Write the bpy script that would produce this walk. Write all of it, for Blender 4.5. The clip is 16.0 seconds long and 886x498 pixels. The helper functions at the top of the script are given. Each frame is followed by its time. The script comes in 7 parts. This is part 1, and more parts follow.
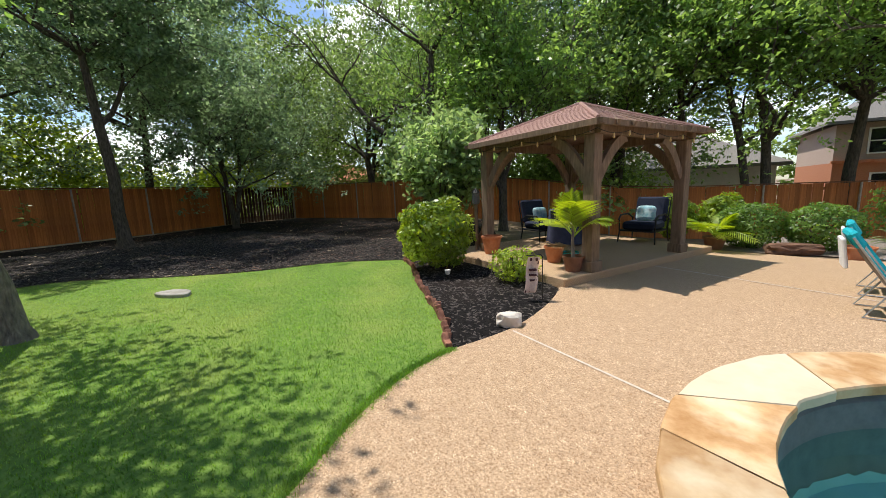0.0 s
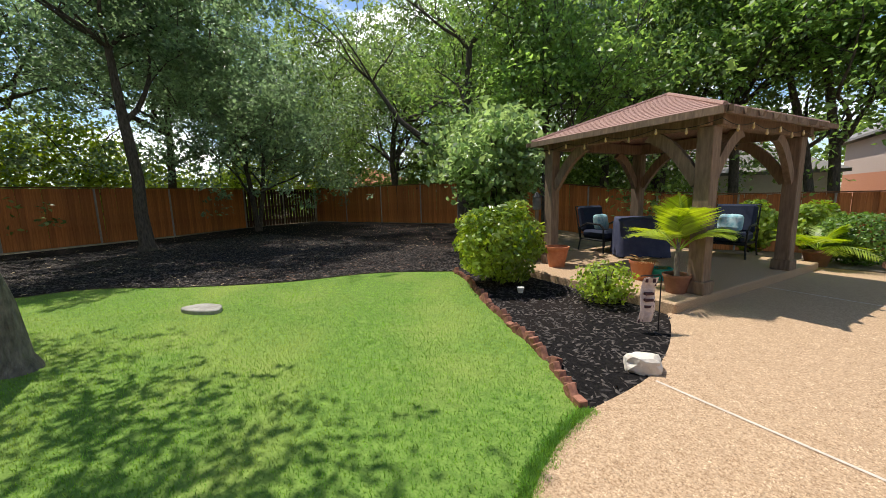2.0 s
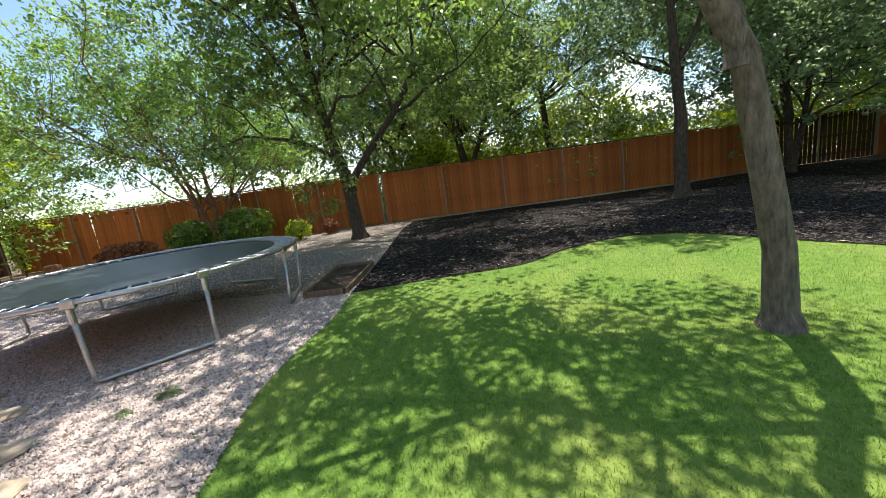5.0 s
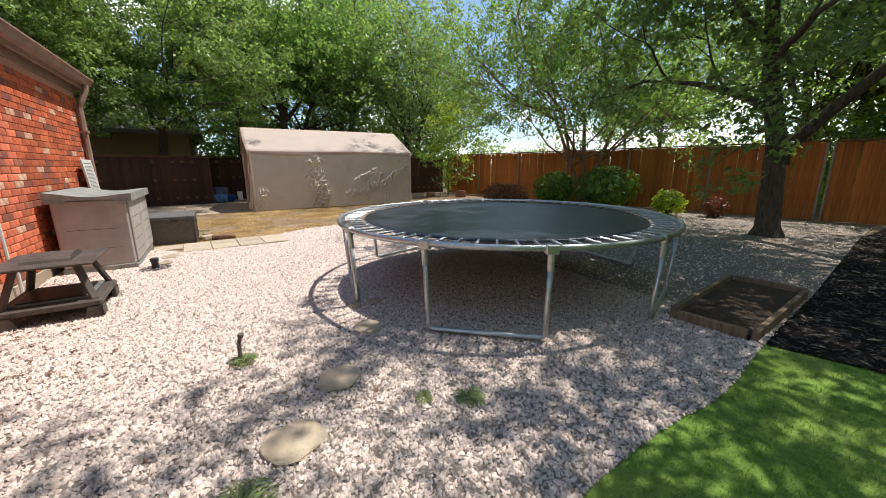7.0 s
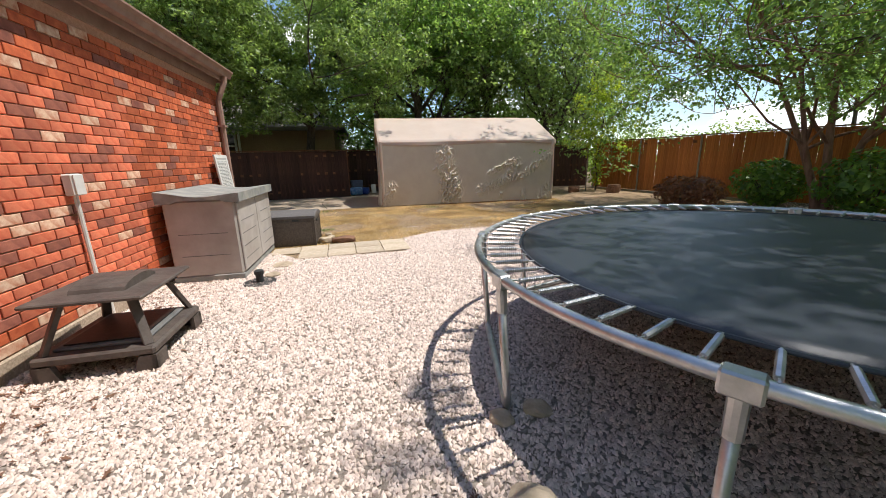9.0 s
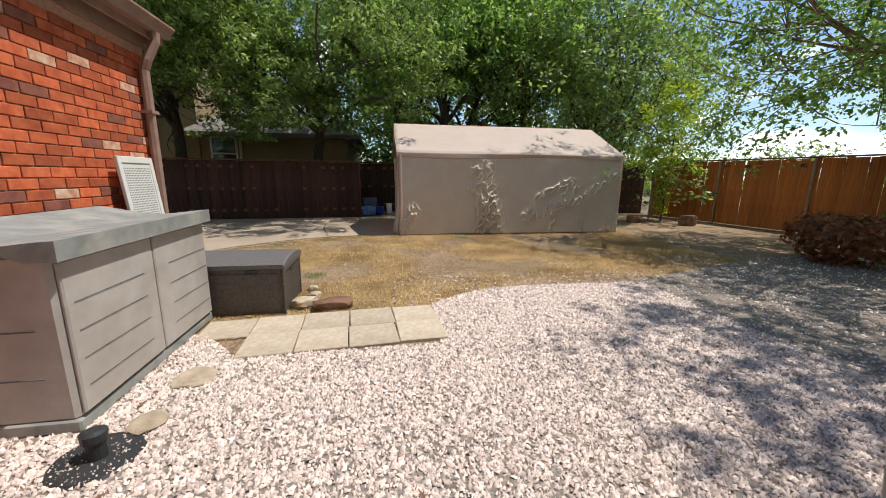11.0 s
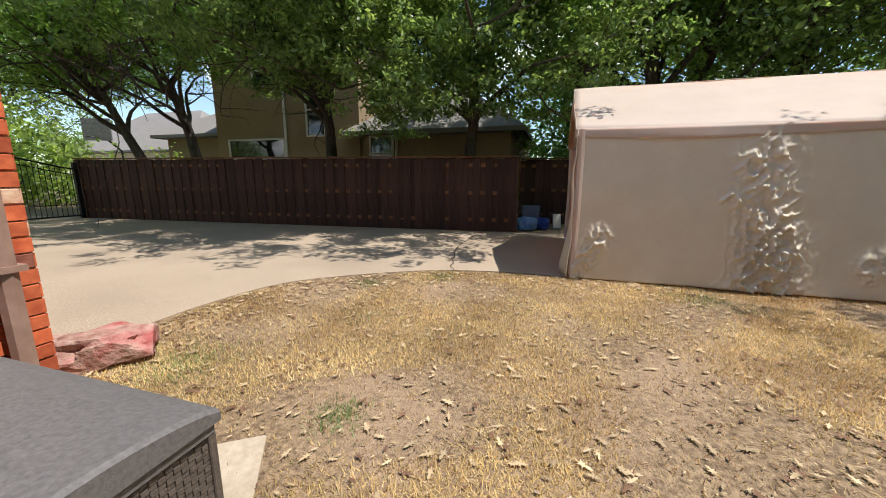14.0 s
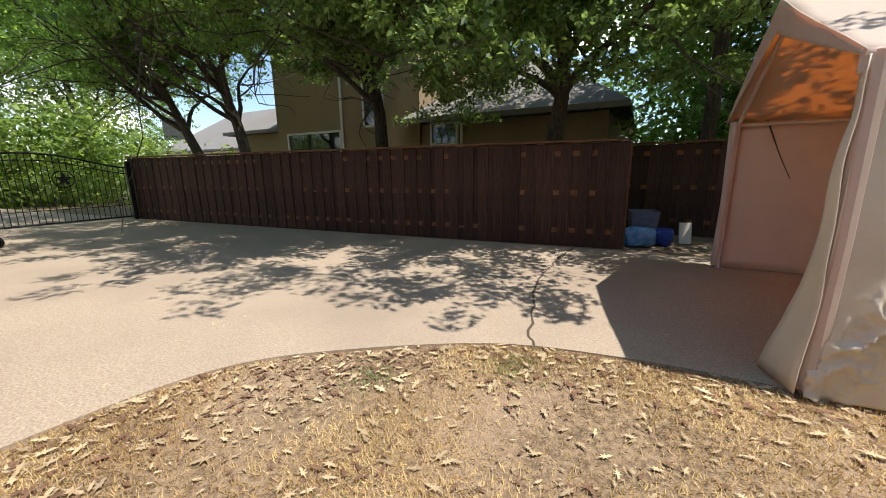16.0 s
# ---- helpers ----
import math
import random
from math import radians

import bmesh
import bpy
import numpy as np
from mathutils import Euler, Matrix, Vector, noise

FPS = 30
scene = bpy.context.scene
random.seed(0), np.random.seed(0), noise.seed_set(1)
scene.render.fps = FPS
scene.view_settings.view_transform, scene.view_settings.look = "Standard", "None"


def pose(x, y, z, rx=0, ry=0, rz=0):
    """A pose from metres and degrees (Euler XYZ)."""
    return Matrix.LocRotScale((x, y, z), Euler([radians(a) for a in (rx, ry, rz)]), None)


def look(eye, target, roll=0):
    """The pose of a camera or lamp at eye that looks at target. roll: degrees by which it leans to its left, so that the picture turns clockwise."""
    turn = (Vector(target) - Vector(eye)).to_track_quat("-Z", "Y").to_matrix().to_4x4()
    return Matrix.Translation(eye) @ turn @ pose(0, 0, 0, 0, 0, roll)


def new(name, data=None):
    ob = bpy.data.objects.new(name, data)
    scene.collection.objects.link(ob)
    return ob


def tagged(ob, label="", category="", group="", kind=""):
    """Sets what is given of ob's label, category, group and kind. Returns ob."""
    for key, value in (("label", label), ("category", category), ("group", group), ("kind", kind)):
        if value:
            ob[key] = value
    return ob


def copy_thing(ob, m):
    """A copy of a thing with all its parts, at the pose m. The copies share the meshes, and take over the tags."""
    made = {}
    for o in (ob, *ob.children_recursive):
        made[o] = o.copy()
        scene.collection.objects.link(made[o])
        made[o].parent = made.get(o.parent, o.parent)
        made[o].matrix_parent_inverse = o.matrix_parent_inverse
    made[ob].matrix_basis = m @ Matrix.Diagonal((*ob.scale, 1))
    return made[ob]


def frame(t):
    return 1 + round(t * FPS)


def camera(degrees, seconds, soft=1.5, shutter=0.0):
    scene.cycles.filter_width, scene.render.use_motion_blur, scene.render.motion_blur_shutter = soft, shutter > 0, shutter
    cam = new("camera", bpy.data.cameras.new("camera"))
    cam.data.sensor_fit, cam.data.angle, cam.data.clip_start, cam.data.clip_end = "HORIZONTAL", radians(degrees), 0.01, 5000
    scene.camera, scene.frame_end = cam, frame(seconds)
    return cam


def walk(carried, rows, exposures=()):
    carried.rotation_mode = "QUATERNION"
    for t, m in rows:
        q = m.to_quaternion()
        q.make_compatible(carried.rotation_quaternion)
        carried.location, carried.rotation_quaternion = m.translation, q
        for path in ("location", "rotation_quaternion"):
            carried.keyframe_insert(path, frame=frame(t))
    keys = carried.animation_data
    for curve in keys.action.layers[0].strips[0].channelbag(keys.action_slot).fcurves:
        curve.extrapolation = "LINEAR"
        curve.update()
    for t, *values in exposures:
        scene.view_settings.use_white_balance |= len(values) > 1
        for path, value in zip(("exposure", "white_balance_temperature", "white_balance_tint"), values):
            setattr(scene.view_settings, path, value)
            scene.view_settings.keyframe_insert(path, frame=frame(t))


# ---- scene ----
cam = camera(100.9, 16.0, soft=0.9)
PATH = [
    (0, (-2.646, -1.197, 1.323), (-1.562, -2.847, 1.003), -2.2),
    (0.5, (-2.326, -1.313, 1.318), (-1.528, -3.124, 1.026), -3.7),
    (1, (-2.054, -1.36, 1.305), (-1.269, -3.189, 1.11), -1.1),
    (1.5, (-1.772, -1.378, 1.342), (-1.101, -3.256, 1.191), 0.2),
    (2, (-1.576, -1.467, 1.317), (-0.437, -3.085, 1.024), -1.5),
    (2.5, (-1.441, -1.434, 1.285), (0.187, -2.516, 0.862), 0.4),
    (2.7, (-1.44, -1.375, 1.271), (0.296, -2.279, 0.863), 0.3),
    (3, (-1.3, -1.216, 1.262), (0.5, -1.96, 0.809), -1.2),
    (3.2, (-1.233, -1.118, 1.259), (0.6, -1.711, 0.722), -2.6),
    (5.3, (0.314, 0.278, 1.36), (2.191, 0.843, 0.963), -7.1),
    (5.5, (0.365, 0.351, 1.382), (2.153, 1.132, 0.94), -6.6),
    (6, (0.733, 0.708, 1.312), (2.337, 1.825, 0.885), -3.5),
    (6.5, (1.065, 0.939, 1.306), (2.376, 2.379, 0.848), -1.6),
    (7, (1.326, 1.177, 1.322), (2.325, 2.853, 0.88), -0.3),
    (7.5, (1.461, 1.527, 1.321), (2.338, 3.275, 0.905), 0.7),
    (8, (1.652, 1.949, 1.291), (2.416, 3.746, 0.857), 0.9),
    (8.5, (1.684, 2.41, 1.305), (2.192, 4.299, 0.887), 0.1),
    (9, (1.711, 2.941, 1.311), (2.089, 4.846, 0.832), -1.4),
    (9.2, (1.766, 3.162, 1.284), (2.024, 5.099, 0.857), -0.4),
    (11.3, (1.792, 5.889, 1.31), (2.109, 7.827, 0.933), 0.5),
    (11.5, (1.845, 6.133, 1.307), (2.177, 8.082, 1.006), -1.4),
    (12, (1.962, 6.745, 1.306), (2.284, 8.688, 0.955), -0.2),
    (12.5, (2.053, 7.296, 1.287), (2.862, 9.085, 0.909), 0.2),
    (13, (2.046, 7.829, 1.246), (2.294, 9.751, 0.75), 0.9),
    (13.5, (1.947, 8.351, 1.243), (1.784, 10.306, 0.853), 0.2),
    (14, (1.877, 8.875, 1.246), (1.305, 10.753, 0.86), 0.3),
    (14.5, (1.781, 9.34, 1.248), (0.754, 11.006, 0.839), 1.2),
    (15, (1.624, 9.929, 1.213), (0.612, 11.574, 0.692), 1.1),
    (15.5, (1.449, 10.514, 1.249), (0.339, 12.073, 0.669), -0.5),
    (16, (1.203, 11.026, 1.277), (0.278, 12.749, 0.855), -0.6),
]
walk(cam, [(t, look(eye, target, roll)) for t, eye, target, roll in PATH], [(0, 0.22), (1.5, 0.2), (2, 0.25), (2.5, 0.55), (3, 0.85), (5.5, 0.62), (6.5, 0.42), (7, 0.28), (8, 0.30), (9, 0.28), (11.5, 0.08), (13.5, 0.36), (15, 0.50), (16, 0.54)])


# ---- light ----
SUN_TO = Vector((1.0, -0.025, 2.15)).normalized()
elev = math.asin(SUN_TO.z)
azim = math.atan2(SUN_TO.x, SUN_TO.y)
world = bpy.data.worlds.new("world")
scene.world = world
world.use_nodes = True
wn, wl = world.node_tree.nodes, world.node_tree.links
wn.clear()
w_out = wn.new("ShaderNodeOutputWorld")
w_bg = wn.new("ShaderNodeBackground")
w_sky = wn.new("ShaderNodeTexSky")
w_sky.sky_type, w_sky.sun_disc = "NISHITA", False
w_sky.sun_elevation, w_sky.sun_rotation = elev, azim
w_sky.ozone_density, w_sky.dust_density = 3.0, 0.4
w_co = wn.new("ShaderNodeTexCoord")
w_map = wn.new("ShaderNodeMapping")
w_map.inputs["Scale"].default_value = (1, 1, 2.2)
w_noise = wn.new("ShaderNodeTexNoise")
w_noise.inputs["Scale"].default_value, w_noise.inputs["Detail"].default_value = 2.6, 9
w_noise.inputs["Roughness"].default_value = 0.55
w_ramp = wn.new("ShaderNodeValToRGB")
w_ramp.color_ramp.elements[0].position, w_ramp.color_ramp.elements[1].position = 0.515, 0.58
w_shade = wn.new("ShaderNodeValToRGB")
w_shade.color_ramp.elements[0].color, w_shade.color_ramp.elements[1].color = (5.2, 5.8, 6.8, 1), (11, 11, 11, 1)
w_shade.color_ramp.elements[0].position, w_shade.color_ramp.elements[1].position = 0.35, 0.62
w_noise2 = wn.new("ShaderNodeTexNoise")
w_noise2.inputs["Scale"].default_value, w_noise2.inputs["Detail"].default_value = 7, 6
w_mix = wn.new("ShaderNodeMix")
w_mix.data_type = "RGBA"
wl.new(w_co.outputs["Generated"], w_map.inputs[0])
wl.new(w_map.outputs[0], w_noise.inputs["Vector"])
wl.new(w_map.outputs[0], w_noise2.inputs["Vector"])
w_sep = wn.new("ShaderNodeSeparateXYZ")
w_low = wn.new("ShaderNodeMath")
w_low.operation = "MULTIPLY_ADD"
w_low.inputs[1].default_value, w_low.inputs[2].default_value = -0.24, 0.075
w_sum = wn.new("ShaderNodeMath")
wl.new(w_co.outputs["Generated"], w_sep.inputs[0])
wl.new(w_sep.outputs["Z"], w_low.inputs[0])
wl.new(w_noise.outputs["Fac"], w_sum.inputs[0])
wl.new(w_low.outputs[0], w_sum.inputs[1])
wl.new(w_sum.outputs[0], w_ramp.inputs[0])
wl.new(w_noise2.outputs["Fac"], w_shade.inputs[0])
wl.new(w_ramp.outputs[0], w_mix.inputs["Factor"])
wl.new(w_sky.outputs[0], w_mix.inputs["A"])
wl.new(w_shade.outputs[0], w_mix.inputs["B"])
wl.new(w_mix.outputs["Result"], w_bg.inputs["Color"])
w_bg.inputs["Strength"].default_value = 0.15
wl.new(w_bg.outputs[0], w_out.inputs[0])
sun = new("sun", bpy.data.lights.new("sun", "SUN"))
sun.data.energy, sun.data.angle, sun.data.color = 4.6, radians(0.53), (1.0, 0.95, 0.87)
sun.matrix_world = look(SUN_TO * 60, (0, 0, 0))


# ---- materials ----
def material(name, dark, light, scale=8.0, rough=0.8, bump=0.2, metal=0.0, stretch=(1, 1, 1), vary=0.0,
             stain=None, stain_scale=0.7, stain_amount=0.5, bump_scale=None, spec=0.4, island=0.0, distance=0.02):
    """Two-scale noise between two colours, a larger stain layer, variation by object or by island, relief."""
    m = bpy.data.materials.new(name)
    m.use_nodes = True
    n, l = m.node_tree.nodes, m.node_tree.links
    b = n["Principled BSDF"]
    b.inputs["Roughness"].default_value, b.inputs["Metallic"].default_value = rough, metal
    b.inputs["Specular IOR Level"].default_value = spec
    co = n.new("ShaderNodeTexCoord")
    mp = n.new("ShaderNodeMapping")
    mp.inputs["Scale"].default_value = stretch
    l.new(co.outputs["Object"], mp.inputs[0])
    t = n.new("ShaderNodeTexNoise")
    t.inputs["Scale"].default_value, t.inputs["Detail"].default_value, t.inputs["Roughness"].default_value = scale, 6, 0.62
    l.new(mp.outputs[0], t.inputs["Vector"])
    r = n.new("ShaderNodeValToRGB")
    r.color_ramp.elements[0].position, r.color_ramp.elements[1].position = 0.32, 0.68
    r.color_ramp.elements[0].color, r.color_ramp.elements[1].color = (*dark, 1), (*light, 1)
    l.new(t.outputs["Fac"], r.inputs[0])
    out = r.outputs[0]
    if stain:
        t2 = n.new("ShaderNodeTexNoise")
        t2.inputs["Scale"].default_value, t2.inputs["Detail"].default_value = stain_scale, 5
        l.new(co.outputs["Object"], t2.inputs["Vector"])
        r2 = n.new("ShaderNodeValToRGB")
        r2.color_ramp.elements[0].position, r2.color_ramp.elements[1].position = 0.45, 0.7
        r2.color_ramp.elements[1].color = (stain_amount,) * 3 + (1,)
        r2.color_ramp.elements[0].color = (0, 0, 0, 1)
        l.new(t2.outputs["Fac"], r2.inputs[0])
        mx = n.new("ShaderNodeMix")
        mx.data_type = "RGBA"
        mx.inputs["B"].default_value = (*stain, 1)
        l.new(r2.outputs[0], mx.inputs["Factor"])
        l.new(out, mx.inputs["A"])
        out = mx.outputs["Result"]
    for amount, node, socket in ((vary, "ShaderNodeObjectInfo", "Random"), (island, "ShaderNodeNewGeometry", "Random Per Island")):
        if amount:
            info = n.new(node)
            mr = n.new("ShaderNodeMapRange")
            mr.inputs["To Min"].default_value, mr.inputs["To Max"].default_value = 1 - amount, 1 + amount
            l.new(info.outputs[socket], mr.inputs["Value"])
            hs = n.new("ShaderNodeHueSaturation")
            l.new(mr.outputs[0], hs.inputs["Value"])
            l.new(out, hs.inputs["Color"])
            out = hs.outputs[0]
    l.new(out, b.inputs["Base Color"])
    if bump:
        t3 = n.new("ShaderNodeTexNoise")
        t3.inputs["Scale"].default_value, t3.inputs["Detail"].default_value = bump_scale or scale * 3, 5
        l.new(mp.outputs[0], t3.inputs["Vector"])
        bp = n.new("ShaderNodeBump")
        bp.inputs["Strength"].default_value, bp.inputs["Distance"].default_value = bump, distance
        l.new(t3.outputs["Fac"], bp.inputs["Height"])
        l.new(bp.outputs[0], b.inputs["Normal"])
    return m


def foliage(name, dark, light, through_amount=0.35, rough=0.5, stain=None):
    """Leaf material: colour by island, some light passing through."""
    m = material(name, dark, light, 1.3, rough, 0.0, island=0.4, spec=0.5, stain=stain, stain_scale=0.8, stain_amount=0.75)
    n, l = m.node_tree.nodes, m.node_tree.links
    b = n["Principled BSDF"]
    tr = n.new("ShaderNodeBsdfTranslucent")
    src = b.inputs["Base Color"].links[0].from_socket
    hs = n.new("ShaderNodeHueSaturation")
    hs.inputs["Hue"].default_value, hs.inputs["Saturation"].default_value, hs.inputs["Value"].default_value = 0.48, 1.15, 1.85
    l.new(src, hs.inputs["Color"])
    l.new(hs.outputs[0], tr.inputs[0])
    ms = n.new("ShaderNodeMixShader")
    ms.inputs[0].default_value = through_amount
    l.new(b.outputs[0], ms.inputs[1])
    l.new(tr.outputs[0], ms.inputs[2])
    l.new(ms.outputs[0], n["Material Output"].inputs[0])
    return m


M_EARTH = material("earth", (0.16, 0.11, 0.07), (0.30, 0.22, 0.14), 5, 0.95, 0.4, stain=(0.10, 0.10, 0.04), stain_scale=0.2)
M_LAWN = material("lawn_soil", (0.08, 0.16, 0.02), (0.19, 0.30, 0.05), 14, 0.95, 0.6, stain=(0.30, 0.34, 0.08), stain_scale=0.9, stain_amount=0.5)
M_BLADE = foliage("grass_blade", (0.085, 0.205, 0.022), (0.21, 0.375, 0.06), 0.42, 0.6, (0.32, 0.37, 0.10))
M_DRYGRASS = material("dry_turf", (0.11, 0.07, 0.042), (0.41, 0.29, 0.175), 30, 0.95, 0.9, stain=(0.43, 0.30, 0.20), stain_scale=1.1, stain_amount=0.7)
M_STRAW = foliage("straw_blade", (0.33, 0.23, 0.085), (0.78, 0.62, 0.31), 0.25, 0.8, (0.26, 0.15, 0.06))
M_DEADLEAF = material("dead_leaf", (0.33, 0.23, 0.13), (0.58, 0.45, 0.28), 6, 0.8, 0.1, island=0.3)
M_GRAVELBED = material("gravel_bed", (0.11, 0.088, 0.072), (0.34, 0.295, 0.26), 38, 0.95, 0.9, stain=(0.30, 0.22, 0.15), stain_scale=0.9, stain_amount=0.45, bump_scale=40)
M_STONE = material("limestone_chip", (0.47, 0.37, 0.32), (0.78, 0.655, 0.59), 20, 0.9, 0.2, island=0.28)
M_MULCH = material("mulch_bed", (0.006, 0.0055, 0.0055), (0.022, 0.019, 0.018), 30, 1.0, 1.0, stain=(0.06, 0.04, 0.03), stain_scale=0.6, stain_amount=0.3, spec=0.1)
M_CHIP = material("mulch_chip", (0.018, 0.0155, 0.015), (0.11, 0.09, 0.078), 20, 0.9, 0.2, island=0.5)
M_PATIO = material("pea_gravel_concrete", (0.24, 0.14, 0.07), (0.64, 0.455, 0.29), 75, 0.85, 0.8, stain=(0.40, 0.27, 0.17), stain_scale=0.5, stain_amount=0.35, bump_scale=110, distance=0.006)
M_CONCRETE = material("concrete", (0.27, 0.205, 0.15), (0.52, 0.42, 0.32), 70, 0.9, 0.25, stain=(0.27, 0.21, 0.16), stain_scale=0.5, stain_amount=0.6, distance=0.004)
M_PAVER = material("paver_concrete", (0.42, 0.34, 0.25), (0.56, 0.47, 0.37), 22, 0.9, 0.25, vary=0.12, stain=(0.34, 0.26, 0.18), stain_scale=2, distance=0.004)
M_CEDAR = material("cedar_picket", (0.34, 0.095, 0.022), (0.60, 0.21, 0.055), 9, 0.75, 0.3, stretch=(6, 6, 0.5), vary=0.22, stain=(0.22, 0.07, 0.03), stain_scale=1.2, stain_amount=0.45)
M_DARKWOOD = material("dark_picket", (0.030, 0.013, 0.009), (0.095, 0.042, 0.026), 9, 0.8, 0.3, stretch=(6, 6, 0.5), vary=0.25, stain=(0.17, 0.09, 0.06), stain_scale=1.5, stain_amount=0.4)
M_RAIL = material("fence_rail", (0.12, 0.05, 0.025), (0.25, 0.11, 0.05), 9, 0.8, 0.3, stretch=(1, 1, 1), vary=0.2)
M_STEELPOST = material("steel_post", (0.28, 0.23, 0.18), (0.44, 0.38, 0.32), 20, 0.5, 0.1, metal=0.3)
M_MORTAR = material("mortar", (0.48, 0.25, 0.17), (0.62, 0.37, 0.27), 30, 0.95, 0.4)
M_BRICK = material("red_brick", (0.55, 0.11, 0.055), (0.80, 0.235, 0.12), 12, 0.85, 0.5, vary=0.28, stain=(0.20, 0.06, 0.04), stain_scale=3, stain_amount=0.4, distance=0.006)
M_BRICK_PALE = material("whitewashed_brick", (0.50, 0.17, 0.09), (0.80, 0.58, 0.42), 14, 0.85, 0.5, vary=0.1, distance=0.006)
M_BRICK_DARK = material("burnt_brick", (0.22, 0.07, 0.05), (0.40, 0.14, 0.09), 12, 0.85, 0.5, vary=0.2, distance=0.006)
M_TRIM = material("brown_trim", (0.26, 0.155, 0.12), (0.37, 0.24, 0.19), 6, 0.6, 0.1)
M_SHINGLE = material("grey_shingle", (0.16, 0.15, 0.14), (0.30, 0.28, 0.26), 30, 0.95, 0.5, stain=(0.22, 0.19, 0.16))
M_GSHINGLE = material("red_brown_shingle", (0.30, 0.17, 0.14), (0.46, 0.29, 0.24), 30, 0.95, 0.5)
M_TARP = material("beige_tarp", (0.72, 0.625, 0.50), (0.79, 0.70, 0.57), 3, 0.62, 0.35, bump_scale=2.5, distance=0.05)
M_TARP_ROOF = material("pale_tarp_roof", (0.66, 0.60, 0.53), (0.72, 0.67, 0.60), 3, 0.6, 0.25, bump_scale=2.5, distance=0.05)
M_GALV = material("galvanised_tube", (0.42, 0.43, 0.44), (0.60, 0.61, 0.62), 14, 0.38, 0.05, metal=0.85)
M_GREYPOLE = material("white_pole", (0.60, 0.58, 0.55), (0.70, 0.68, 0.65), 10, 0.5, 0.05)
M_MAT = material("jump_mat", (0.024, 0.030, 0.042), (0.048, 0.057, 0.074), 160, 0.36, 0.15, stain=(0.035, 0.042, 0.06), stain_scale=1.2, stain_amount=0.5, spec=0.32)
M_TIMBER = material("gazebo_timber", (0.13, 0.085, 0.055), (0.28, 0.19, 0.125), 7, 0.8, 0.3, stretch=(4, 4, 0.6), stain=(0.20, 0.15, 0.11))
M_BARK = material("bark", (0.045, 0.035, 0.028), (0.16, 0.13, 0.10), 14, 0.95, 1.0, stretch=(2, 2, 0.5), distance=0.03)
M_BARK_GREY = material("grey_bark", (0.10, 0.085, 0.07), (0.30, 0.26, 0.21), 12, 0.95, 1.0, stretch=(2, 2, 0.6), distance=0.03)
M_BARK_RED = material("myrtle_bark", (0.16, 0.075, 0.05), (0.34, 0.19, 0.13), 5, 0.7, 0.3, stretch=(2, 2, 0.5))
M_LEAF_OAK = foliage("oak_leaf", (0.10, 0.165, 0.055), (0.235, 0.335, 0.105), 0.5, 0.42)
M_LEAF_GREEN = foliage("bright_leaf", (0.105, 0.20, 0.055), (0.255, 0.395, 0.11), 0.5, 0.42)
M_LEAF_GREY = foliage("live_oak_leaf", (0.10, 0.16, 0.08), (0.26, 0.36, 0.19), 0.5, 0.4)
M_LEAF_LONG = foliage("oleander_leaf", (0.15, 0.24, 0.09), (0.34, 0.46, 0.19), 0.45, 0.4)
M_LEAF_LIME = foliage("lime_leaf", (0.16, 0.25, 0.035), (0.36, 0.45, 0.09), 0.5)
M_LEAF_BUSH = foliage("glossy_bush_leaf", (0.09, 0.17, 0.02), (0.42, 0.50, 0.09), 0.4, 0.33)
M_LEAF_RED = foliage("red_bush_leaf", (0.16, 0.06, 0.03), (0.30, 0.14, 0.06), 0.3)


def translucent(m, amount, tint):
    """Lets light pass through a thin sheet."""
    n, l = m.node_tree.nodes, m.node_tree.links
    tr = n.new("ShaderNodeBsdfTranslucent")
    tr.inputs[0].default_value = (*tint, 1)
    ms = n.new("ShaderNodeMixShader")
    ms.inputs[0].default_value = amount
    l.new(n["Principled BSDF"].outputs[0], ms.inputs[1])
    l.new(tr.outputs[0], ms.inputs[2])
    l.new(ms.outputs[0], n["Material Output"].inputs[0])


translucent(M_TARP, 0.16, (0.86, 0.46, 0.22))
translucent(M_TARP_ROOF, 0.38, (0.95, 0.48, 0.16))


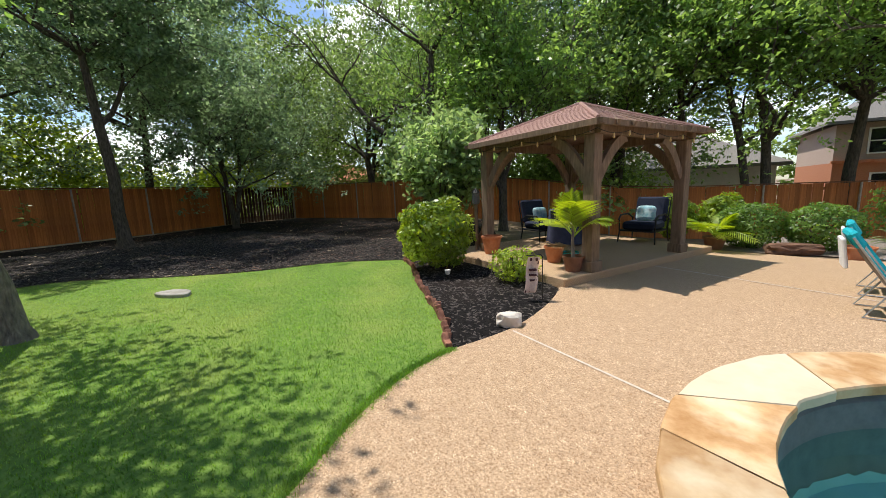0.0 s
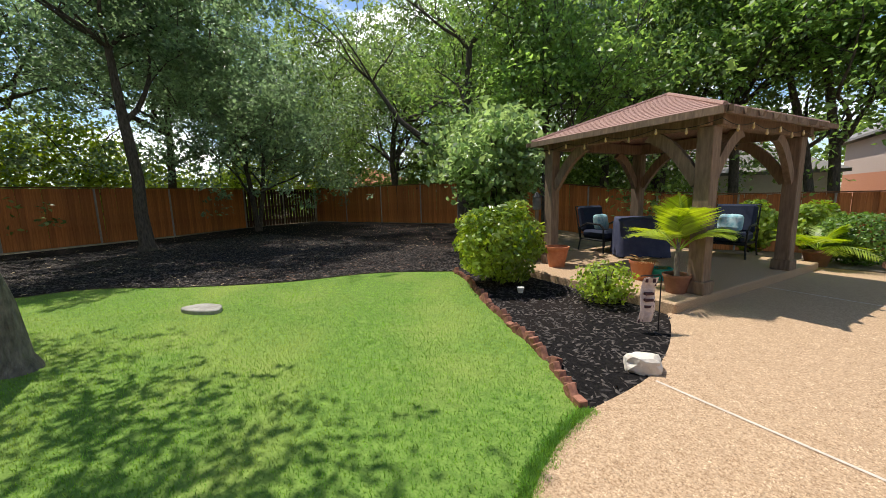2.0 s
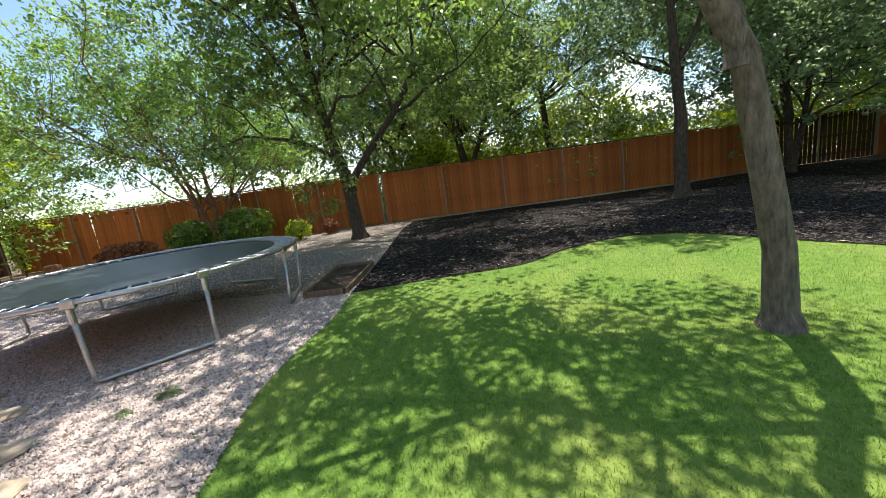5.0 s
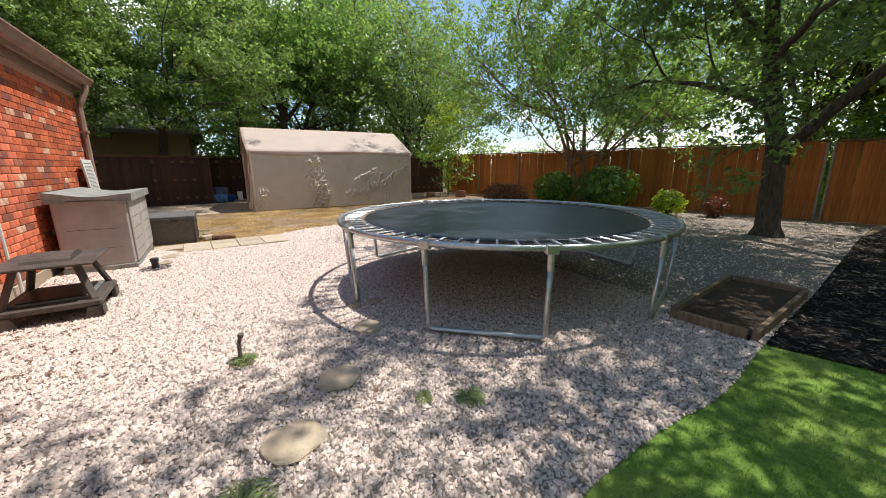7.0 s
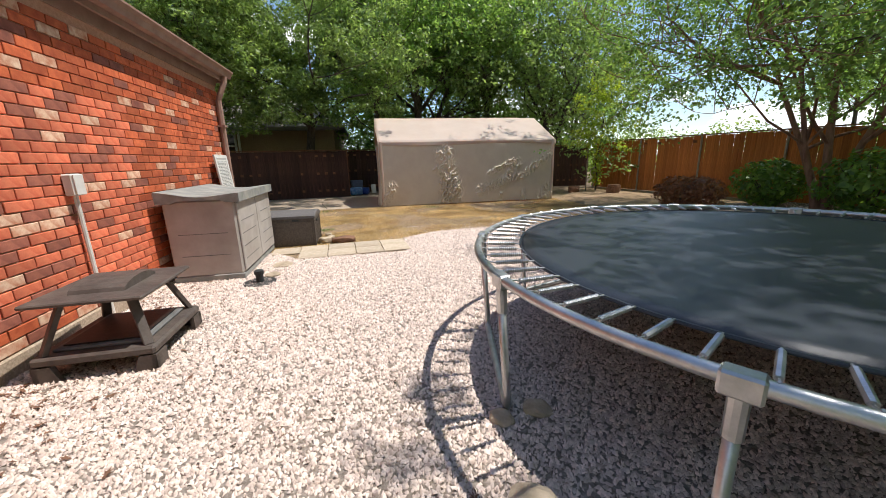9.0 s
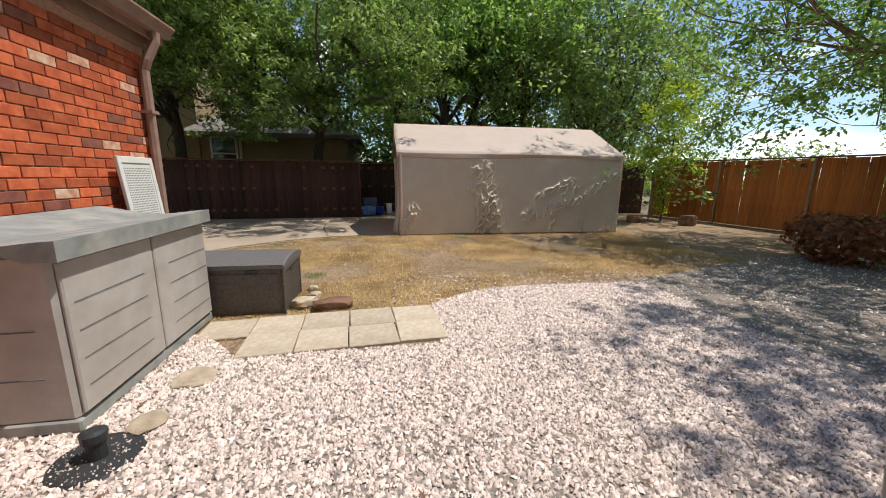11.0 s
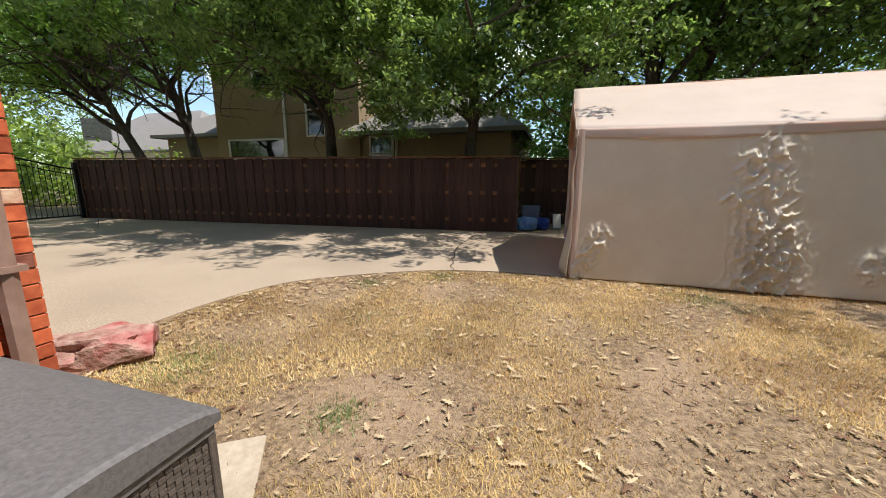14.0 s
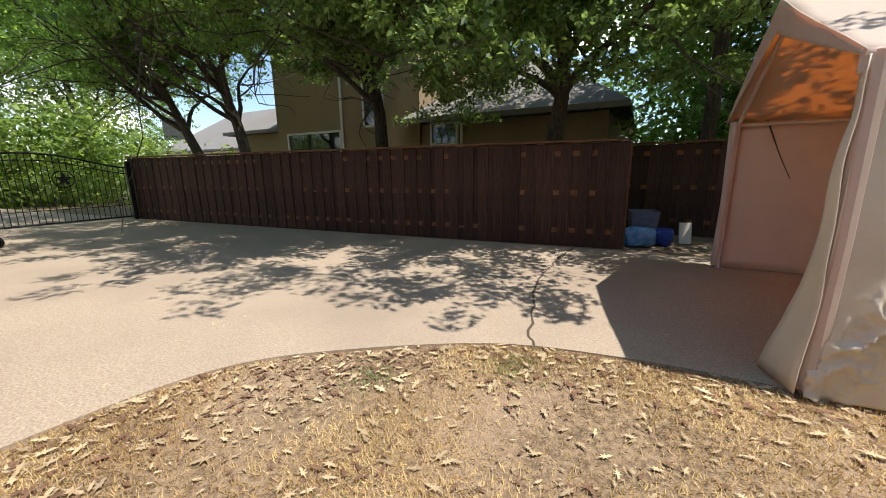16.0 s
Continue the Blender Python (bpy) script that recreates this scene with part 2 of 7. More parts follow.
# ---- mesh tools ----
class Geo:
    """Vertices and faces gathered piece by piece."""
    def __init__(self):
        self.v, self.f = [], []

    def add(self, verts, faces):
        k = len(self.v)
        self.v += [tuple(p) for p in verts]
        self.f += [tuple(i + k for i in q) for q in faces]
        return self

    def box(self, x0, y0, z0, x1, y1, z1, m=None, b=0.0):
        """A box, with chamfered edges where b is given."""
        if b:
            vs, fs = chamfered(x0, y0, z0, x1, y1, z1, b)
        else:
            vs = [(x, y, z) for z in (z0, z1) for y in (y0, y1) for x in (x0, x1)]
            fs = [(0, 2, 3, 1), (4, 5, 7, 6), (0, 1, 5, 4), (2, 6, 7, 3), (0, 4, 6, 2), (1, 3, 7, 5)]
        if m is not None:
            vs = [m @ Vector(p) for p in vs]
        return self.add(vs, fs)

    def tube(self, points, radii, n=8, cap=True, closed=False):
        pts = [Vector(p) for p in points]
        if not hasattr(radii, "__len__"):
            radii = [radii] * len(pts)
        vs, fs = [], []
        side = None
        for i, p in enumerate(pts):
            if closed:
                d = pts[(i + 1) % len(pts)] - pts[i - 1]
            else:
                d = pts[min(i + 1, len(pts) - 1)] - pts[max(i - 1, 0)]
            d.normalize()
            if side is None:
                side = d.cross(Vector((0, 0, 1)) if abs(d.z) < 0.9 else Vector((1, 0, 0))).normalized()
            else:
                side = (side - d * side.dot(d)).normalized()
            up = d.cross(side)
            for k in range(n):
                a = 2 * math.pi * k / n
                vs.append(p + (side * math.cos(a) + up * math.sin(a)) * radii[i])
        rows = len(pts)
        for i in range(rows if closed else rows - 1):
            j = (i + 1) % rows
            for k in range(n):
                k2 = (k + 1) % n
                fs.append((i * n + k, i * n + k2, j * n + k2, j * n + k))
        if cap and not closed:
            fs.append(tuple(range(n - 1, -1, -1)))
            fs.append(tuple((rows - 1) * n + k for k in range(n)))
        return self.add(vs, fs)

    def lathe(self, profile, n=20, m=None):
        """profile: radius, height pairs, turned about z."""
        vs, fs = [], []
        for r, z in profile:
            for k in range(n):
                a = 2 * math.pi * k / n
                vs.append(Vector((r * math.cos(a), r * math.sin(a), z)))
        for i in range(len(profile) - 1):
            for k in range(n):
                k2 = (k + 1) % n
                fs.append((i * n + k, i * n + k2, (i + 1) * n + k2, (i + 1) * n + k))
        if m is not None:
            vs = [m @ p for p in vs]
        return self.add(vs, fs)

    def mesh(self, name, mat, smooth=False):
        me = bpy.data.meshes.new(name)
        me.from_pydata(self.v, [], self.f)
        if mat:
            me.materials.append(mat)
        if smooth:
            me.polygons.foreach_set("use_smooth", [True] * len(me.polygons))
        me.update()
        return me


def chamfered(x0, y0, z0, x1, y1, z1, b):
    lo, hi = (x0, y0, z0), (x1, y1, z1)
    vs, index = [], {}
    for sx in (0, 1):
        for sy in (0, 1):
            for sz in (0, 1):
                s = (sx, sy, sz)
                for ax in range(3):
                    p = [(hi[i] if s[i] else lo[i]) if i == ax else ((hi[i] - b) if s[i] else (lo[i] + b)) for i in range(3)]
                    index[s, ax] = len(vs)
                    vs.append(tuple(p))
    fs = []
    for ax in range(3):
        u, w = (ax + 1) % 3, (ax + 2) % 3
        for side in (0, 1):
            q = []
            for a, c in ((0, 0), (1, 0), (1, 1), (0, 1)):
                s = [0, 0, 0]
                s[ax], s[u], s[w] = side, a, c
                q.append(index[tuple(s), ax])
            fs.append(tuple(q if side else q[::-1]))
        for a in (0, 1):
            for c in (0, 1):
                s0, s1 = [0, 0, 0], [0, 0, 0]
                s0[u], s0[w], s1[u], s1[w], s0[ax], s1[ax] = a, c, a, c, 0, 1
                s0, s1 = tuple(s0), tuple(s1)
                q = (index[s0, u], index[s1, u], index[s1, w], index[s0, w])
                fs.append(q if (a == c) else q[::-1])
    for sx in (0, 1):
        for sy in (0, 1):
            for sz in (0, 1):
                q = tuple(index[(sx, sy, sz), ax] for ax in range(3))
                fs.append(q if (sx + sy + sz) % 2 else q[::-1])
    return vs, fs


def thing(name, label, category, x=0, y=0, z=0, rz=0, group="", kind=""):
    ob = new(name)
    ob.empty_display_size = 0.2
    ob.matrix_basis = pose(x, y, z, 0, 0, rz)
    return tagged(ob, label, category, group, kind)


def part(name, geo, mat, parent=None, label="", smooth=False):
    ob = new(name, geo.mesh(name, mat, smooth))
    if parent is not None:
        ob.parent = parent
    if label:
        ob["label"] = label
    return ob


def repeat(name, mesh, parent, m):
    """One more object on the same mesh, under its parent."""
    ob = new(name, mesh)
    ob.parent = parent
    ob.matrix_basis = m
    return ob


def sheet(name, outline, z, mat, label, category="", kind="structure", depth=0.0):
    """A flat piece of ground with its outline in order; depth gives it sides."""
    bm = bmesh.new()
    f = bm.faces.new([bm.verts.new((x, y, z)) for x, y in outline])
    if f.normal.z < 0:
        f.normal_flip()
    if depth:
        made = bmesh.ops.extrude_face_region(bm, geom=[f])
        bmesh.ops.translate(bm, verts=[g for g in made["geom"] if isinstance(g, bmesh.types.BMVert)], vec=(0, 0, -depth))
        bmesh.ops.recalc_face_normals(bm, faces=bm.faces)
    bmesh.ops.triangulate(bm, faces=bm.faces)
    me = bpy.data.meshes.new(name)
    bm.to_mesh(me)
    bm.free()
    me.materials.append(mat)
    return tagged(new(name, me), label, category, "", kind)


def smooth_line(points, steps=6):
    """A soft curve through the points."""
    out = []
    p = [Vector(q) for q in points]
    for i in range(len(p) - 1):
        a, b, c, d = p[max(i - 1, 0)], p[i], p[i + 1], p[min(i + 2, len(p) - 1)]
        for k in range(steps):
            t = k / steps
            q = 0.5 * ((2 * b) + (c - a) * t + (2 * a - 5 * b + 4 * c - d) * t * t + (3 * b - a - 3 * c + d) * t ** 3)
            out.append(tuple(q))
    out.append(tuple(p[-1]))
    return out


def inside(x, y, poly):
    """Which of the points lie inside the outline (numpy)."""
    r = np.zeros(len(x), bool)
    px, py = np.array(poly, float).T
    j = len(px) - 1
    for i in range(len(px)):
        if py[i] != py[j]:
            c = ((py[i] > y) != (py[j] > y)) & (x < (px[j] - px[i]) * (y - py[i]) / (py[j] - py[i]) + px[i])
            r ^= c
        j = i
    return r


def many(name, verts, face_size, mat, smooth=False):
    """A mesh of equal separate faces from an array (n, face_size, 3)."""
    n = len(verts)
    me = bpy.data.meshes.new(name)
    me.vertices.add(n * face_size)
    me.vertices.foreach_set("co", np.asarray(verts, np.float32).ravel())
    me.loops.add(n * face_size)
    me.loops.foreach_set("vertex_index", np.arange(n * face_size, dtype=np.int32))
    me.polygons.add(n)
    me.polygons.foreach_set("loop_start", np.arange(0, n * face_size, face_size, dtype=np.int32))
    me.materials.append(mat)
    me.update(calc_edges=True)
    return me


def leaf_quads(rng, centres, per, spread, size, flat=0.6, aspect=1.9):
    """Diamond leaves scattered round the centres: (n, 4, 3)."""
    c = np.repeat(np.asarray(centres, float), per, axis=0)
    n = len(c)
    sp = np.repeat(np.broadcast_to(spread, (len(centres),)), per)
    off = rng.normal(size=(n, 3))
    off /= np.maximum(np.linalg.norm(off, axis=1, keepdims=True), 1e-6)
    off *= (rng.random((n, 1)) ** 0.45) * sp[:, None]
    off[:, 2] *= flat
    p = c + off
    nrm = rng.normal(size=(n, 3)) * 0.55 + off / np.maximum(sp[:, None], 1e-6) * 0.8 + np.array([0, 0, 0.55])
    nrm /= np.linalg.norm(nrm, axis=1, keepdims=True)
    a = np.cross(nrm, rng.normal(size=(n, 3)))
    a /= np.linalg.norm(a, axis=1, keepdims=True)
    b = np.cross(nrm, a)
    s = size * rng.uniform(0.65, 1.3, (n, 1))
    L, W = a * s, b * s / aspect
    droop = nrm * s * 0.25
    return np.stack([p - L - droop, p + W, p + L - droop, p - W], 1)


def grow(geo, rng, start, direction, length, radius, depth, tips, spread=0.6, up=0.25, n=7, wiggle=0.18):
    """A limb with its side limbs; the ends are gathered in tips."""
    pts, rad = [Vector(start)], [radius]
    d = Vector(direction).normalized()
    seg = 5
    for i in range(seg):
        d = (d + Vector(rng.normal(size=3)) * wiggle + Vector((0, 0, up * 0.25))).normalized()
        pts.append(pts[-1] + d * length / seg)
        rad.append(radius * (1 - 0.62 * (i + 1) / seg))
    geo.tube(pts, rad, n=n, cap=False)
    if depth == 0:
        tips += [tuple(pts[3]), tuple(pts[5])]
        return
    kids = 3 if depth > 1 else 4
    for k in range(kids):
        at = pts[5] if k == 0 else pts[int(rng.integers(2, 5))]
        side = Vector(rng.normal(size=3))
        side = (side - d * side.dot(d)).normalized()
        nd = (d * (0.9 if k == 0 else 0.45) + side * spread * (0.6 if k == 0 else 1.2) + Vector((0, 0, up))).normalized()
        r = radius * (0.42 if k == 0 else 0.34)
        grow(geo, rng, at, nd, length * float(rng.uniform(0.55, 0.8)), max(r, 0.012), depth - 1, tips, spread, up, max(n - 2, 4), wiggle)


def tree(label, x, y, trunks, limbs, limb_length, leaf, bark, leaves=7000, size=0.07, clump=0.75, seed=1,
         spread=0.75, up=0.2, depth=2, category="tree", name="tree", extra=(), flat=0.7, clear=0.0):
    """trunks: lists of (dx, dy, z, radius) rows from the ground up; limbs grow from each trunk's top half."""
    rng = np.random.default_rng(seed)
    root = thing(name, label, category, x, y, 0)
    geo, tips = Geo(), []
    for rows in trunks:
        pts = [Vector(r[:3]) for r in rows]
        rad = [r[3] for r in rows]
        flare = [(pts[0] + Vector((0, 0, -0.15)), rad[0] * 1.75), (pts[0] + (pts[1] - pts[0]) * 0.06, rad[0] * 1.3)]
        geo.tube([q for q, _ in flare] + [pts[0] + (pts[1] - pts[0]) * 0.2] + pts[1:], [r for _, r in flare] + [rad[0]] + rad[1:], n=12, cap=False)
        for k in range(limbs):
            i = len(pts) - 1 if k < 2 else int(rng.integers(max(1, len(pts) - 2), len(pts)))
            a = 2 * math.pi * (k + 0.6 * rng.random()) / limbs
            d = Vector((math.cos(a) * spread, math.sin(a) * spread, 0.35 + up + 0.3 * rng.random()))
            grow(geo, rng, pts[i], d, limb_length * float(rng.uniform(0.75, 1.15)), rad[i] * 0.62, depth, tips, spread, up)
    for start, d, length, r in extra:
        grow(geo, rng, start, d, length, r, depth, tips, spread, up)
    part("trunk", geo, bark, root, smooth=True)
    tips = np.array(tips)
    leaves, size = leaves * 1.4, size * 0.82
    # sprays: tight sprigs round each limb end, with gaps between them
    k = 5
    sprigs = np.repeat(tips, k, axis=0) + rng.normal(size=(len(tips) * k, 3)) * clump * np.array([0.52, 0.52, 0.52 * flat])
    per = max(3, int(leaves / len(sprigs)))
    quads = leaf_quads(rng, sprigs, per, clump * rng.uniform(0.26, 0.5, len(sprigs)), size, flat)
    # kept clear: the tent shelter and the headroom over the driveway
    c = quads.mean(1) + (x, y, 0)
    tent = (c[:, 0] > 1.0) & (c[:, 0] < 7.6) & (c[:, 1] > 13.4) & (c[:, 1] < 17.1) & (c[:, 2] < 2.9)
    low = (c[:, 0] > -12) & (c[:, 0] < 2.2) & (c[:, 1] > 10.2) & (c[:, 1] < 17.6) & (c[:, 2] < 2.5)
    ob = new("crown", many("crown", quads[~(tent | low | (c[:, 2] < clear))], 4, leaf))
    ob.parent = root
    return root


def shrub(label, x, y, rx, ry, rz, leaf, count=2500, size=0.04, seed=1, name="bush", category="bush", hollow=0.55, base=0.0):
    """A clipped or loose bush: stems and a shell of leaves on a lumpy ellipsoid."""
    rng = np.random.default_rng(seed)
    root = thing(name, label, category, x, y, 0)
    for k in range(7):
        a = rng.random() * 6.28
        d = Vector((math.cos(a) * rx * 0.7, math.sin(a) * ry * 0.7, rz * 1.5))
        part("stem", Geo().tube([(0, 0, -0.03), d * 0.4 + Vector((0, 0, 0.05)), d], [0.02, 0.014, 0.005], n=5, cap=False), M_BARK, root)
    v = rng.normal(size=(count, 3))
    v /= np.linalg.norm(v, axis=1, keepdims=True)
    lump = 1 + 0.10 * np.sin(5 * v[:, 0] + seed) * np.cos(4 * v[:, 1]) + 0.06 * np.sin(11 * v[:, 2] + 3 * v[:, 0])
    r = (hollow + (1 - hollow) * rng.random(count) ** 0.5) * lump
    c = v * r[:, None] * np.array([rx, ry, rz]) + np.array([0, 0, base + rz * 0.97])
    c[:, 2] = np.maximum(c[:, 2], base + 0.03)
    nrm = v + rng.normal(size=(count, 3)) * 0.55 + np.array([0, 0, 0.3])
    nrm /= np.linalg.norm(nrm, axis=1, keepdims=True)
    a = np.cross(nrm, rng.normal(size=(count, 3)))
    a /= np.linalg.norm(a, axis=1, keepdims=True)
    b = np.cross(nrm, a)
    s = size * rng.uniform(0.7, 1.3, (count, 1))
    quads = np.stack([c - a * s, c + b * s * 0.5, c + a * s, c - b * s * 0.5], 1)
    ob = new("leaves", many("leaves", quads, 4, leaf))
    ob.parent = root
    return root


# ---- the ground ----
def fall(x, y):
    """The ground drops gently behind the patio, towards the south."""
    d = min(max((-9.9 - y) / 7.0, 0.0), 1.0) * min(max((6.0 - x) / 8.0, 0.0), 1.0)
    return -0.75 * d * d * (3 - 2 * d)


g = Geo()
xs = [-400, -150, -60, -30] + [i * 1.0 for i in range(-20, 25)] + [30, 60, 150, 400]
ys = [-400, -150, -60, -35] + [i * 1.0 for i in range(-26, 24)] + [35, 60, 150, 400]
g.v = [(x, y, -0.9 if math.hypot(x + 4.16, y + 2.76) < 1.6 else fall(x, y) - 0.03) for y in ys for x in xs]
g.f = [(j * len(xs) + i, j * len(xs) + i + 1, (j + 1) * len(xs) + i + 1, (j + 1) * len(xs) + i) for j in range(len(ys) - 1) for i in range(len(xs) - 1)]
tagged(part("ground", g, M_EARTH), "brown earth with dry patches around the yard", "ground", "", "structure")

EDGE_PATIO = smooth_line([(-2.2, 0.4), (-1.55, -1.0), (-1.25, -2.0), (-1.09, -2.6), (-1.04, -3.16), (-1.12, -3.64)])
EDGE_BRICK = smooth_line([(-1.05, -3.66), (-0.59, -4.25), (0.49, -5.3), (1.3, -6.2), (1.86, -6.66)])
EDGE_MULCH = smooth_line([(1.86, -6.66), (3.0, -5.9), (3.8, -4.7), (4.9, -3.7), (6.1, -2.9), (6.45, -2.0), (6.0, -1.0), (5.3, -0.2), (5.05, 0.8), (4.85, 1.6), (4.70, 2.12)])
EDGE_GRAVEL = smooth_line([(4.62, 2.10), (3.7, 1.98), (3.14, 2.0), (2.36, 1.94), (1.83, 1.78), (1.38, 1.66), (0.6, 1.5), (-0.6, 1.42)])
EDGE_BED = smooth_line([(-1.12, -3.66), (-1.35, -4.25), (-1.43, -4.85), (-1.42, -5.45), (-1.36, -5.86)])
LAWN = EDGE_PATIO + EDGE_BRICK + EDGE_MULCH[1:] + EDGE_GRAVEL + [(-2.2, 1.42)]
sheet("lawn", LAWN, -0.006, M_LAWN, "short green lawn with yellowed patches", "lawn")

MULCH = EDGE_BRICK + EDGE_MULCH[1:] + [(6.35, 2.28), (11.2, 2.9), (13.2, 2.9), (13.3, 3.0), (14.6, -7.0), (16.0, -10.6), (16.3, -14.5), (9.6, -15.2), (4.2, -15.2),
                                       (1.6, -10.4), (0.9, -7.6)] + EDGE_BED[::-1]
sheet("mulch_bed", MULCH, 0.004, M_MULCH, "black shredded mulch bed under the trees", "mulch")

GRAVEL_FAR = smooth_line([(2.25, 9.1), (2.86, 9.5), (3.7, 9.63), (4.7, 9.6), (6.0, 10.0), (8.0, 10.6), (9.4, 10.9), (10.6, 11.0)])
GRAVEL = [(p[0], p[1]) for p in EDGE_GRAVEL[::-1]] + [(6.35, 2.28), (11.2, 2.9), (13.3, 3.1), (12.5, 10.5)] + GRAVEL_FAR[::-1] + [(2.2, 8.2), (0.7, 8.15), (0.3, 8.6), (-0.6, 8.6)]
sheet("gravel", GRAVEL, -0.002, M_GRAVELBED, "white and tan crushed limestone gravel", "gravel")

EDGE_DRIVE = smooth_line([(-1.25, 10.0), (-1.36, 10.9), (-1.33, 11.6), (-1.15, 12.25), (-0.7, 12.75), (0.3, 13.4), (1.2, 13.62), (2.05, 13.66), (3.2, 13.66)])
DRY = EDGE_DRIVE + [(7.6, 13.8), (11.0, 17.4), (12.3, 12.0), (12.6, 10.6)] + GRAVEL_FAR[::-1] + [(2.2, 8.2), (0.7, 8.15), (0.3, 8.6), (-0.62, 8.6)]
sheet("dry_grass", DRY, -0.010, M_DRYGRASS, "dry yellow-brown grass with bare soil", "grass")
DRIVE = EDGE_DRIVE + [(3.3, 17.2), (1.0, 17.3), (-11.5, 16.1), (-30, 14.6), (-30, 10.6), (-11.5, 10.6), (-8.5, 10.0)]
driveway = sheet("driveway", DRIVE, 0.012, M_CONCRETE, "pale tan concrete driveway with cracks and stains", "driveway", depth=0.15)
SPA_HOLE = [(-4.16 + 1.36 * math.cos(a), -2.76 + 1.36 * math.sin(a)) for a in np.linspace(math.pi + 0.0015, 3 * math.pi - 0.0015, 49)]
PATIO = EDGE_PATIO + EDGE_BED + [(-1.5, -6.6), (-3.0, -9.7), (-4.7, -9.25), (-6.45, -9.2), (-10, -9.2), (-10, -2.762)] + SPA_HOLE + [(-10, -2.758), (-10, 2.2), (-2.2, 2.2)]
patio = sheet("patio", PATIO, 0.010, M_PATIO, "tan exposed-aggregate concrete patio", "patio", depth=0.12)

# pale strips along the joints of the patio
M_JOINT = material("joint_strip", (0.55, 0.45, 0.36), (0.68, 0.58, 0.48), 30, 0.9, 0.2)
for a, b in (((-1.40, -4.22), (-2.74, -3.56)), ((-2.05, -7.85), (-6.6, -5.6)), ((-6.0, -9.2), (-6.0, 2.0))):
    d = (Vector(b) - Vector(a)).normalized()
    n = Vector((-d.y, d.x)) * 0.011
    ob = sheet("joint_strip", [tuple(Vector(a) + n), tuple(Vector(b) + n), tuple(Vector(b) - n), tuple(Vector(a) - n)], 0.0145, M_JOINT, "", "", "")
    ob.parent = patio

# mowing strip of pale concrete under the east fence
sheet("mow_strip", [(13.0, 3.1), (13.55, 3.1), (15.0, -7.0), (14.5, -7.0)], 0.012, M_CONCRETE, "pale concrete strip along the fence foot", "path", depth=0.1)


# ---- fences ----
def fence(name, points, height, picket_mat, label, picket_w=0.14, gap=0.004, front=1, on_board=False, steel=True, base=None, cap=True):
    """Pickets, rails, posts and a top cap along a line; front: the side on which the rails show (-1, 1)."""
    root = thing(name, label, "fence", kind="structure")
    rng = np.random.default_rng(int(abs(points[0][0]) * 100 + len(points)))
    w = picket_w - gap if gap > 0.01 else picket_w + 0.004
    picket_mesh = Geo().box(-w / 2, -0.009, 0, w / 2, 0.009, 1, b=0.003).mesh("picket", picket_mat)
    post_mesh = Geo().tube([(0, 0, -0.1), (0, 0, 1)], 0.03, n=10).mesh("post", M_STEELPOST) if steel else Geo().box(-0.045, -0.045, -0.1, 0.045, 0.045, 1, b=0.006).mesh("post", M_RAIL)
    for (x0, y0), (x1, y1) in zip(points[:-1], points[1:]):
        a, b = Vector((x0, y0)), Vector((x1, y1))
        length = (b - a).length
        d = (b - a) / length
        n = Vector((-d.y, d.x)) * front
        turn = math.degrees(math.atan2(d.y, d.x))
        count = max(1, int(length / picket_w))
        for i in range(count):
            p = a + d * (i + 0.5) * length / count
            z = base(p.x, p.y) if base else 0.0
            off = n * (0.022 if on_board and i % 2 else (0.003 if i % 2 else 0.0))
            if gap <= 0.01 and not on_board and rng.random() < 0.05:
                p = p + d * 0.008
            m = pose(p.x - off.x, p.y - off.y, z - 0.02, float(rng.normal(0, 0.3)), float(rng.normal(0, 0.35)), turn) @ Matrix.Diagonal((1.25 if on_board else 1, 1, height + float(rng.normal(0, 0.006)), 1))
            repeat("picket", picket_mesh, root, m)
        posts = max(1, round(length / 2.42))
        for i in range(posts + 1):
            p = a + d * i * length / posts + n * 0.05
            z = base(p.x, p.y) if base else 0.0
            back = 0.0 if steel else 0.16
            repeat("post", post_mesh, root, pose(p.x - n.x * back, p.y - n.y * back, z, 0, 0, turn) @ Matrix.Diagonal((1, 1, height - 0.02, 1)))
            if i < posts:
                q = a + d * (i + 1) * length / posts + n * 0.05
                z2 = base(q.x, q.y) if base else 0.0
                for h in (0.25, height * 0.52, height - 0.18):
                    o = -n * 0.030 - n * 0.05
                    s, e = Vector((p.x + o.x, p.y + o.y, z + h)), Vector((q.x + o.x, q.y + o.y, z2 + h))
                    tilt = math.degrees(math.atan2(e.z - s.z, (e - s).xy.length))
                    part("rail", Geo().box(0, -0.019, -0.042, (e - s).length, 0.019, 0.042, m=pose(*s, 0, 0, turn) @ pose(0, 0, 0, 0, -tilt, 0)), M_RAIL, root)
                if cap:
                    s, e = Vector((p.x - n.x * 0.05, p.y - n.y * 0.05, z + height)), Vector((q.x - n.x * 0.05, q.y - n.y * 0.05, z2 + height))
                    tilt = math.degrees(math.atan2(e.z - s.z, (e - s).xy.length))
                    part("cap", Geo().box(0, -0.06, -0.006, (e - s).length, 0.06, 0.028, m=pose(*s, 0, 0, turn) @ pose(0, 0, 0, 0, -tilt, 0)), M_RAIL, root)
    return root


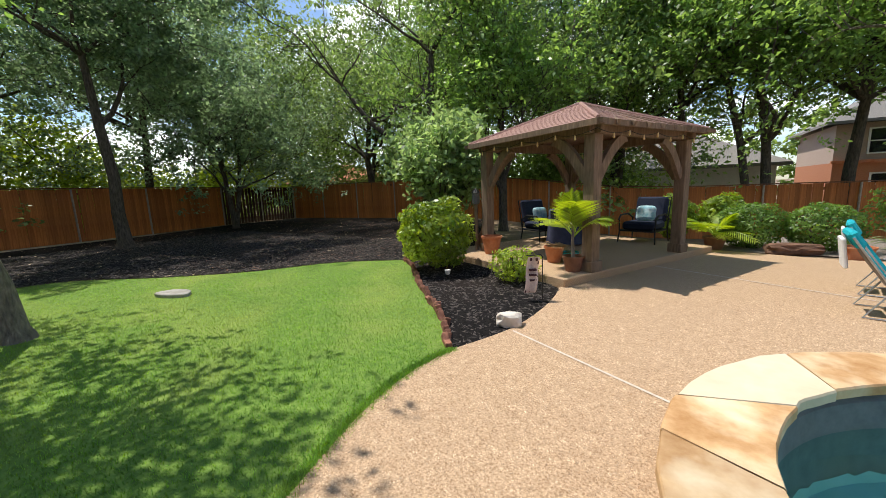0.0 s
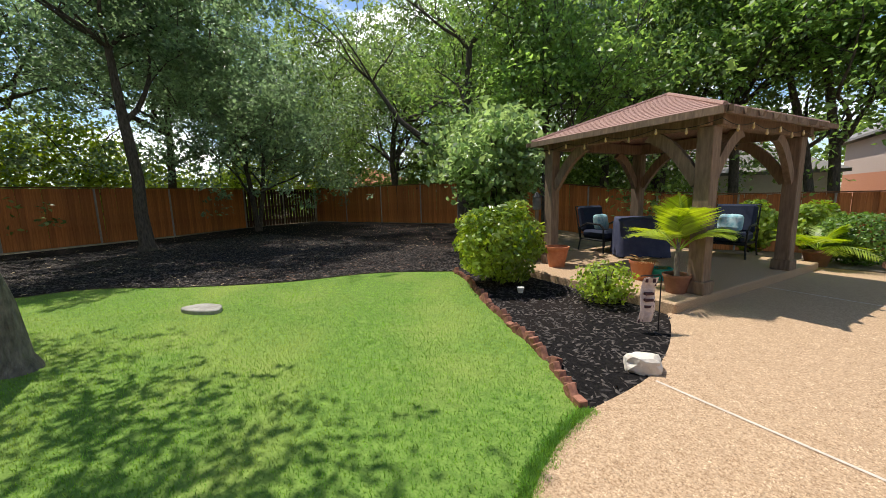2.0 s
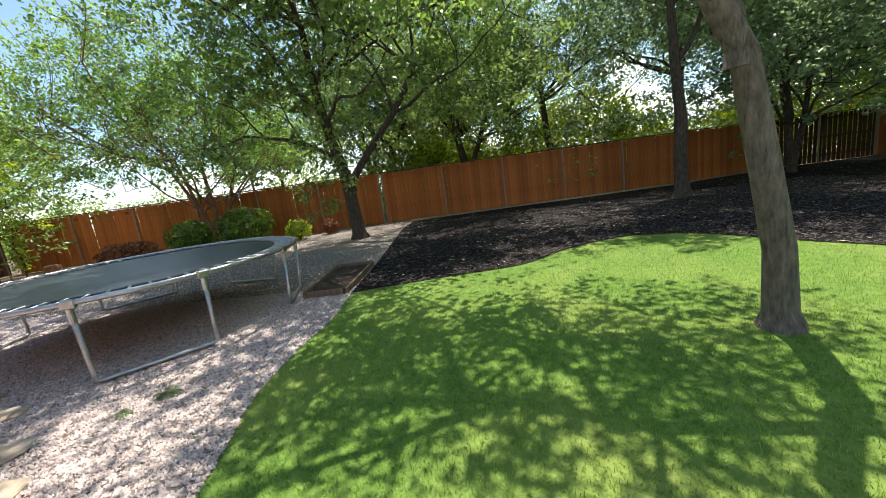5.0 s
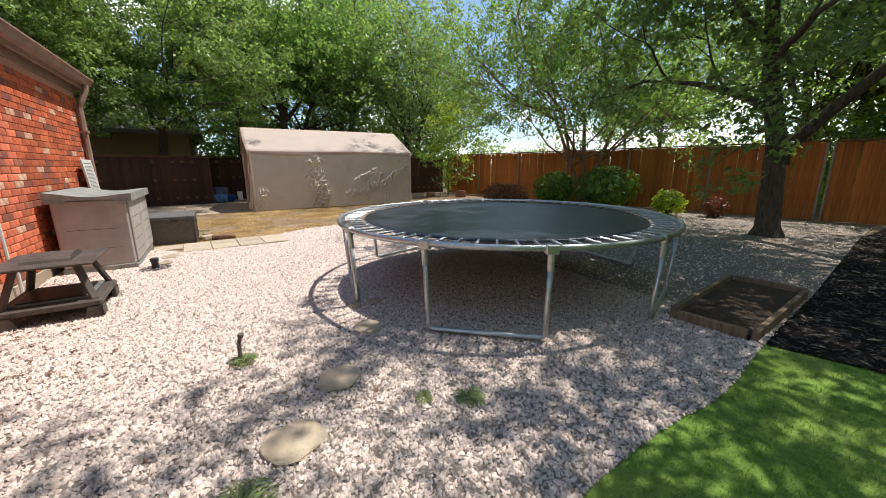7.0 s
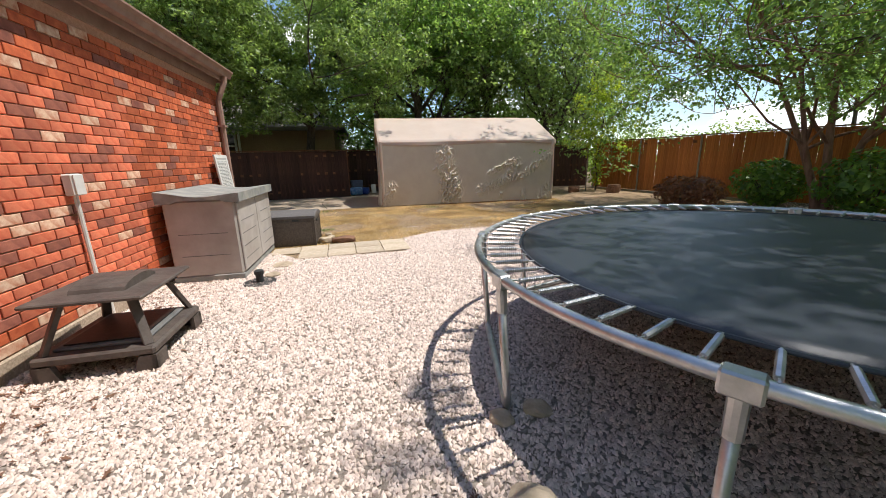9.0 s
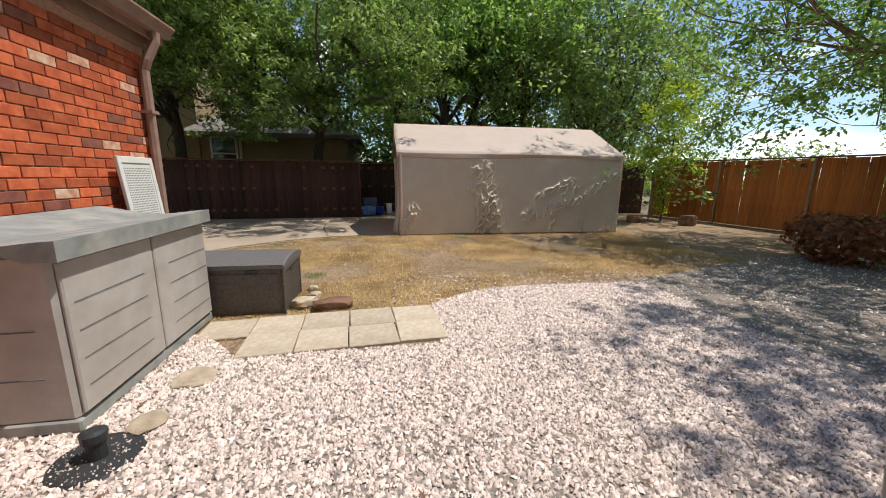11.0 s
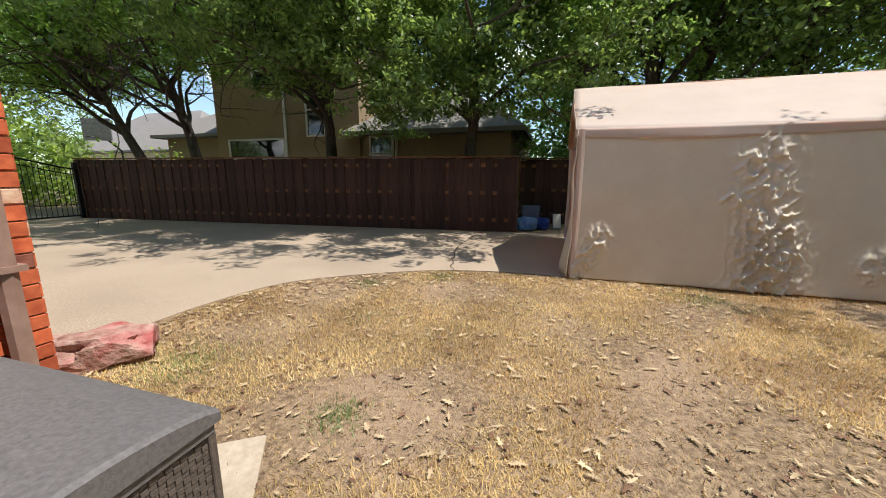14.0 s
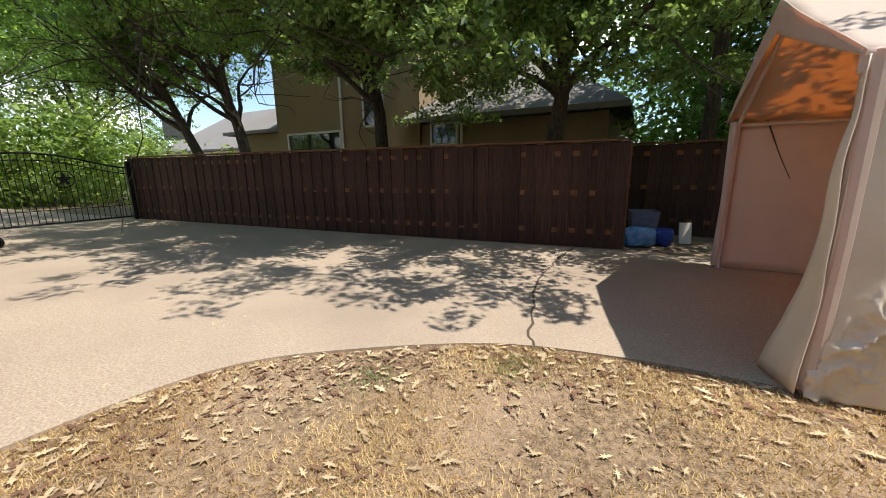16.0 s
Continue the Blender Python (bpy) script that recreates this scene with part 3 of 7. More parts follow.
fence("fence_east", [(11.45, 17.6), (13.75, 4.2)], 1.84, M_CEDAR, "tall orange-brown cedar picket fence with steel posts", front=-1)
fence("fence_east_lawn", [(13.78, 4.08), (15.55, -7.2), (16.6, -10.6)], 1.84, M_CEDAR, "tall orange-brown cedar fence behind the mulch bed", front=-1)
# shaded corner stretch: the dark picket colour stands in for the shade on it
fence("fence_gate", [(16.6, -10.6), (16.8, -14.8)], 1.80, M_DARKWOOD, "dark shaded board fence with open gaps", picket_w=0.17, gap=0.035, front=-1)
fence("fence_south", [(16.8, -14.8), (9.6, -15.6), (2.0, -16.4), (-14.0, -18.4)], 1.84, M_CEDAR, "orange-brown cedar fence behind the gazebo", front=-1, base=fall)
fence("fence_north", [(1.0, 17.55), (-11.5, 16.15)], 1.70, M_DARKWOOD, "dark brown board-on-board fence beside the driveway", front=1, on_board=True, steel=False)
fence("fence_north_rear", [(11.45, 18.2), (0.9, 19.6)], 1.74, M_DARKWOOD, "dark brown fence set back behind the shelter", front=1, on_board=True, steel=False)

# ---- the house ----
HX, HY0, HY1 = -0.62, 2.4, 10.0
EAVE = 2.77
house = thing("house", "red brick house with brown trim and grey shingle roof", "house", kind="structure")
g = Geo()
g.box(HX - 0.22, HY0, 0.14, HX - 0.012, HY1, EAVE + 0.1)
g.box(-9, HY1 - 0.2, 0.14, HX - 0.22, HY1 - 0.012, EAVE + 0.1)
g.box(-9, HY0, 0.14, HX - 0.22, HY0 + 0.2, EAVE + 0.1)
g.box(-9.2, HY0, 0.14, -9.0, HY1, EAVE + 0.1)
part("wall", g, M_MORTAR, house)
part("foundation", Geo().box(-9.2, HY0 - 0.01, -0.2, HX + 0.015, HY1 + 0.01, 0.14, b=0.01), M_CONCRETE, house)
# roof: eaves out by 0.32 on the garden side, rising to a ridge
g = Geo()
OV = 0.13
g.add([(HX + OV, HY0 - OV, EAVE), (HX + OV, HY1 + OV, EAVE), (-9.5, HY1 + OV, EAVE), (-9.5, HY0 - OV, EAVE), (-4.0, 4.8, EAVE + 2.4), (-5.5, 7.6, EAVE + 2.4),
       (HX + OV, HY0 - OV, EAVE + 0.07), (HX + OV, HY1 + OV, EAVE + 0.07), (-9.5, HY1 + OV, EAVE + 0.07), (-9.5, HY0 - OV, EAVE + 0.07), (-4.0, 4.8, EAVE + 2.47), (-5.5, 7.6, EAVE + 2.47)],
      [(6, 7, 11, 10), (7, 8, 11), (8, 9, 10, 11), (9, 6, 10), (0, 6, 7, 1), (1, 7, 8, 2), (2, 8, 9, 3), (3, 9, 6, 0)])
part("roof", g, M_SHINGLE, house)
part("soffit", Geo().box(-9.45, HY0 - OV + 0.03, EAVE - 0.012, HX + OV - 0.03, HY1 + OV - 0.03, EAVE + 0.012), M_TRIM, house)
part("fascia", Geo().box(HX + OV - 0.03, HY0 - OV, EAVE - 0.15, HX + OV, HY1 + OV, EAVE), M_TRIM, house)
part("fascia", Geo().box(-9.5, HY1 + OV - 0.03, EAVE - 0.15, HX + OV - 0.03, HY1 + OV, EAVE), M_TRIM, house)
part("frieze", Geo().box(HX - 0.01, HY0, EAVE - 0.22, HX + 0.012, HY1, EAVE - 0.012), M_TRIM, house)
# gutter: an open K-shaped trough along the eaves
g = Geo()
prof = [(0.0, 0.0), (0.0, -0.11), (0.075, -0.11), (0.095, -0.055), (0.125, -0.02), (0.125, 0.0), (0.115, 0.0), (0.085, -0.05), (0.068, -0.10), (0.01, -0.10), (0.01, 0.0)]
k = len(prof)
for y in (HY0 - OV, HY1 + OV):
    for px, pz in prof:
        g.v.append((HX + OV + 0.002 + px, y, EAVE + 0.02 + pz))
g.f = [(i, (i + 1) % k, k + (i + 1) % k, k + i) for i in range(k)] + [tuple(range(k - 1, -1, -1)), tuple(range(k, 2 * k))]
part("gutter", g, M_TRIM, house)
g = Geo()
g.tube([(HX + OV + 0.05, 9.90, EAVE - 0.09), (HX + OV + 0.04, 9.90, EAVE - 0.18), (HX + 0.10, 9.86, EAVE - 0.36), (HX + 0.06, 9.86, EAVE - 0.46), (HX + 0.06, 9.86, 0.22), (HX + 0.10, 9.86, 0.10), (HX + 0.22, 9.86, 0.05)], 0.045, n=8)
spout = part("downspout", g, M_TRIM, house)
for h in (0.8, 1.9):
    part("strap", Geo().box(HX + 0.005, 9.80, h, HX + 0.113, 9.92, h + 0.03), M_TRIM, spout)
# meter box with its conduit
meter = thing("junction_box", "grey weatherproof electrical box on a conduit", "electrical box", HX + 0.01, 6.40, 1.18)
part("box", Geo().box(0, -0.055, -0.085, 0.075, 0.055, 0.085, b=0.01), M_GREYPOLE, meter)
part("cover", Geo().box(0.075, -0.05, -0.08, 0.088, 0.05, 0.08, b=0.004), M_GREYPOLE, meter)
part("conduit", Geo().tube([(0.035, 0, -0.08), (0.035, 0, -0.75), (0.06, 0.04, -0.9), (0.06, 0.04, -1.18)], 0.017, n=8), M_GREYPOLE, meter)

# ---- shelter ----
SX0, SX1, SY0, SY1 = 2.1, 7.35, 13.60, 16.75
SE, SR = 1.80, 2.58
shelter = thing("canopy_shelter", "beige tarpaulin carport shelter, open at one end", "shelter", 0, 0, 0)
SYM = (SY0 + SY1) / 2


def cloth(name, rows, cols, f, mat, wave=0.02, seed=0, label=""):
    """A hanging cloth from a function of (u, v), with folds."""
    gg = Geo()
    for i in range(rows + 1):
        for j in range(cols + 1):
            p, n = f(j / cols, i / rows)
            q = Vector(p)
            w = noise.noise(q * 1.3 + Vector((seed, 0, 0))) * 1.0 + noise.noise(q * 4.0 + Vector((0, seed, 0))) * 0.35
            gg.v.append(tuple(q + Vector(n) * w * wave))
    for i in range(rows):
        for j in range(cols):
            a = i * (cols + 1) + j
            gg.f.append((a, a + 1, a + cols + 2, a + cols + 1))
    ob = part(name, gg, mat, shelter, label, smooth=True)
    sol = ob.modifiers.new("thick", "SOLIDIFY")
    sol.thickness = 0.006
    return ob


L = SX1 - SX0


def crumple(x, z):
    """Wrinkles of the side wall: one upright band and slanting ones towards the far end."""
    c = 0.0
    for x0, z0, x1, z1, w in ((0.06, 0.05, 0.30, 0.55, 0.10), (2.05, 0.0, 1.85, 1.4, 0.20), (1.55, 1.05, 1.8, 0.8, 0.06), (1.95, 0.0, 2.0, 0.5, 0.26), (2.9, 0.35, 4.0, 0.75, 0.12), (3.6, 0.55, 4.1, 1.15, 0.10), (4.2, 0.75, 5.15, 1.4, 0.09), (4.9, 0.0, 5.2, 0.4, 0.14), (3.2, 0.85, 3.9, 1.2, 0.07), (3.55, 0.0, 3.6, 0.3, 0.05), (4.3, 0.0, 4.3, 0.3, 0.06)):
        px, pz, dx, dz = x - SX0 - x0, z - z0, x1 - x0, z1 - z0
        t = max(0.0, min(1.0, (px * dx + pz * dz) / (dx * dx + dz * dz)))
        d2 = (px - dx * t) ** 2 + (pz - dz * t) ** 2
        e = math.exp(-d2 / (w * w))
        if e > 0.02:
            f1 = noise.noise(Vector((x * 8 - z * 3.5, z * 4.5 + x * 4, x0)))
            f2 = noise.noise(Vector((x * 13 + z * 9, z * 12 - x * 9, x0 + 3)))
            c += min(1.0, 2.0 * e) * (0.55 * max(0.0, 1 - 4.5 * abs(f1)) + 0.30 * max(0.0, 1 - 4.0 * abs(f2)))
    return c


g = Geo()
R, C = 110, 400
for i in range(R + 1):
    for j in range(C + 1):
        x, z = SX0 + L * j / C, 0.02 + (SE - 0.02) * i / R
        out = 0.02 * noise.noise(Vector((x * 0.9, 3, z * 0.5))) + 0.075 * crumple(x, z) + 0.004 * noise.noise(Vector((x * 3, 0, z * 3)))
        out += 0.05 * max(0, 0.25 - z) * noise.noise(Vector((x * 2.2, 7, 0)))
        g.v.append((x, SY0 - out * 1.0, z))
for i in range(R):
    for j in range(C):
        a = i * (C + 1) + j
        g.f.append((a, a + 1, a + C + 2, a + C + 1))
ob = part("side_wall", g, M_TARP, shelter, "wrinkled beige side sheet", smooth=True)
ob.modifiers.new("thick", "SOLIDIFY").thickness = 0.006
cloth("side_wall", 16, 40, lambda u, v: ((SX0 + L * u, SY1, 0.02 + (SE - 0.02) * v), (0, 1, 0)), M_TARP, 0.03, 5)
cloth("end_wall", 20, 30, lambda u, v: ((SX1, SY0 + (SY1 - SY0) * u, 0.02 + (SE - 0.02 + (SR - SE) * (1 - abs(2 * u - 1))) * v), (1, 0, 0)), M_TARP, 0.03, 9)
cloth("roof_sheet", 10, 60, lambda u, v: ((SX0 - 0.05 + (L + 0.1) * u, SY0 + (SYM - SY0) * v, SE + (SR - SE) * v - 0.03 * math.sin(math.pi * v) * abs(math.sin(math.pi * 3 * u))), (0, -0.4, 0.9)), M_TARP_ROOF, 0.014, 2, "sun-bleached pale roof sheet")
cloth("roof_sheet", 10, 60, lambda u, v: ((SX0 - 0.05 + (L + 0.1) * u, SY1 + 0.05 - (SYM - SY0 + 0.05) * v, SE + (SR - SE) * v), (0, 0.4, 0.9)), M_TARP_ROOF, 0.014, 3)
cloth("valance", 4, 90, lambda u, v: ((SX0 - 0.05 + (L + 0.1) * u, SY0 - 0.012 - 0.006 * math.sin(9 * u + 2 * v), SE + 0.01 - 0.11 * (1 - v) - 0.03 * math.sin(7 * u) * (1 - v)), (0, -1, 0)), M_TARP_ROOF, 0.022, 4, "loose edge of the roof sheet")
cloth("flap", 24, 6, lambda u, v: ((SX0 - 0.02 - 0.10 * u * (1 - v) ** 2, SY0 - 0.03 + (0.07 + 0.24 * (1 - v) ** 3 + 0.03 * math.sin(5.0 * v)) * u, 0.03 + (SE - 0.05) * v), (1, 0.3, 0)), M_TARP, 0.05, 6, "gathered front corner flap")
cloth("front_gable", 6, 24, lambda u, v: ((SX0 - 0.045, SY0 - 0.05 + (SY1 - SY0 + 0.1) * u, SE - 0.12 + (0.12 + (SR - SE) * (1 - abs(2 * u - 1))) * (0.72 + 0.28 * v) if abs(2 * u - 1) < 2 else 0), (1, 0, 0)), M_TARP_ROOF, 0.02, 7)
for x in (SX0 + 0.06, SX0 + L / 3, SX0 + 2 * L / 3, SX1 - 0.06):
    for y in (SY0 + 0.05, SY1 - 0.05):
        leg = part("leg", Geo().tube([(x, y, 0), (x, y, SE - 0.03)], 0.024, n=10), M_GREYPOLE, shelter)
        part("foot", Geo().box(x - 0.06, y - 0.06, 0.012, x + 0.06, y + 0.06, 0.02), M_GALV, leg)
    part("rafter", Geo().tube([(x, SY0 + 0.05, SE - 0.03), (x, SYM, SR - 0.05), (x, SY1 - 0.05, SE - 0.03)], 0.02, n=8), M_GREYPOLE, shelter)
for y, z in ((SY0 + 0.05, SE - 0.04), (SYM, SR - 0.06), (SY1 - 0.05, SE - 0.04)):
    part("purlin", Geo().tube([(SX0 + 0.05, y, z), (SX1 - 0.05, y, z)], 0.02, n=8), M_GREYPOLE, shelter)
for k, (x, y) in enumerate(((SX0 + 0.03, SY0 + 0.03), (SX1 - 0.03, SY0 + 0.03), (SX0 + 0.03, SY1 - 0.03))):
    part("corner_sleeve", Geo().tube([(x, y, 0.05), (x + 0.01, y - 0.01, 0.9), (x, y, SE)], [0.05, 0.045, 0.055], n=10), M_TARP_ROOF, shelter)

# ---- trampoline ----
tramp = thing("trampoline", "large round trampoline with a black mat and steel frame", "trampoline", 4.17, 4.61, 0)
TR, TZ = 1.87, 0.75
ring = [(TR * math.cos(a), TR * math.sin(a), TZ) for a in np.linspace(0, 2 * math.pi, 97)[:-1]]
part("frame_ring", Geo().tube(ring, 0.024, n=10, closed=True), M_GALV, tramp, smooth=True)
g = Geo()
MR = 1.59
g.v.append((0, 0, TZ - 0.035))
for i in range(1, 13):
    for k in range(64):
        a = 2 * math.pi * k / 64
        r = MR * i / 12
        g.v.append((r * math.cos(a), r * math.sin(a), TZ - 0.005 - 0.03 * (1 - (r / MR) ** 2)))
g.f = [(0, 1 + k, 1 + (k + 1) % 64) for k in range(64)]
for i in range(11):
    for k in range(64):
        a, b = 1 + i * 64, 1 + (i + 1) * 64
        g.f.append((a + k, b + k, b + (k + 1) % 64, a + (k + 1) % 64))
mat_ob = part("mat", g, M_MAT, tramp, "taut black woven mat", smooth=True)
mat_ob.modifiers.new("thick", "SOLIDIFY").thickness = 0.006
part("mat_hem", Geo().tube([(MR * math.cos(a), MR * math.sin(a), TZ - 0.008) for a in np.linspace(0, 2 * math.pi, 97)[:-1]], 0.009, n=6, closed=True), M_MAT, mat_ob)
# one spring: hooked ends and a coil body
g = Geo()
g.tube([(MR + 0.005, 0, TZ), (MR + 0.04, 0, TZ + 0.004)], 0.004, n=5)
g.tube([(MR + 0.04 + 0.006 * i, 0, TZ + 0.004) for i in range(31)], [0.013 if i % 2 else 0.010 for i in range(31)], n=7)
g.tube([(MR + 0.22, 0, TZ + 0.004), (TR - 0.02, 0, TZ + 0.012), (TR, 0, TZ + 0.027)], 0.004, n=5)
spring_mesh = g.mesh("spring", M_GALV)
for k in range(72):
    repeat("spring", spring_mesh, tramp, pose(0, 0, 0, 0, 0, 5 * k))
# legs in six U frames
for k in range(6):
    a0 = math.radians((242, 183, 124, 66, 8, -53)[k])
    a1 = a0 - math.radians((29, 31, 31, 31, 31, 31)[k])
    foot = []
    for a in (a0, a1):
        foot.append(Vector((math.cos(a) * 1.83, math.sin(a) * 1.83, 0.035)))
    p0, p1 = foot
    ins = [p0 + (p1 - p0) * 0.05, p0 + (p1 - p0) * 0.95]
    g = Geo()
    g.tube([(p0.x * 1.02, p0.y * 1.02, TZ - 0.14), (p0.x, p0.y, 0.12), (p0.x * 0.997, p0.y * 0.997, 0.05), tuple(ins[0]), tuple((p0 + p1) / 2), tuple(ins[1]), (p1.x, p1.y, 0.05), (p1.x, p1.y, 0.12), (p1.x * 1.02, p1.y * 1.02, TZ - 0.14)], 0.021, n=10)
    leg = part("leg_frame", g, M_GALV, tramp, smooth=True)
    for p in foot:
        part("leg_socket", Geo().tube([(p.x * 1.018, p.y * 1.018, TZ - 0.17), (p.x * 1.022, p.y * 1.022, TZ - 0.02)], 0.026, n=10), M_GALV, leg)
        m = Matrix.Translation((p.x * 1.022, p.y * 1.022, TZ)) @ pose(0, 0, 0, 0, 0, math.degrees(math.atan2(p.y, p.x)))
        part("socket_collar", Geo().box(-0.03, -0.05, -0.045, 0.03, 0.05, 0.028, m=m, b=0.008), M_GALV, leg)

# ---- gazebo ----
gaz = thing("gazebo", "timber gazebo with hipped reddish shingle roof", "gazebo", -1.08, -8.05, 0.006, -26)
gaz.scale = (0.94, 0.94, 0.945)
GH, GP = 0.12, 1.22
slab = thing("gazebo_slab", "raised aggregate slab under the gazebo", "slab", -1.0, -8.3, 0, -26, kind="structure")
part("slab_body", Geo().box(-1.44, -1.95, -0.75, 1.70, 1.98, GH, b=0.012), M_PATIO, slab)
for sx in (-1, 1):
    for sy in (-1, 1):
        x, y = sx * GP, sy * GP
        post = part("post", Geo().box(x - 0.09, y - 0.09, GH, x + 0.09, y + 0.09, 2.08, b=0.008), M_TIMBER, gaz)
        part("post_base", Geo().box(x - 0.12, y - 0.12, GH, x + 0.12, y + 0.12, GH + 0.16, b=0.01), M_TIMBER, post)
        for dx, dy in ((-sx, 0), (0, -sy)):
            pts = []
            for i in range(9):
                t = i / 8
                s = 0.09 + 0.62 * t
                z = 2.08 - 0.62 * (1 - t) + 0.10 * math.sin(math.pi * t)
                pts.append(Vector((x + dx * s, y + dy * s, min(z, 2.06))))
            gg = Geo()
            side = Vector((dy, dx, 0)) * 0.04
            up = Vector((dx * -0.05, dy * -0.05, 0.055))
            for p in pts:
                gg.v += [tuple(p - side - up), tuple(p + side - up), tuple(p + side + up), tuple(p - side + up)]
            for i in range(8):
                a = i * 4
                for q in range(4):
                    gg.f.append((a + q, a + (q + 1) % 4, a + 4 + (q + 1) % 4, a + 4 + q))
            gg.f += [(3, 2, 1, 0), (32, 33, 34, 35)]
            part("knee_brace", gg, M_TIMBER, post)
for s in (-1, 1):
    part("beam", Geo().box(-GP - 0.16, s * GP - 0.06, 2.08, GP + 0.16, s * GP + 0.06, 2.27, b=0.008), M_TIMBER, gaz)
    part("beam", Geo().box(s * GP - 0.058, -GP - 0.16, 2.083, s * GP + 0.058, GP + 0.16, 2.267, b=0.008), M_TIMBER, gaz)
GE = 1.47
PEAK = (0, 0, 2.92)
g = Geo()
base4 = [(-GE, -GE), (GE, -GE), (GE, GE), (-GE, GE)]
for z, zz in ((2.20, 2.80), (2.24, 2.84)):
    for x, y in base4:
        g.v.append((x, y, z))
    g.v.append((0, 0, zz))
g.f = [(5, 6, 9), (6, 7, 9), (7, 8, 9), (8, 5, 9), (1, 0, 4), (2, 1, 4), (3, 2, 4), (0, 3, 4)] + [(i, (i + 1) % 4, 5 + (i + 1) % 4, 5 + i) for i in range(4)]
roof = part("roof", g, M_GSHINGLE, gaz)
for i in range(4):
    (x0, y0), (x1, y1) = base4[i], base4[(i + 1) % 4]
    nx, ny = (y1 - y0), -(x1 - x0)
    ln = math.hypot(nx, ny)
    nx, ny = nx / ln * 0.02, ny / ln * 0.02
    lo, hi = (min(x0, x1) - abs(nx), min(y0, y1) - abs(ny)), (max(x0, x1) + abs(nx), max(y0, y1) + abs(ny))
    part("fascia", Geo().box(lo[0], lo[1], 2.165 + 0.003 * (i % 2), hi[0], hi[1], 2.245 + 0.003 * (i % 2)), M_TIMBER, roof)
    part("hip_ridge", Geo().tube([(x0, y0, 2.255), (0, 0, 2.85)], 0.03, n=6), M_GSHINGLE, roof)
    # shingle courses as thin overlapping strips
    for c in range(16):
        f0, f1 = c / 16.5, (c + 1.05) / 16.5
        pts = []
        for f, lift in ((f0, 0.014), (f1, 0.006)):
            for (x, y) in ((x0, y0), (x1, y1)):
                pts.append((x * (1 - f), y * (1 - f), 2.24 + 0.60 * f + lift))
        gg = Geo().add([pts[0], pts[1], pts[3], pts[2], (pts[0][0], pts[0][1], pts[0][2] - 0.016), (pts[1][0], pts[1][1], pts[1][2] - 0.016)], [(0, 1, 2, 3), (4, 5, 1, 0)])
        part("shingle_course", gg, M_GSHINGLE, roof)
for k in range(9):
    t = -0.8 + 0.2 * k
    for s in (-1, 1):
        part("rafter", Geo().box(-0.02, -0.02, 0, 0.02, 0.02, 1, m=Matrix.Translation((s * 1.55, t * 1.9, 2.2)) @ Vector((-s * 1.55 * (1 - abs(t) * 0.9), -t * 1.2, 0.62 * (1 - abs(t)))).to_track_quat("Z", "Y").to_matrix().to_4x4() @ Matrix.Diagonal((1, 1.6, 1.5, 1))), M_TIMBER, gaz)

# ---- trees ----
tree("leaning shade tree with grey bark standing on the lawn", 2.86, -1.77,
     [[(0, 0, 0, 0.105), (-0.02, 0.04, 0.56, 0.092), (-0.03, 0.17, 1.23, 0.086), (0.0, 0.27, 1.84, 0.08), (-0.05, 0.49, 2.2, 0.075), (-0.1, 0.70, 2.65, 0.07), (-0.6, 0.8, 3.3, 0.065), (-1.9, 0.8, 4.2, 0.055)],
      [(0.0, 0.29, 1.9, 0.05), (0.08, 0.33, 2.4, 0.05), (0.5, 1.2, 3.2, 0.048), (1.2, 2.1, 3.9, 0.045)]],
     7, 1.4, M_LEAF_GREEN, M_BARK_GREY, 16000, 0.062, 0.55, 3, up=0.1, clear=2.4,
     extra=[((0.5, 1.4, 3.2), (1.0, -0.5, 0.5), 2.3, 0.045), ((0.9, 1.8, 3.5), (0.2, 1.0, 0.5), 2.2, 0.045), ((1.2, 2.1, 3.9), (0.7, 1.0, 0.3), 2.6, 0.045), ((1.2, 2.1, 3.9), (1.0, 0.3, 0.3), 2.4, 0.045), ((1.0, 1.9, 3.7), (-0.1, 1.0, 0.5), 3.2, 0.04), ((1.1, 2.0, 3.8), (0.5, 0.6, 0.5), 2.8, 0.04), ((0.5, 1.4, 3.2), (1.0, 0.1, 0.45), 3.2, 0.045)])
tree("broad live oak with dark forked trunk", 10.15, 3.92,
     [[(0, 0, 0, 0.20), (0.0, 0.05, 0.9, 0.175), (0.02, 0.1, 1.7, 0.165), (0.0, 0.35, 2.8, 0.13), (-0.1, 0.5, 4.2, 0.10), (-0.2, 0.5, 5.6, 0.08)],
      [(0.02, 0.05, 1.5, 0.11), (0.1, -0.6, 2.3, 0.095), (0.0, -1.5, 3.2, 0.08), (0.0, -2.2, 4.2, 0.06)]],
     9, 3.0, M_LEAF_OAK, M_BARK, 42000, 0.08, 0.8, 5, up=0.12,
     extra=[((0, 0.35, 2.8), (-1.0, -0.3, 0.6), 2.6, 0.08), ((0, 0.5, 3.5), (-1.0, 0.5, 0.75), 2.4, 0.08), ((0, 0.2, 2.2), (-0.2, 1.0, 0.6), 2.4, 0.08)])
tree("dark oak tree rising from the mulch bed", 10.9, -5.0,
     [[(0, 0, 0, 0.19), (0.0, 0.05, 1.0, 0.16), (0.02, 0.0, 2.0, 0.14), (0.1, 0.1, 3.4, 0.12), (0.1, 0.2, 5.2, 0.08)]],
     9, 2.6, M_LEAF_GREY, M_BARK, 24000, 0.08, 0.8, 7, up=0.15)
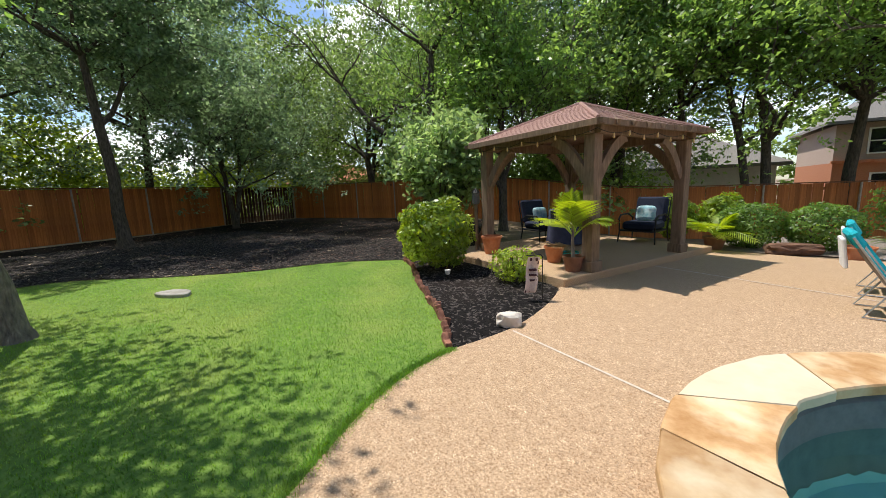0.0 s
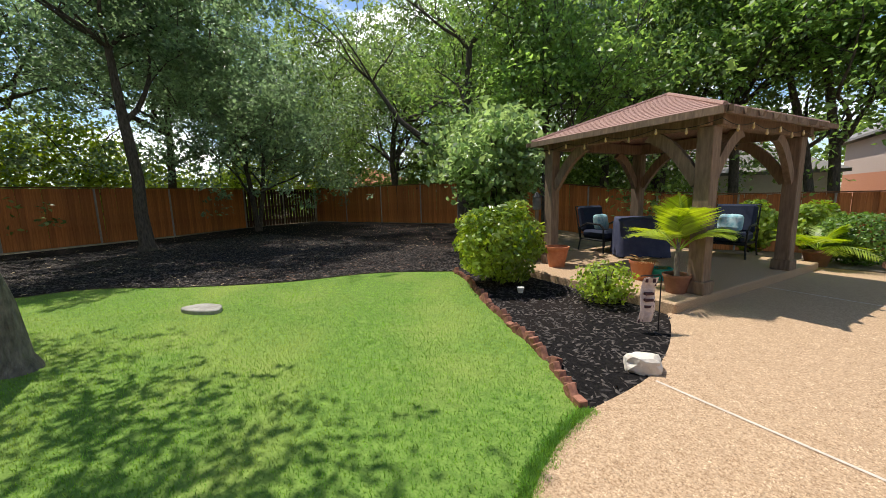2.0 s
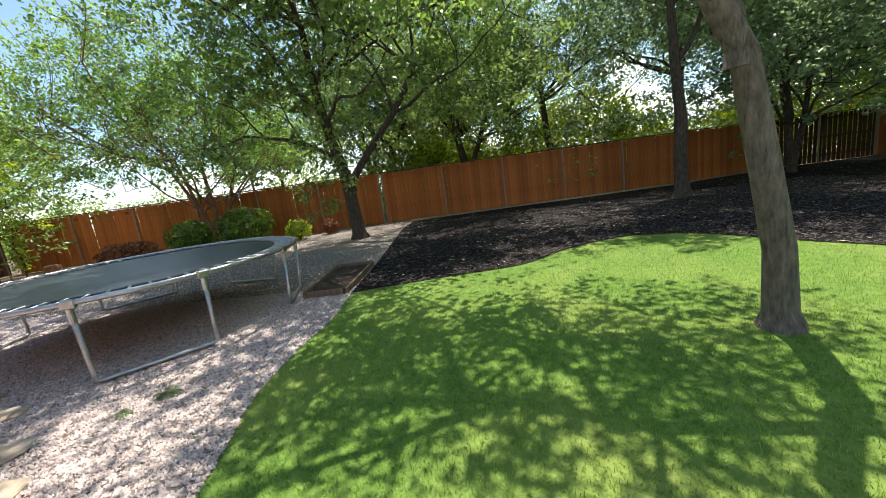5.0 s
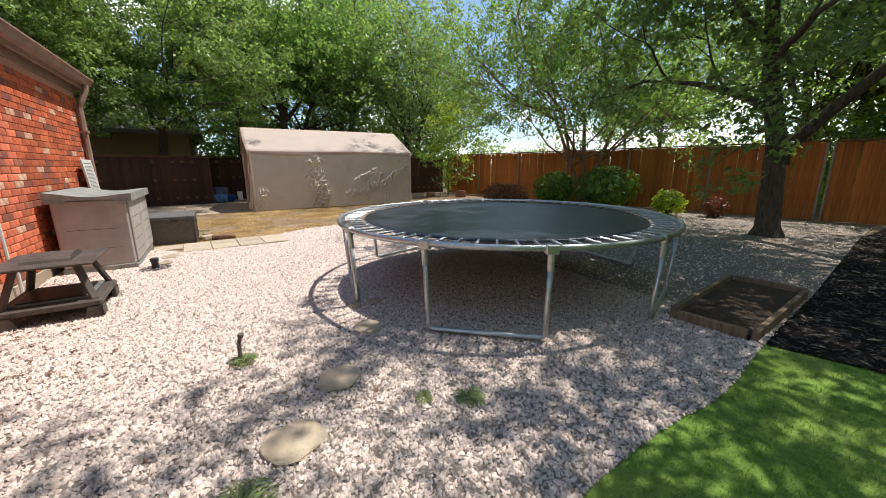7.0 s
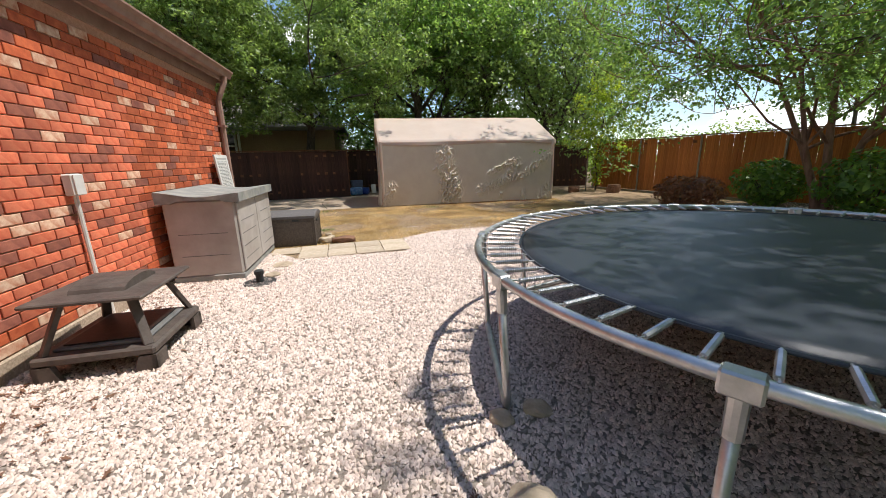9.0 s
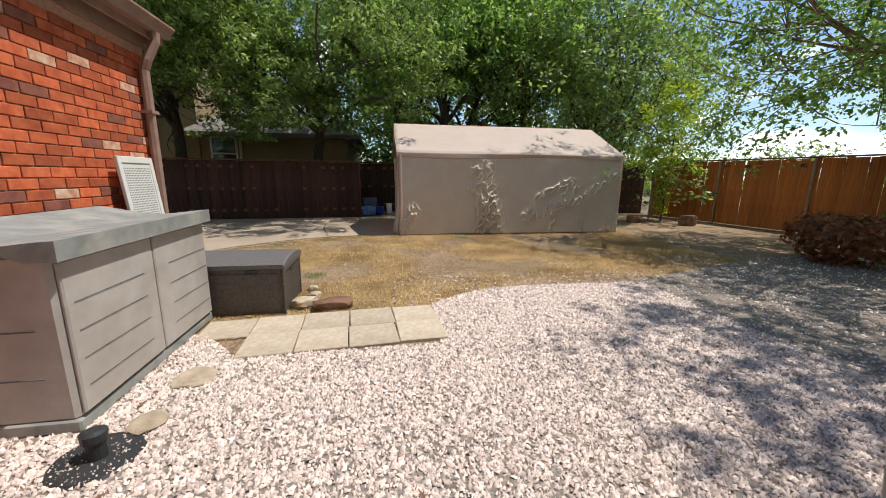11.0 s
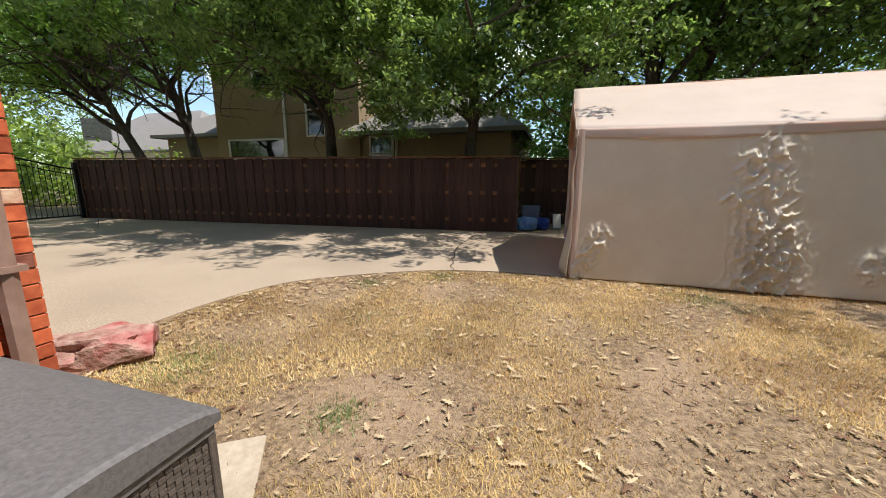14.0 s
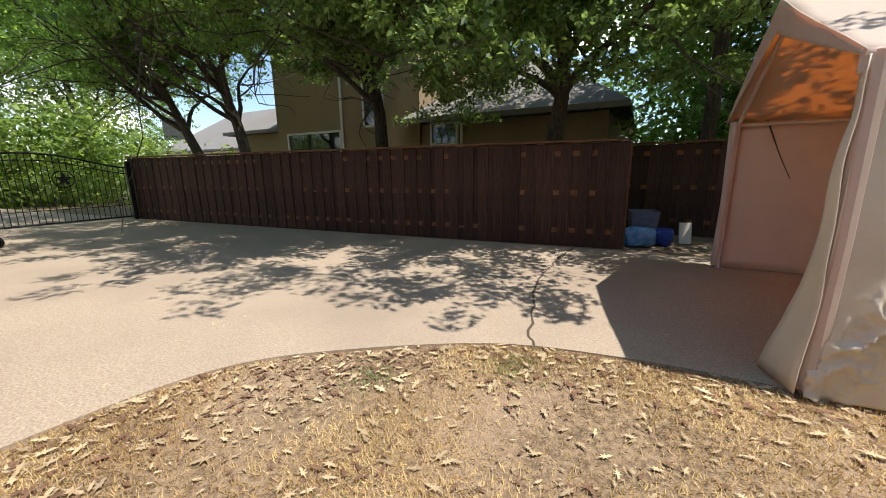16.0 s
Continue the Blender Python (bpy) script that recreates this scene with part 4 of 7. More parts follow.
tree("slender multi-stemmed tree in the shade", 13.6, -9.6,
     [[(0, 0, 0, 0.11), (0.1, 0.1, 1.5, 0.09), (0.2, 0.2, 3.2, 0.07)], [(0.15, -0.1, 0, 0.09), (0.3, -0.5, 1.6, 0.08), (0.5, -0.8, 3.4, 0.06)]],
     7, 2.6, M_LEAF_GREY, M_BARK, 22000, 0.09, 0.9, 8, up=0.12)
tree("crape myrtle with many smooth reddish stems", 11.5, 9.2,
     [[(0, 0, 0, 0.09), (-0.1, 0.5, 1.3, 0.06), (-0.3, 1.1, 2.8, 0.045)], [(0.05, 0, 0, 0.09), (0, 0.1, 1.4, 0.07), (0.1, 0.3, 3.0, 0.05)],
      [(0, -0.05, 0, 0.08), (0.1, -0.4, 1.4, 0.06), (0.2, -0.9, 2.9, 0.045)], [(-0.05, 0.05, 0, 0.07), (-0.5, 0.2, 1.4, 0.05), (-1.0, 0.2, 2.9, 0.04)]],
     5, 2.8, M_LEAF_GREEN, M_BARK_RED, 40000, 0.06, 0.7, 11, up=0.15,
     extra=[((-0.3, 1.1, 2.8), (-1.0, 0.5, 0.55), 2.8, 0.045), ((-1.0, 0.2, 2.9), (-1.0, 0.7, 0.55), 2.6, 0.04), ((-0.3, 1.1, 2.8), (-1.0, 0.35, 0.6), 3.6, 0.045), ((-1.0, 0.2, 2.9), (-1.0, 0.05, 0.6), 3.4, 0.04), ((-0.3, 1.1, 2.8), (-0.7, 0.9, 0.6), 3.2, 0.045)])

# woods behind the fences: three kinds, set at many places
KIND_A = tree("tall leafy tree behind the fence", 18.5, -3.0,
              [[(0, 0, 0, 0.2), (0.1, 0.1, 2.0, 0.16), (0.1, 0.3, 4.2, 0.13), (0, 0.4, 6.5, 0.09)]], 10, 3.2, M_LEAF_GREY, M_BARK, 17000, 0.10, 1.0, 21, up=0.08)
KIND_B = tree("tall bright green tree behind the fence", -2.6, -19.0,
              [[(0, 0, -0.5, 0.18), (0.1, 0.0, 2.0, 0.15), (0.2, 0.1, 4.0, 0.12), (0.3, 0.1, 6.2, 0.08)]], 10, 3.0, M_LEAF_GREEN, M_BARK, 17000, 0.10, 1.0, 22, up=0.08)
KIND_C = tree("dark spreading oak behind the fence", 20.5, 6.5,
              [[(0, 0, 0, 0.24), (0.0, 0.1, 1.6, 0.2), (0.3, 0.2, 3.2, 0.15), (0.3, 0.5, 5.0, 0.1)], [(0, 0, 1.4, 0.14), (-0.5, -0.4, 2.8, 0.11), (-1.1, -0.7, 4.4, 0.08)]],
              8, 3.2, M_LEAF_OAK, M_BARK, 17000, 0.10, 1.0, 23, up=0.08)
for kind, x, y, s, r in ((KIND_A, 20.5, -12.5, 1.1, 40), (KIND_C, 13.0, -17.5, 1.0, 80), (KIND_B, 7.0, -17.8, 1.1, 150), (KIND_B, -9.5, -20.5, 1.15, 300), (KIND_C, -13.5, -21.0, 1.1, 20), (KIND_B, -17.0, -17.5, 1.1, 60),
                         (KIND_C, 23.0, -20.0, 1.3, 120), (KIND_C, 17.6, 1.0, 0.95, 40), (KIND_A, 17.8, -8.0, 1.0, 210), (KIND_A, 19.5, 5.0, 0.8, 300), (KIND_A, 13.5, -24.0, 1.35, 260),
                         (KIND_B, 7.5, 20.8, 1.0, 33), (KIND_C, 10.6, 20.2, 0.95, 71), (KIND_C, 4.6, 21.2, 1.05, 170), (KIND_B, 2.4, 20.6, 0.95, 222), (KIND_B, -24.5, 14.5, 0.9, 75), (KIND_A, 2.0, -19.6, 1.15, 15), (KIND_B, -7.3, -19.4, 1.1, 100), (KIND_C, 0.0, -20.5, 1.2, 250), (KIND_B, -23.0, 10.5, 1.05, 310),
                         (KIND_C, -25.0, 20.0, 1.2, 140), (KIND_B, 6.5, 25.5, 1.2, 20), (KIND_C, 13.5, 23.5, 0.8, 280), (KIND_B, 24.0, 14.0, 0.7, 200), (KIND_B, 33.0, 22.0, 0.9, 130), (KIND_A, 30.0, 2.0, 1.1, 70)):
    copy_thing(kind, pose(x, y, fall(x, y), 0, 0, r) @ Matrix.Scale(s, 4))

# ---- bushes ----
shrub("large clipped round bush with glossy bright leaves", 0.74, -6.15, 0.65, 0.65, 0.57, M_LEAF_BUSH, 5600, 0.042, 4, base=0.09)


# ---- more materials ----
M_TERRA = material("terracotta", (0.42, 0.13, 0.05), (0.58, 0.22, 0.10), 9, 0.85, 0.2, stain=(0.45, 0.30, 0.22), stain_scale=4, stain_amount=0.4)
M_TEAL = material("teal_glaze", (0.01, 0.26, 0.26), (0.02, 0.36, 0.35), 6, 0.3, 0.05)
M_DARKPOT = material("dark_clay", (0.16, 0.07, 0.04), (0.26, 0.12, 0.07), 9, 0.8, 0.2)
M_SOIL = material("potting_soil", (0.03, 0.02, 0.013), (0.09, 0.06, 0.04), 25, 0.95, 0.6)
M_NAVY = material("navy_cushion", (0.008, 0.012, 0.030), (0.018, 0.026, 0.055), 60, 0.9, 0.3, distance=0.003)
M_NAVYCLOTH = material("navy_cover", (0.03, 0.035, 0.075), (0.06, 0.068, 0.125), 6, 0.85, 0.3, distance=0.01)
M_PILLOW = material("blue_pillow", (0.16, 0.42, 0.50), (0.62, 0.74, 0.76), 12, 0.9, 0.2)
M_IRON = material("black_iron", (0.012, 0.012, 0.013), (0.03, 0.03, 0.03), 20, 0.5, 0.1, metal=0.4)
M_TURQ = material("turquoise_fabric", (0.0, 0.34, 0.40), (0.01, 0.44, 0.50), 80, 0.8, 0.15, distance=0.002)
M_GREYMESH = material("grey_fabric", (0.17, 0.16, 0.16), (0.26, 0.25, 0.24), 90, 0.85, 0.15, distance=0.002)
M_WHITE = material("white_fabric", (0.72, 0.72, 0.70), (0.80, 0.80, 0.78), 20, 0.8, 0.1)
M_FLAG = material("sandstone_coping", (0.34, 0.17, 0.06), (0.60, 0.39, 0.20), 5, 0.8, 0.5, vary=0.2, stain=(0.76, 0.64, 0.44), stain_scale=3.6, stain_amount=0.8, distance=0.01)
M_FLAG_PALE = material("pale_coping", (0.62, 0.52, 0.36), (0.74, 0.65, 0.49), 3.5, 0.8, 0.3, stain=(0.62, 0.40, 0.20), stain_scale=1.8, stain_amount=0.3, distance=0.01)
# wall plaster: its dark tone holds the shade below the coping
M_PLASTER_SHADED = material("pool_plaster_shaded", (0.09, 0.105, 0.115), (0.15, 0.165, 0.175), 14, 0.7, 0.1, stain=(0.15, 0.14, 0.12), stain_scale=3)
M_POOLFLOOR = material("pool_floor", (0.30, 0.50, 0.50), (0.42, 0.60, 0.60), 5, 0.7, 0.1)
M_ROCK = material("pale_rock", (0.55, 0.48, 0.40), (0.76, 0.71, 0.63), 6, 0.9, 0.6, distance=0.02)
M_ROCK_RED = material("red_rock", (0.20, 0.07, 0.05), (0.62, 0.45, 0.38), 6, 0.9, 0.9, stain=(0.33, 0.035, 0.04), stain_scale=5.0, stain_amount=0.85, distance=0.03)
M_ROCK_TAN = material("tan_rock", (0.32, 0.25, 0.17), (0.54, 0.44, 0.33), 6, 0.9, 0.6, vary=0.15)
M_ROCK_BROWN = material("brown_rock", (0.11, 0.055, 0.033), (0.25, 0.135, 0.085), 5, 0.9, 0.6, vary=0.1)
M_RESIN = material("taupe_resin", (0.38, 0.345, 0.32), (0.46, 0.425, 0.395), 5, 0.65, 0.1, stain=(0.26, 0.22, 0.18), stain_scale=2)
M_RESIN_LID = material("grey_resin_lid", (0.19, 0.20, 0.19), (0.27, 0.28, 0.27), 8, 0.7, 0.15, stain=(0.42, 0.40, 0.36), stain_scale=5, stain_amount=0.6)
M_WICKER = material("charcoal_wicker", (0.075, 0.06, 0.052), (0.135, 0.11, 0.095), 40, 0.6, 0.3)
M_DECKLID = material("charcoal_lid", (0.10, 0.092, 0.092), (0.16, 0.15, 0.148), 60, 0.6, 0.5, distance=0.004)
M_FIREPIT = material("fire_pit_paint", (0.055, 0.043, 0.038), (0.10, 0.082, 0.073), 12, 0.6, 0.2, stain=(0.15, 0.12, 0.10), stain_scale=5)
M_LOUVRE = material("white_panel", (0.66, 0.65, 0.62), (0.74, 0.73, 0.70), 9, 0.5, 0.1)
M_HOLE = material("panel_holes", (0.25, 0.25, 0.24), (0.32, 0.32, 0.31), 9, 0.7, 0.0)
M_BIN = material("green_bin", (0.012, 0.045, 0.022), (0.025, 0.07, 0.036), 6, 0.5, 0.1)
M_BIN_DARK = material("charcoal_bin", (0.018, 0.020, 0.021), (0.035, 0.037, 0.038), 6, 0.55, 0.1)
M_PINK = material("magenta_print", (0.40, 0.03, 0.22), (0.55, 0.06, 0.33), 4, 0.6, 0.0)
M_BLUEBAG = material("blue_plastic", (0.03, 0.16, 0.42), (0.25, 0.42, 0.60), 9, 0.4, 0.3)
M_BLUEBIN = material("grey_blue_bin", (0.10, 0.12, 0.16), (0.16, 0.18, 0.23), 9, 0.5, 0.1)
M_TANBRICK = material("tan_house_brick", (0.26, 0.19, 0.11), (0.37, 0.27, 0.17), 25, 0.9, 0.3, stain=(0.22, 0.16, 0.10))
M_ORANGEBRICK = material("orange_house_brick", (0.36, 0.14, 0.07), (0.50, 0.22, 0.12), 20, 0.9, 0.3)
M_BEIGEBRICK = material("beige_house_brick", (0.36, 0.27, 0.22), (0.48, 0.37, 0.31), 20, 0.9, 0.3)
M_STUCCO = material("cream_siding", (0.62, 0.58, 0.50), (0.70, 0.66, 0.58), 5, 0.9, 0.1)
M_WINFRAME = material("window_frame", (0.68, 0.66, 0.62), (0.76, 0.74, 0.70), 9, 0.5, 0.0)
M_TWINE = material("grey_shade", (0.1, 0.1, 0.1), (0.2, 0.2, 0.2), 9, 0.8, 0.0)
M_BULB = material("frosted_bulb", (0.60, 0.42, 0.16), (0.72, 0.55, 0.28), 9, 0.2, 0.0)
M_PALM = foliage("palm_frond", (0.16, 0.26, 0.03), (0.36, 0.46, 0.07), 0.45, 0.4)
M_PALM_DRY = foliage("dry_frond", (0.30, 0.20, 0.09), (0.46, 0.34, 0.18), 0.3, 0.7)
M_WEED = foliage("weed_leaf", (0.11, 0.16, 0.055), (0.26, 0.31, 0.12), 0.3)
M_LEAF_WOODS = foliage("woods_leaf", (0.11, 0.18, 0.045), (0.27, 0.37, 0.11), 0.55)
M_LEAF_HEDGE = foliage("hedge_leaf", (0.07, 0.15, 0.03), (0.19, 0.30, 0.065), 0.4, 0.4)
glass = bpy.data.materials.new("window_glass")
glass.use_nodes = True
gb = glass.node_tree.nodes["Principled BSDF"]
gb.inputs["Base Color"].default_value, gb.inputs["Roughness"].default_value, gb.inputs["Specular IOR Level"].default_value = (0.015, 0.018, 0.02, 1), 0.05, 0.8
water = bpy.data.materials.new("spa_water")
water.use_nodes = True
wt = water.node_tree
wt.nodes.remove(wt.nodes["Principled BSDF"])
w_clear, w_gloss, w_both, w_fres = wt.nodes.new("ShaderNodeBsdfTransparent"), wt.nodes.new("ShaderNodeBsdfGlossy"), wt.nodes.new("ShaderNodeMixShader"), wt.nodes.new("ShaderNodeFresnel")
w_clear.inputs[0].default_value = (0.50, 0.80, 0.80, 1)
w_gloss.inputs["Roughness"].default_value, w_fres.inputs["IOR"].default_value = 0.03, 1.33
wt.links.new(w_fres.outputs[0], w_both.inputs[0])
wt.links.new(w_clear.outputs[0], w_both.inputs[1])
wt.links.new(w_gloss.outputs[0], w_both.inputs[2])
wt.links.new(w_both.outputs[0], wt.nodes["Material Output"].inputs[0])


def rock(name, label, x, y, sx, sy, sz, mat, seed=1, rz=0, category="rock", rough=0.35, sub=3, sink=0.25, boxy=True):
    """A broken, faceted stone, partly sunk into the ground."""
    bm = bmesh.new()
    bmesh.ops.create_icosphere(bm, subdivisions=sub, radius=1)
    for v in bm.verts:
        p = v.co.copy()
        k = 1 + rough * noise.noise(p * 1.3 + Vector((seed, seed * 2, 0))) + rough * 0.4 * noise.noise(p * 3.5 + Vector((seed, 0, 5)))
        q = [max(-0.8, min(0.8, c)) if boxy or i == 2 else c * 0.8 for i, c in enumerate(p * k)]
        v.co = (q[0] * sx / 0.8, q[1] * sy / 0.8, q[2] * sz / 0.8)
    me = bpy.data.meshes.new(name)
    bm.to_mesh(me)
    bm.free()
    me.materials.append(mat)
    ob = new(name, me)
    ob.matrix_basis = pose(x, y, sz * (1 - sink), 0, 0, rz)
    return tagged(ob, label, category)


# ---- spa ----
spa = thing("spa", "raised round spa with sandstone flagstone coping", "spa", -4.16, -2.76, 0)
SO, SI, SZ = 1.53, 1.17, 0.30
g = Geo()
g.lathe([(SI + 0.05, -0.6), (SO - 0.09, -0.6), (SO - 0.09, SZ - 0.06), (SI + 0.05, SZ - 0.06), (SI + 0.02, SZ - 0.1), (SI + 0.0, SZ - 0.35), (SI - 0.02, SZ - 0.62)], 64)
# shade inside the rim is put into the wall's colour
part("basin", g, M_PLASTER_SHADED, spa, smooth=False)
g = Geo()
for i in range(70):
    a = i * 0.0898
    for z in (0.03, 0.11, 0.19):
        r = SO - 0.075 + 0.02 * noise.noise(Vector((a * 5, z * 9, 0)))
        m = pose(math.cos(a + z) * r, math.sin(a + z) * r, z, 0, 0, math.degrees(a + z))
        g.box(-0.05, -0.062, -0.036, 0.03, 0.062, 0.036, m=m, b=0.008)
part("ledger_stone", g, M_FLAG, spa, "rough stacked stone sides")
rng = np.random.default_rng(5)
skews = [float(q) for q in rng.normal(0, 0.07, 14)]
cuts = [0.0, 0.52, 0.70, 1.30, 1.62, 2.25, 2.8, 3.05, 3.2, 3.62, 4.25, 4.8, 5.45, 5.9]
for i, a0 in enumerate(cuts):
    a1 = cuts[i + 1] if i + 1 < len(cuts) else 2 * math.pi
    n = max(3, int((a1 - a0) / 0.07))
    g = Geo()
    s0, s1 = skews[i], skews[(i + 1) % len(cuts)]
    for z in (SZ - 0.055, SZ - 0.004 - 0.006, SZ):
        ins = 0.006 if z == SZ else 0.0
        for r, sk in ((SI, -1), (SO + 0.015, 1)):
            rr = r + (ins if r == SI else -ins)
            for k in range(n + 1):
                a = a0 + 0.005 + (a1 - a0 - 0.010) * k / n + sk * (s0 + (s1 - s0) * k / n)
                w = 0.014 * noise.noise(Vector((a * 9, r * 3, i)))
                g.v.append((math.cos(a) * (rr + w), math.sin(a) * (rr + w), z + 0.004 * noise.noise(Vector((a * 4, r * 4, 0)))))
    row = n + 1
    for lev in range(2):
        b0, b1 = lev * 2 * row, (lev + 1) * 2 * row
        for off in (0, row):
            for k in range(n):
                g.f.append((b0 + off + k, b0 + off + k + 1, b1 + off + k + 1, b1 + off + k))
        g.f.append((b0, b0 + row, b1 + row, b1))
        g.f.append((b0 + n, b0 + row + n, b1 + row + n, b1 + n))
    t0 = 4 * row
    for k in range(n):
        g.f.append((t0 + k, t0 + row + k, t0 + row + k + 1, t0 + k + 1))
        g.f.append((k, k + 1, row + k + 1, row + k))
    ob = part("flagstone", g, M_FLAG_PALE if i in (1, 3, 6, 7, 12) else M_FLAG, spa)
g = Geo()
g.lathe([(SI + 0.01, 0.06), (0.0, 0.06)], 48)
part("basin_floor", Geo().lathe([(0.0, -0.26), (SI - 0.3, -0.25), (SI - 0.02, -0.22), (SI + 0.005, -0.12)], 48), M_POOLFLOOR, spa, "pale blue-green plaster floor")
wa = part("spa_water", g, water, spa, "still teal water")
wa.visible_shadow = False

# ---- planting bed beside the patio ----
edging = thing("brick_edging", "row of tilted red bricks edging the bed", "edging", kind="structure")
brick_mesh = Geo().box(-0.045, -0.028, -0.10, 0.045, 0.028, 0.08, b=0.006).mesh("brick", material("edging_brick", (0.15, 0.06, 0.04), (0.36, 0.16, 0.10), 10, 0.9, 0.5, vary=0.3))
line = [Vector(p) for p in EDGE_BRICK]
rng = np.random.default_rng(2)
dist, i = 0.0, 0
for a, b in zip(line[:-1], line[1:]):
    seg = (b - a).length
    while dist < seg:
        p = a + (b - a) * dist / seg
        t = math.degrees(math.atan2(b.y - a.y, b.x - a.x))
        repeat("brick", brick_mesh, edging, pose(p.x + float(rng.normal(0, 0.012)), p.y, -0.018 + float(rng.normal(0, 0.018)), float(rng.normal(0, 9)), 34 + float(rng.normal(0, 12)), t + 8))
        dist += 0.088
    dist -= seg
rock("boulder", "pale limestone rock at the bed's edge", -1.30, -4.36, 0.12, 0.085, 0.075, M_ROCK, 3, 20)
flag = thing("garden_flag", "small garden flag with a dark checked border", "flag", -1.22, -5.2, -0.1, 42)
part("stand", Geo().tube([(-0.14, 0, -0.05), (-0.14, 0, 0.62), (-0.12, 0, 0.64), (0.06, 0, 0.64)], 0.006, n=6), M_IRON, flag)
g = Geo()
for i in range(9):
    for j in range(6):
        g.v.append((-0.11 + 0.15 * j / 5 + 0.05 * (1 - i / 8), 0.02 * math.sin(i * 0.8) + 0.012 * math.sin(j * 1.4), 0.20 + 0.42 * i / 8))
g.f = [(i * 6 + j, i * 6 + j + 1, i * 6 + j + 7, i * 6 + j + 6) for i in range(8) for j in range(5)]
M_BURLAP = material("burlap", (0.60, 0.46, 0.40), (0.74, 0.60, 0.53), 60, 0.9, 0.3)
cl = part("cloth", g, M_BURLAP, flag, "tan burlap cloth")
cl.modifiers.new("thick", "SOLIDIFY").thickness = 0.003
M_CHECK = material("check_print", (0.05, 0.02, 0.025), (0.10, 0.04, 0.045), 30, 0.9, 0.0)
g = Geo()
for i in range(10):
    for j in range(5):
        if (i in (0, 9) or j == 0) and (i + j) % 2 == 0:
            x, z = -0.105 + 0.03 * j + 0.047 * (1 - i / 9), 0.205 + 0.041 * i
            y = 0.02 * math.sin(i * 0.71) + 0.012 * math.sin(j * 1.75)
            g.box(x, y - 0.006, z, x + 0.022, y + 0.006, z + 0.032)
for z in (0.34, 0.40, 0.46):
    g.box(-0.06, -0.012, z, 0.02, 0.026, z + 0.022)
tagged(part("print", g, M_CHECK, cl), kind="stuff")
shrub("sparse yellow-green shrub with small blossoms", -0.72, -5.95, 0.36, 0.34, 0.27, M_LEAF_LIME, 900, 0.035, 9, hollow=0.2)
light = thing("solar_light", "small clear solar path light on a spike", "path light", 0.18, -5.6, 0)
part("spike", Geo().tube([(0, 0, -0.05), (0, 0, 0.1)], 0.008, n=6), M_IRON, light)
part("lamp_head", Geo().lathe([(0.0, 0.09), (0.03, 0.1), (0.042, 0.15), (0.045, 0.165), (0.0, 0.175)], 12), M_GREYPOLE, light)
drain = thing("drain_cover", "flat grey stone cover lying in the lawn", "cover", 3.3, -3.3, 0, 20)
g = Geo()
outer = [(0.26 * math.cos(a) * (1 + 0.12 * math.sin(3 * a)), 0.16 * math.sin(a) * (1 + 0.1 * math.cos(2 * a))) for a in np.linspace(0, 6.283, 25)[:-1]]
for z, k in ((-0.03, 1.0), (0.035, 1.0), (0.045, 0.95)):
    g.v += [(x * k, y * k, z) for x, y in outer]
n = len(outer)
g.f = [(l * n + i, l * n + (i + 1) % n, (l + 1) * n + (i + 1) % n, (l + 1) * n + i) for l in range(2) for i in range(n)] + [tuple(2 * n + i for i in range(n))]
part("stone_slab", g, material("grey_cover", (0.24, 0.22, 0.19), (0.42, 0.39, 0.35), 9, 0.9, 0.4), drain)
litter = thing("paper_scrap", "crumpled white plastic scrap on the lawn", "litter", 0.08, -1.15, 0, 30)
g = Geo()
for i in range(5):
    for j in range(5):
        g.v.append((-0.07 + 0.035 * i, -0.045 + 0.022 * j, 0.045 + 0.02 * noise.noise(Vector((i * 0.9, j * 1.1, 2)))))
g.f = [(i * 5 + j, i * 5 + j + 1, i * 5 + j + 6, i * 5 + j + 5) for i in range(4) for j in range(4)]
part("scrap", g, M_WHITE, litter).modifiers.new("thick", "SOLIDIFY").thickness = 0.004


# ---- gazebo furniture ----
def pot(label, x, y, z, r0, r1, h, mat, group="", soil=True):
    """A flower pot with a rolled rim, turned hollow."""
    p = thing("flower_pot", label, "pot", x, y, z, group=group)
    part("pot_body", Geo().lathe([(0, 0), (r0, 0), (r1 * 0.96, h * 0.86), (r1, h * 0.86), (r1 * 1.04, h * 0.88), (r1 * 1.04, h), (r1 * 0.93, h), (r1 * 0.9, h * 0.8), (0, h * 0.8)], 24), mat, p, smooth=False)
    if soil:
        part("soil", Geo().lathe([(0, h * 0.84), (r1 * 0.9, h * 0.815)], 18), M_SOIL, p)
    return p


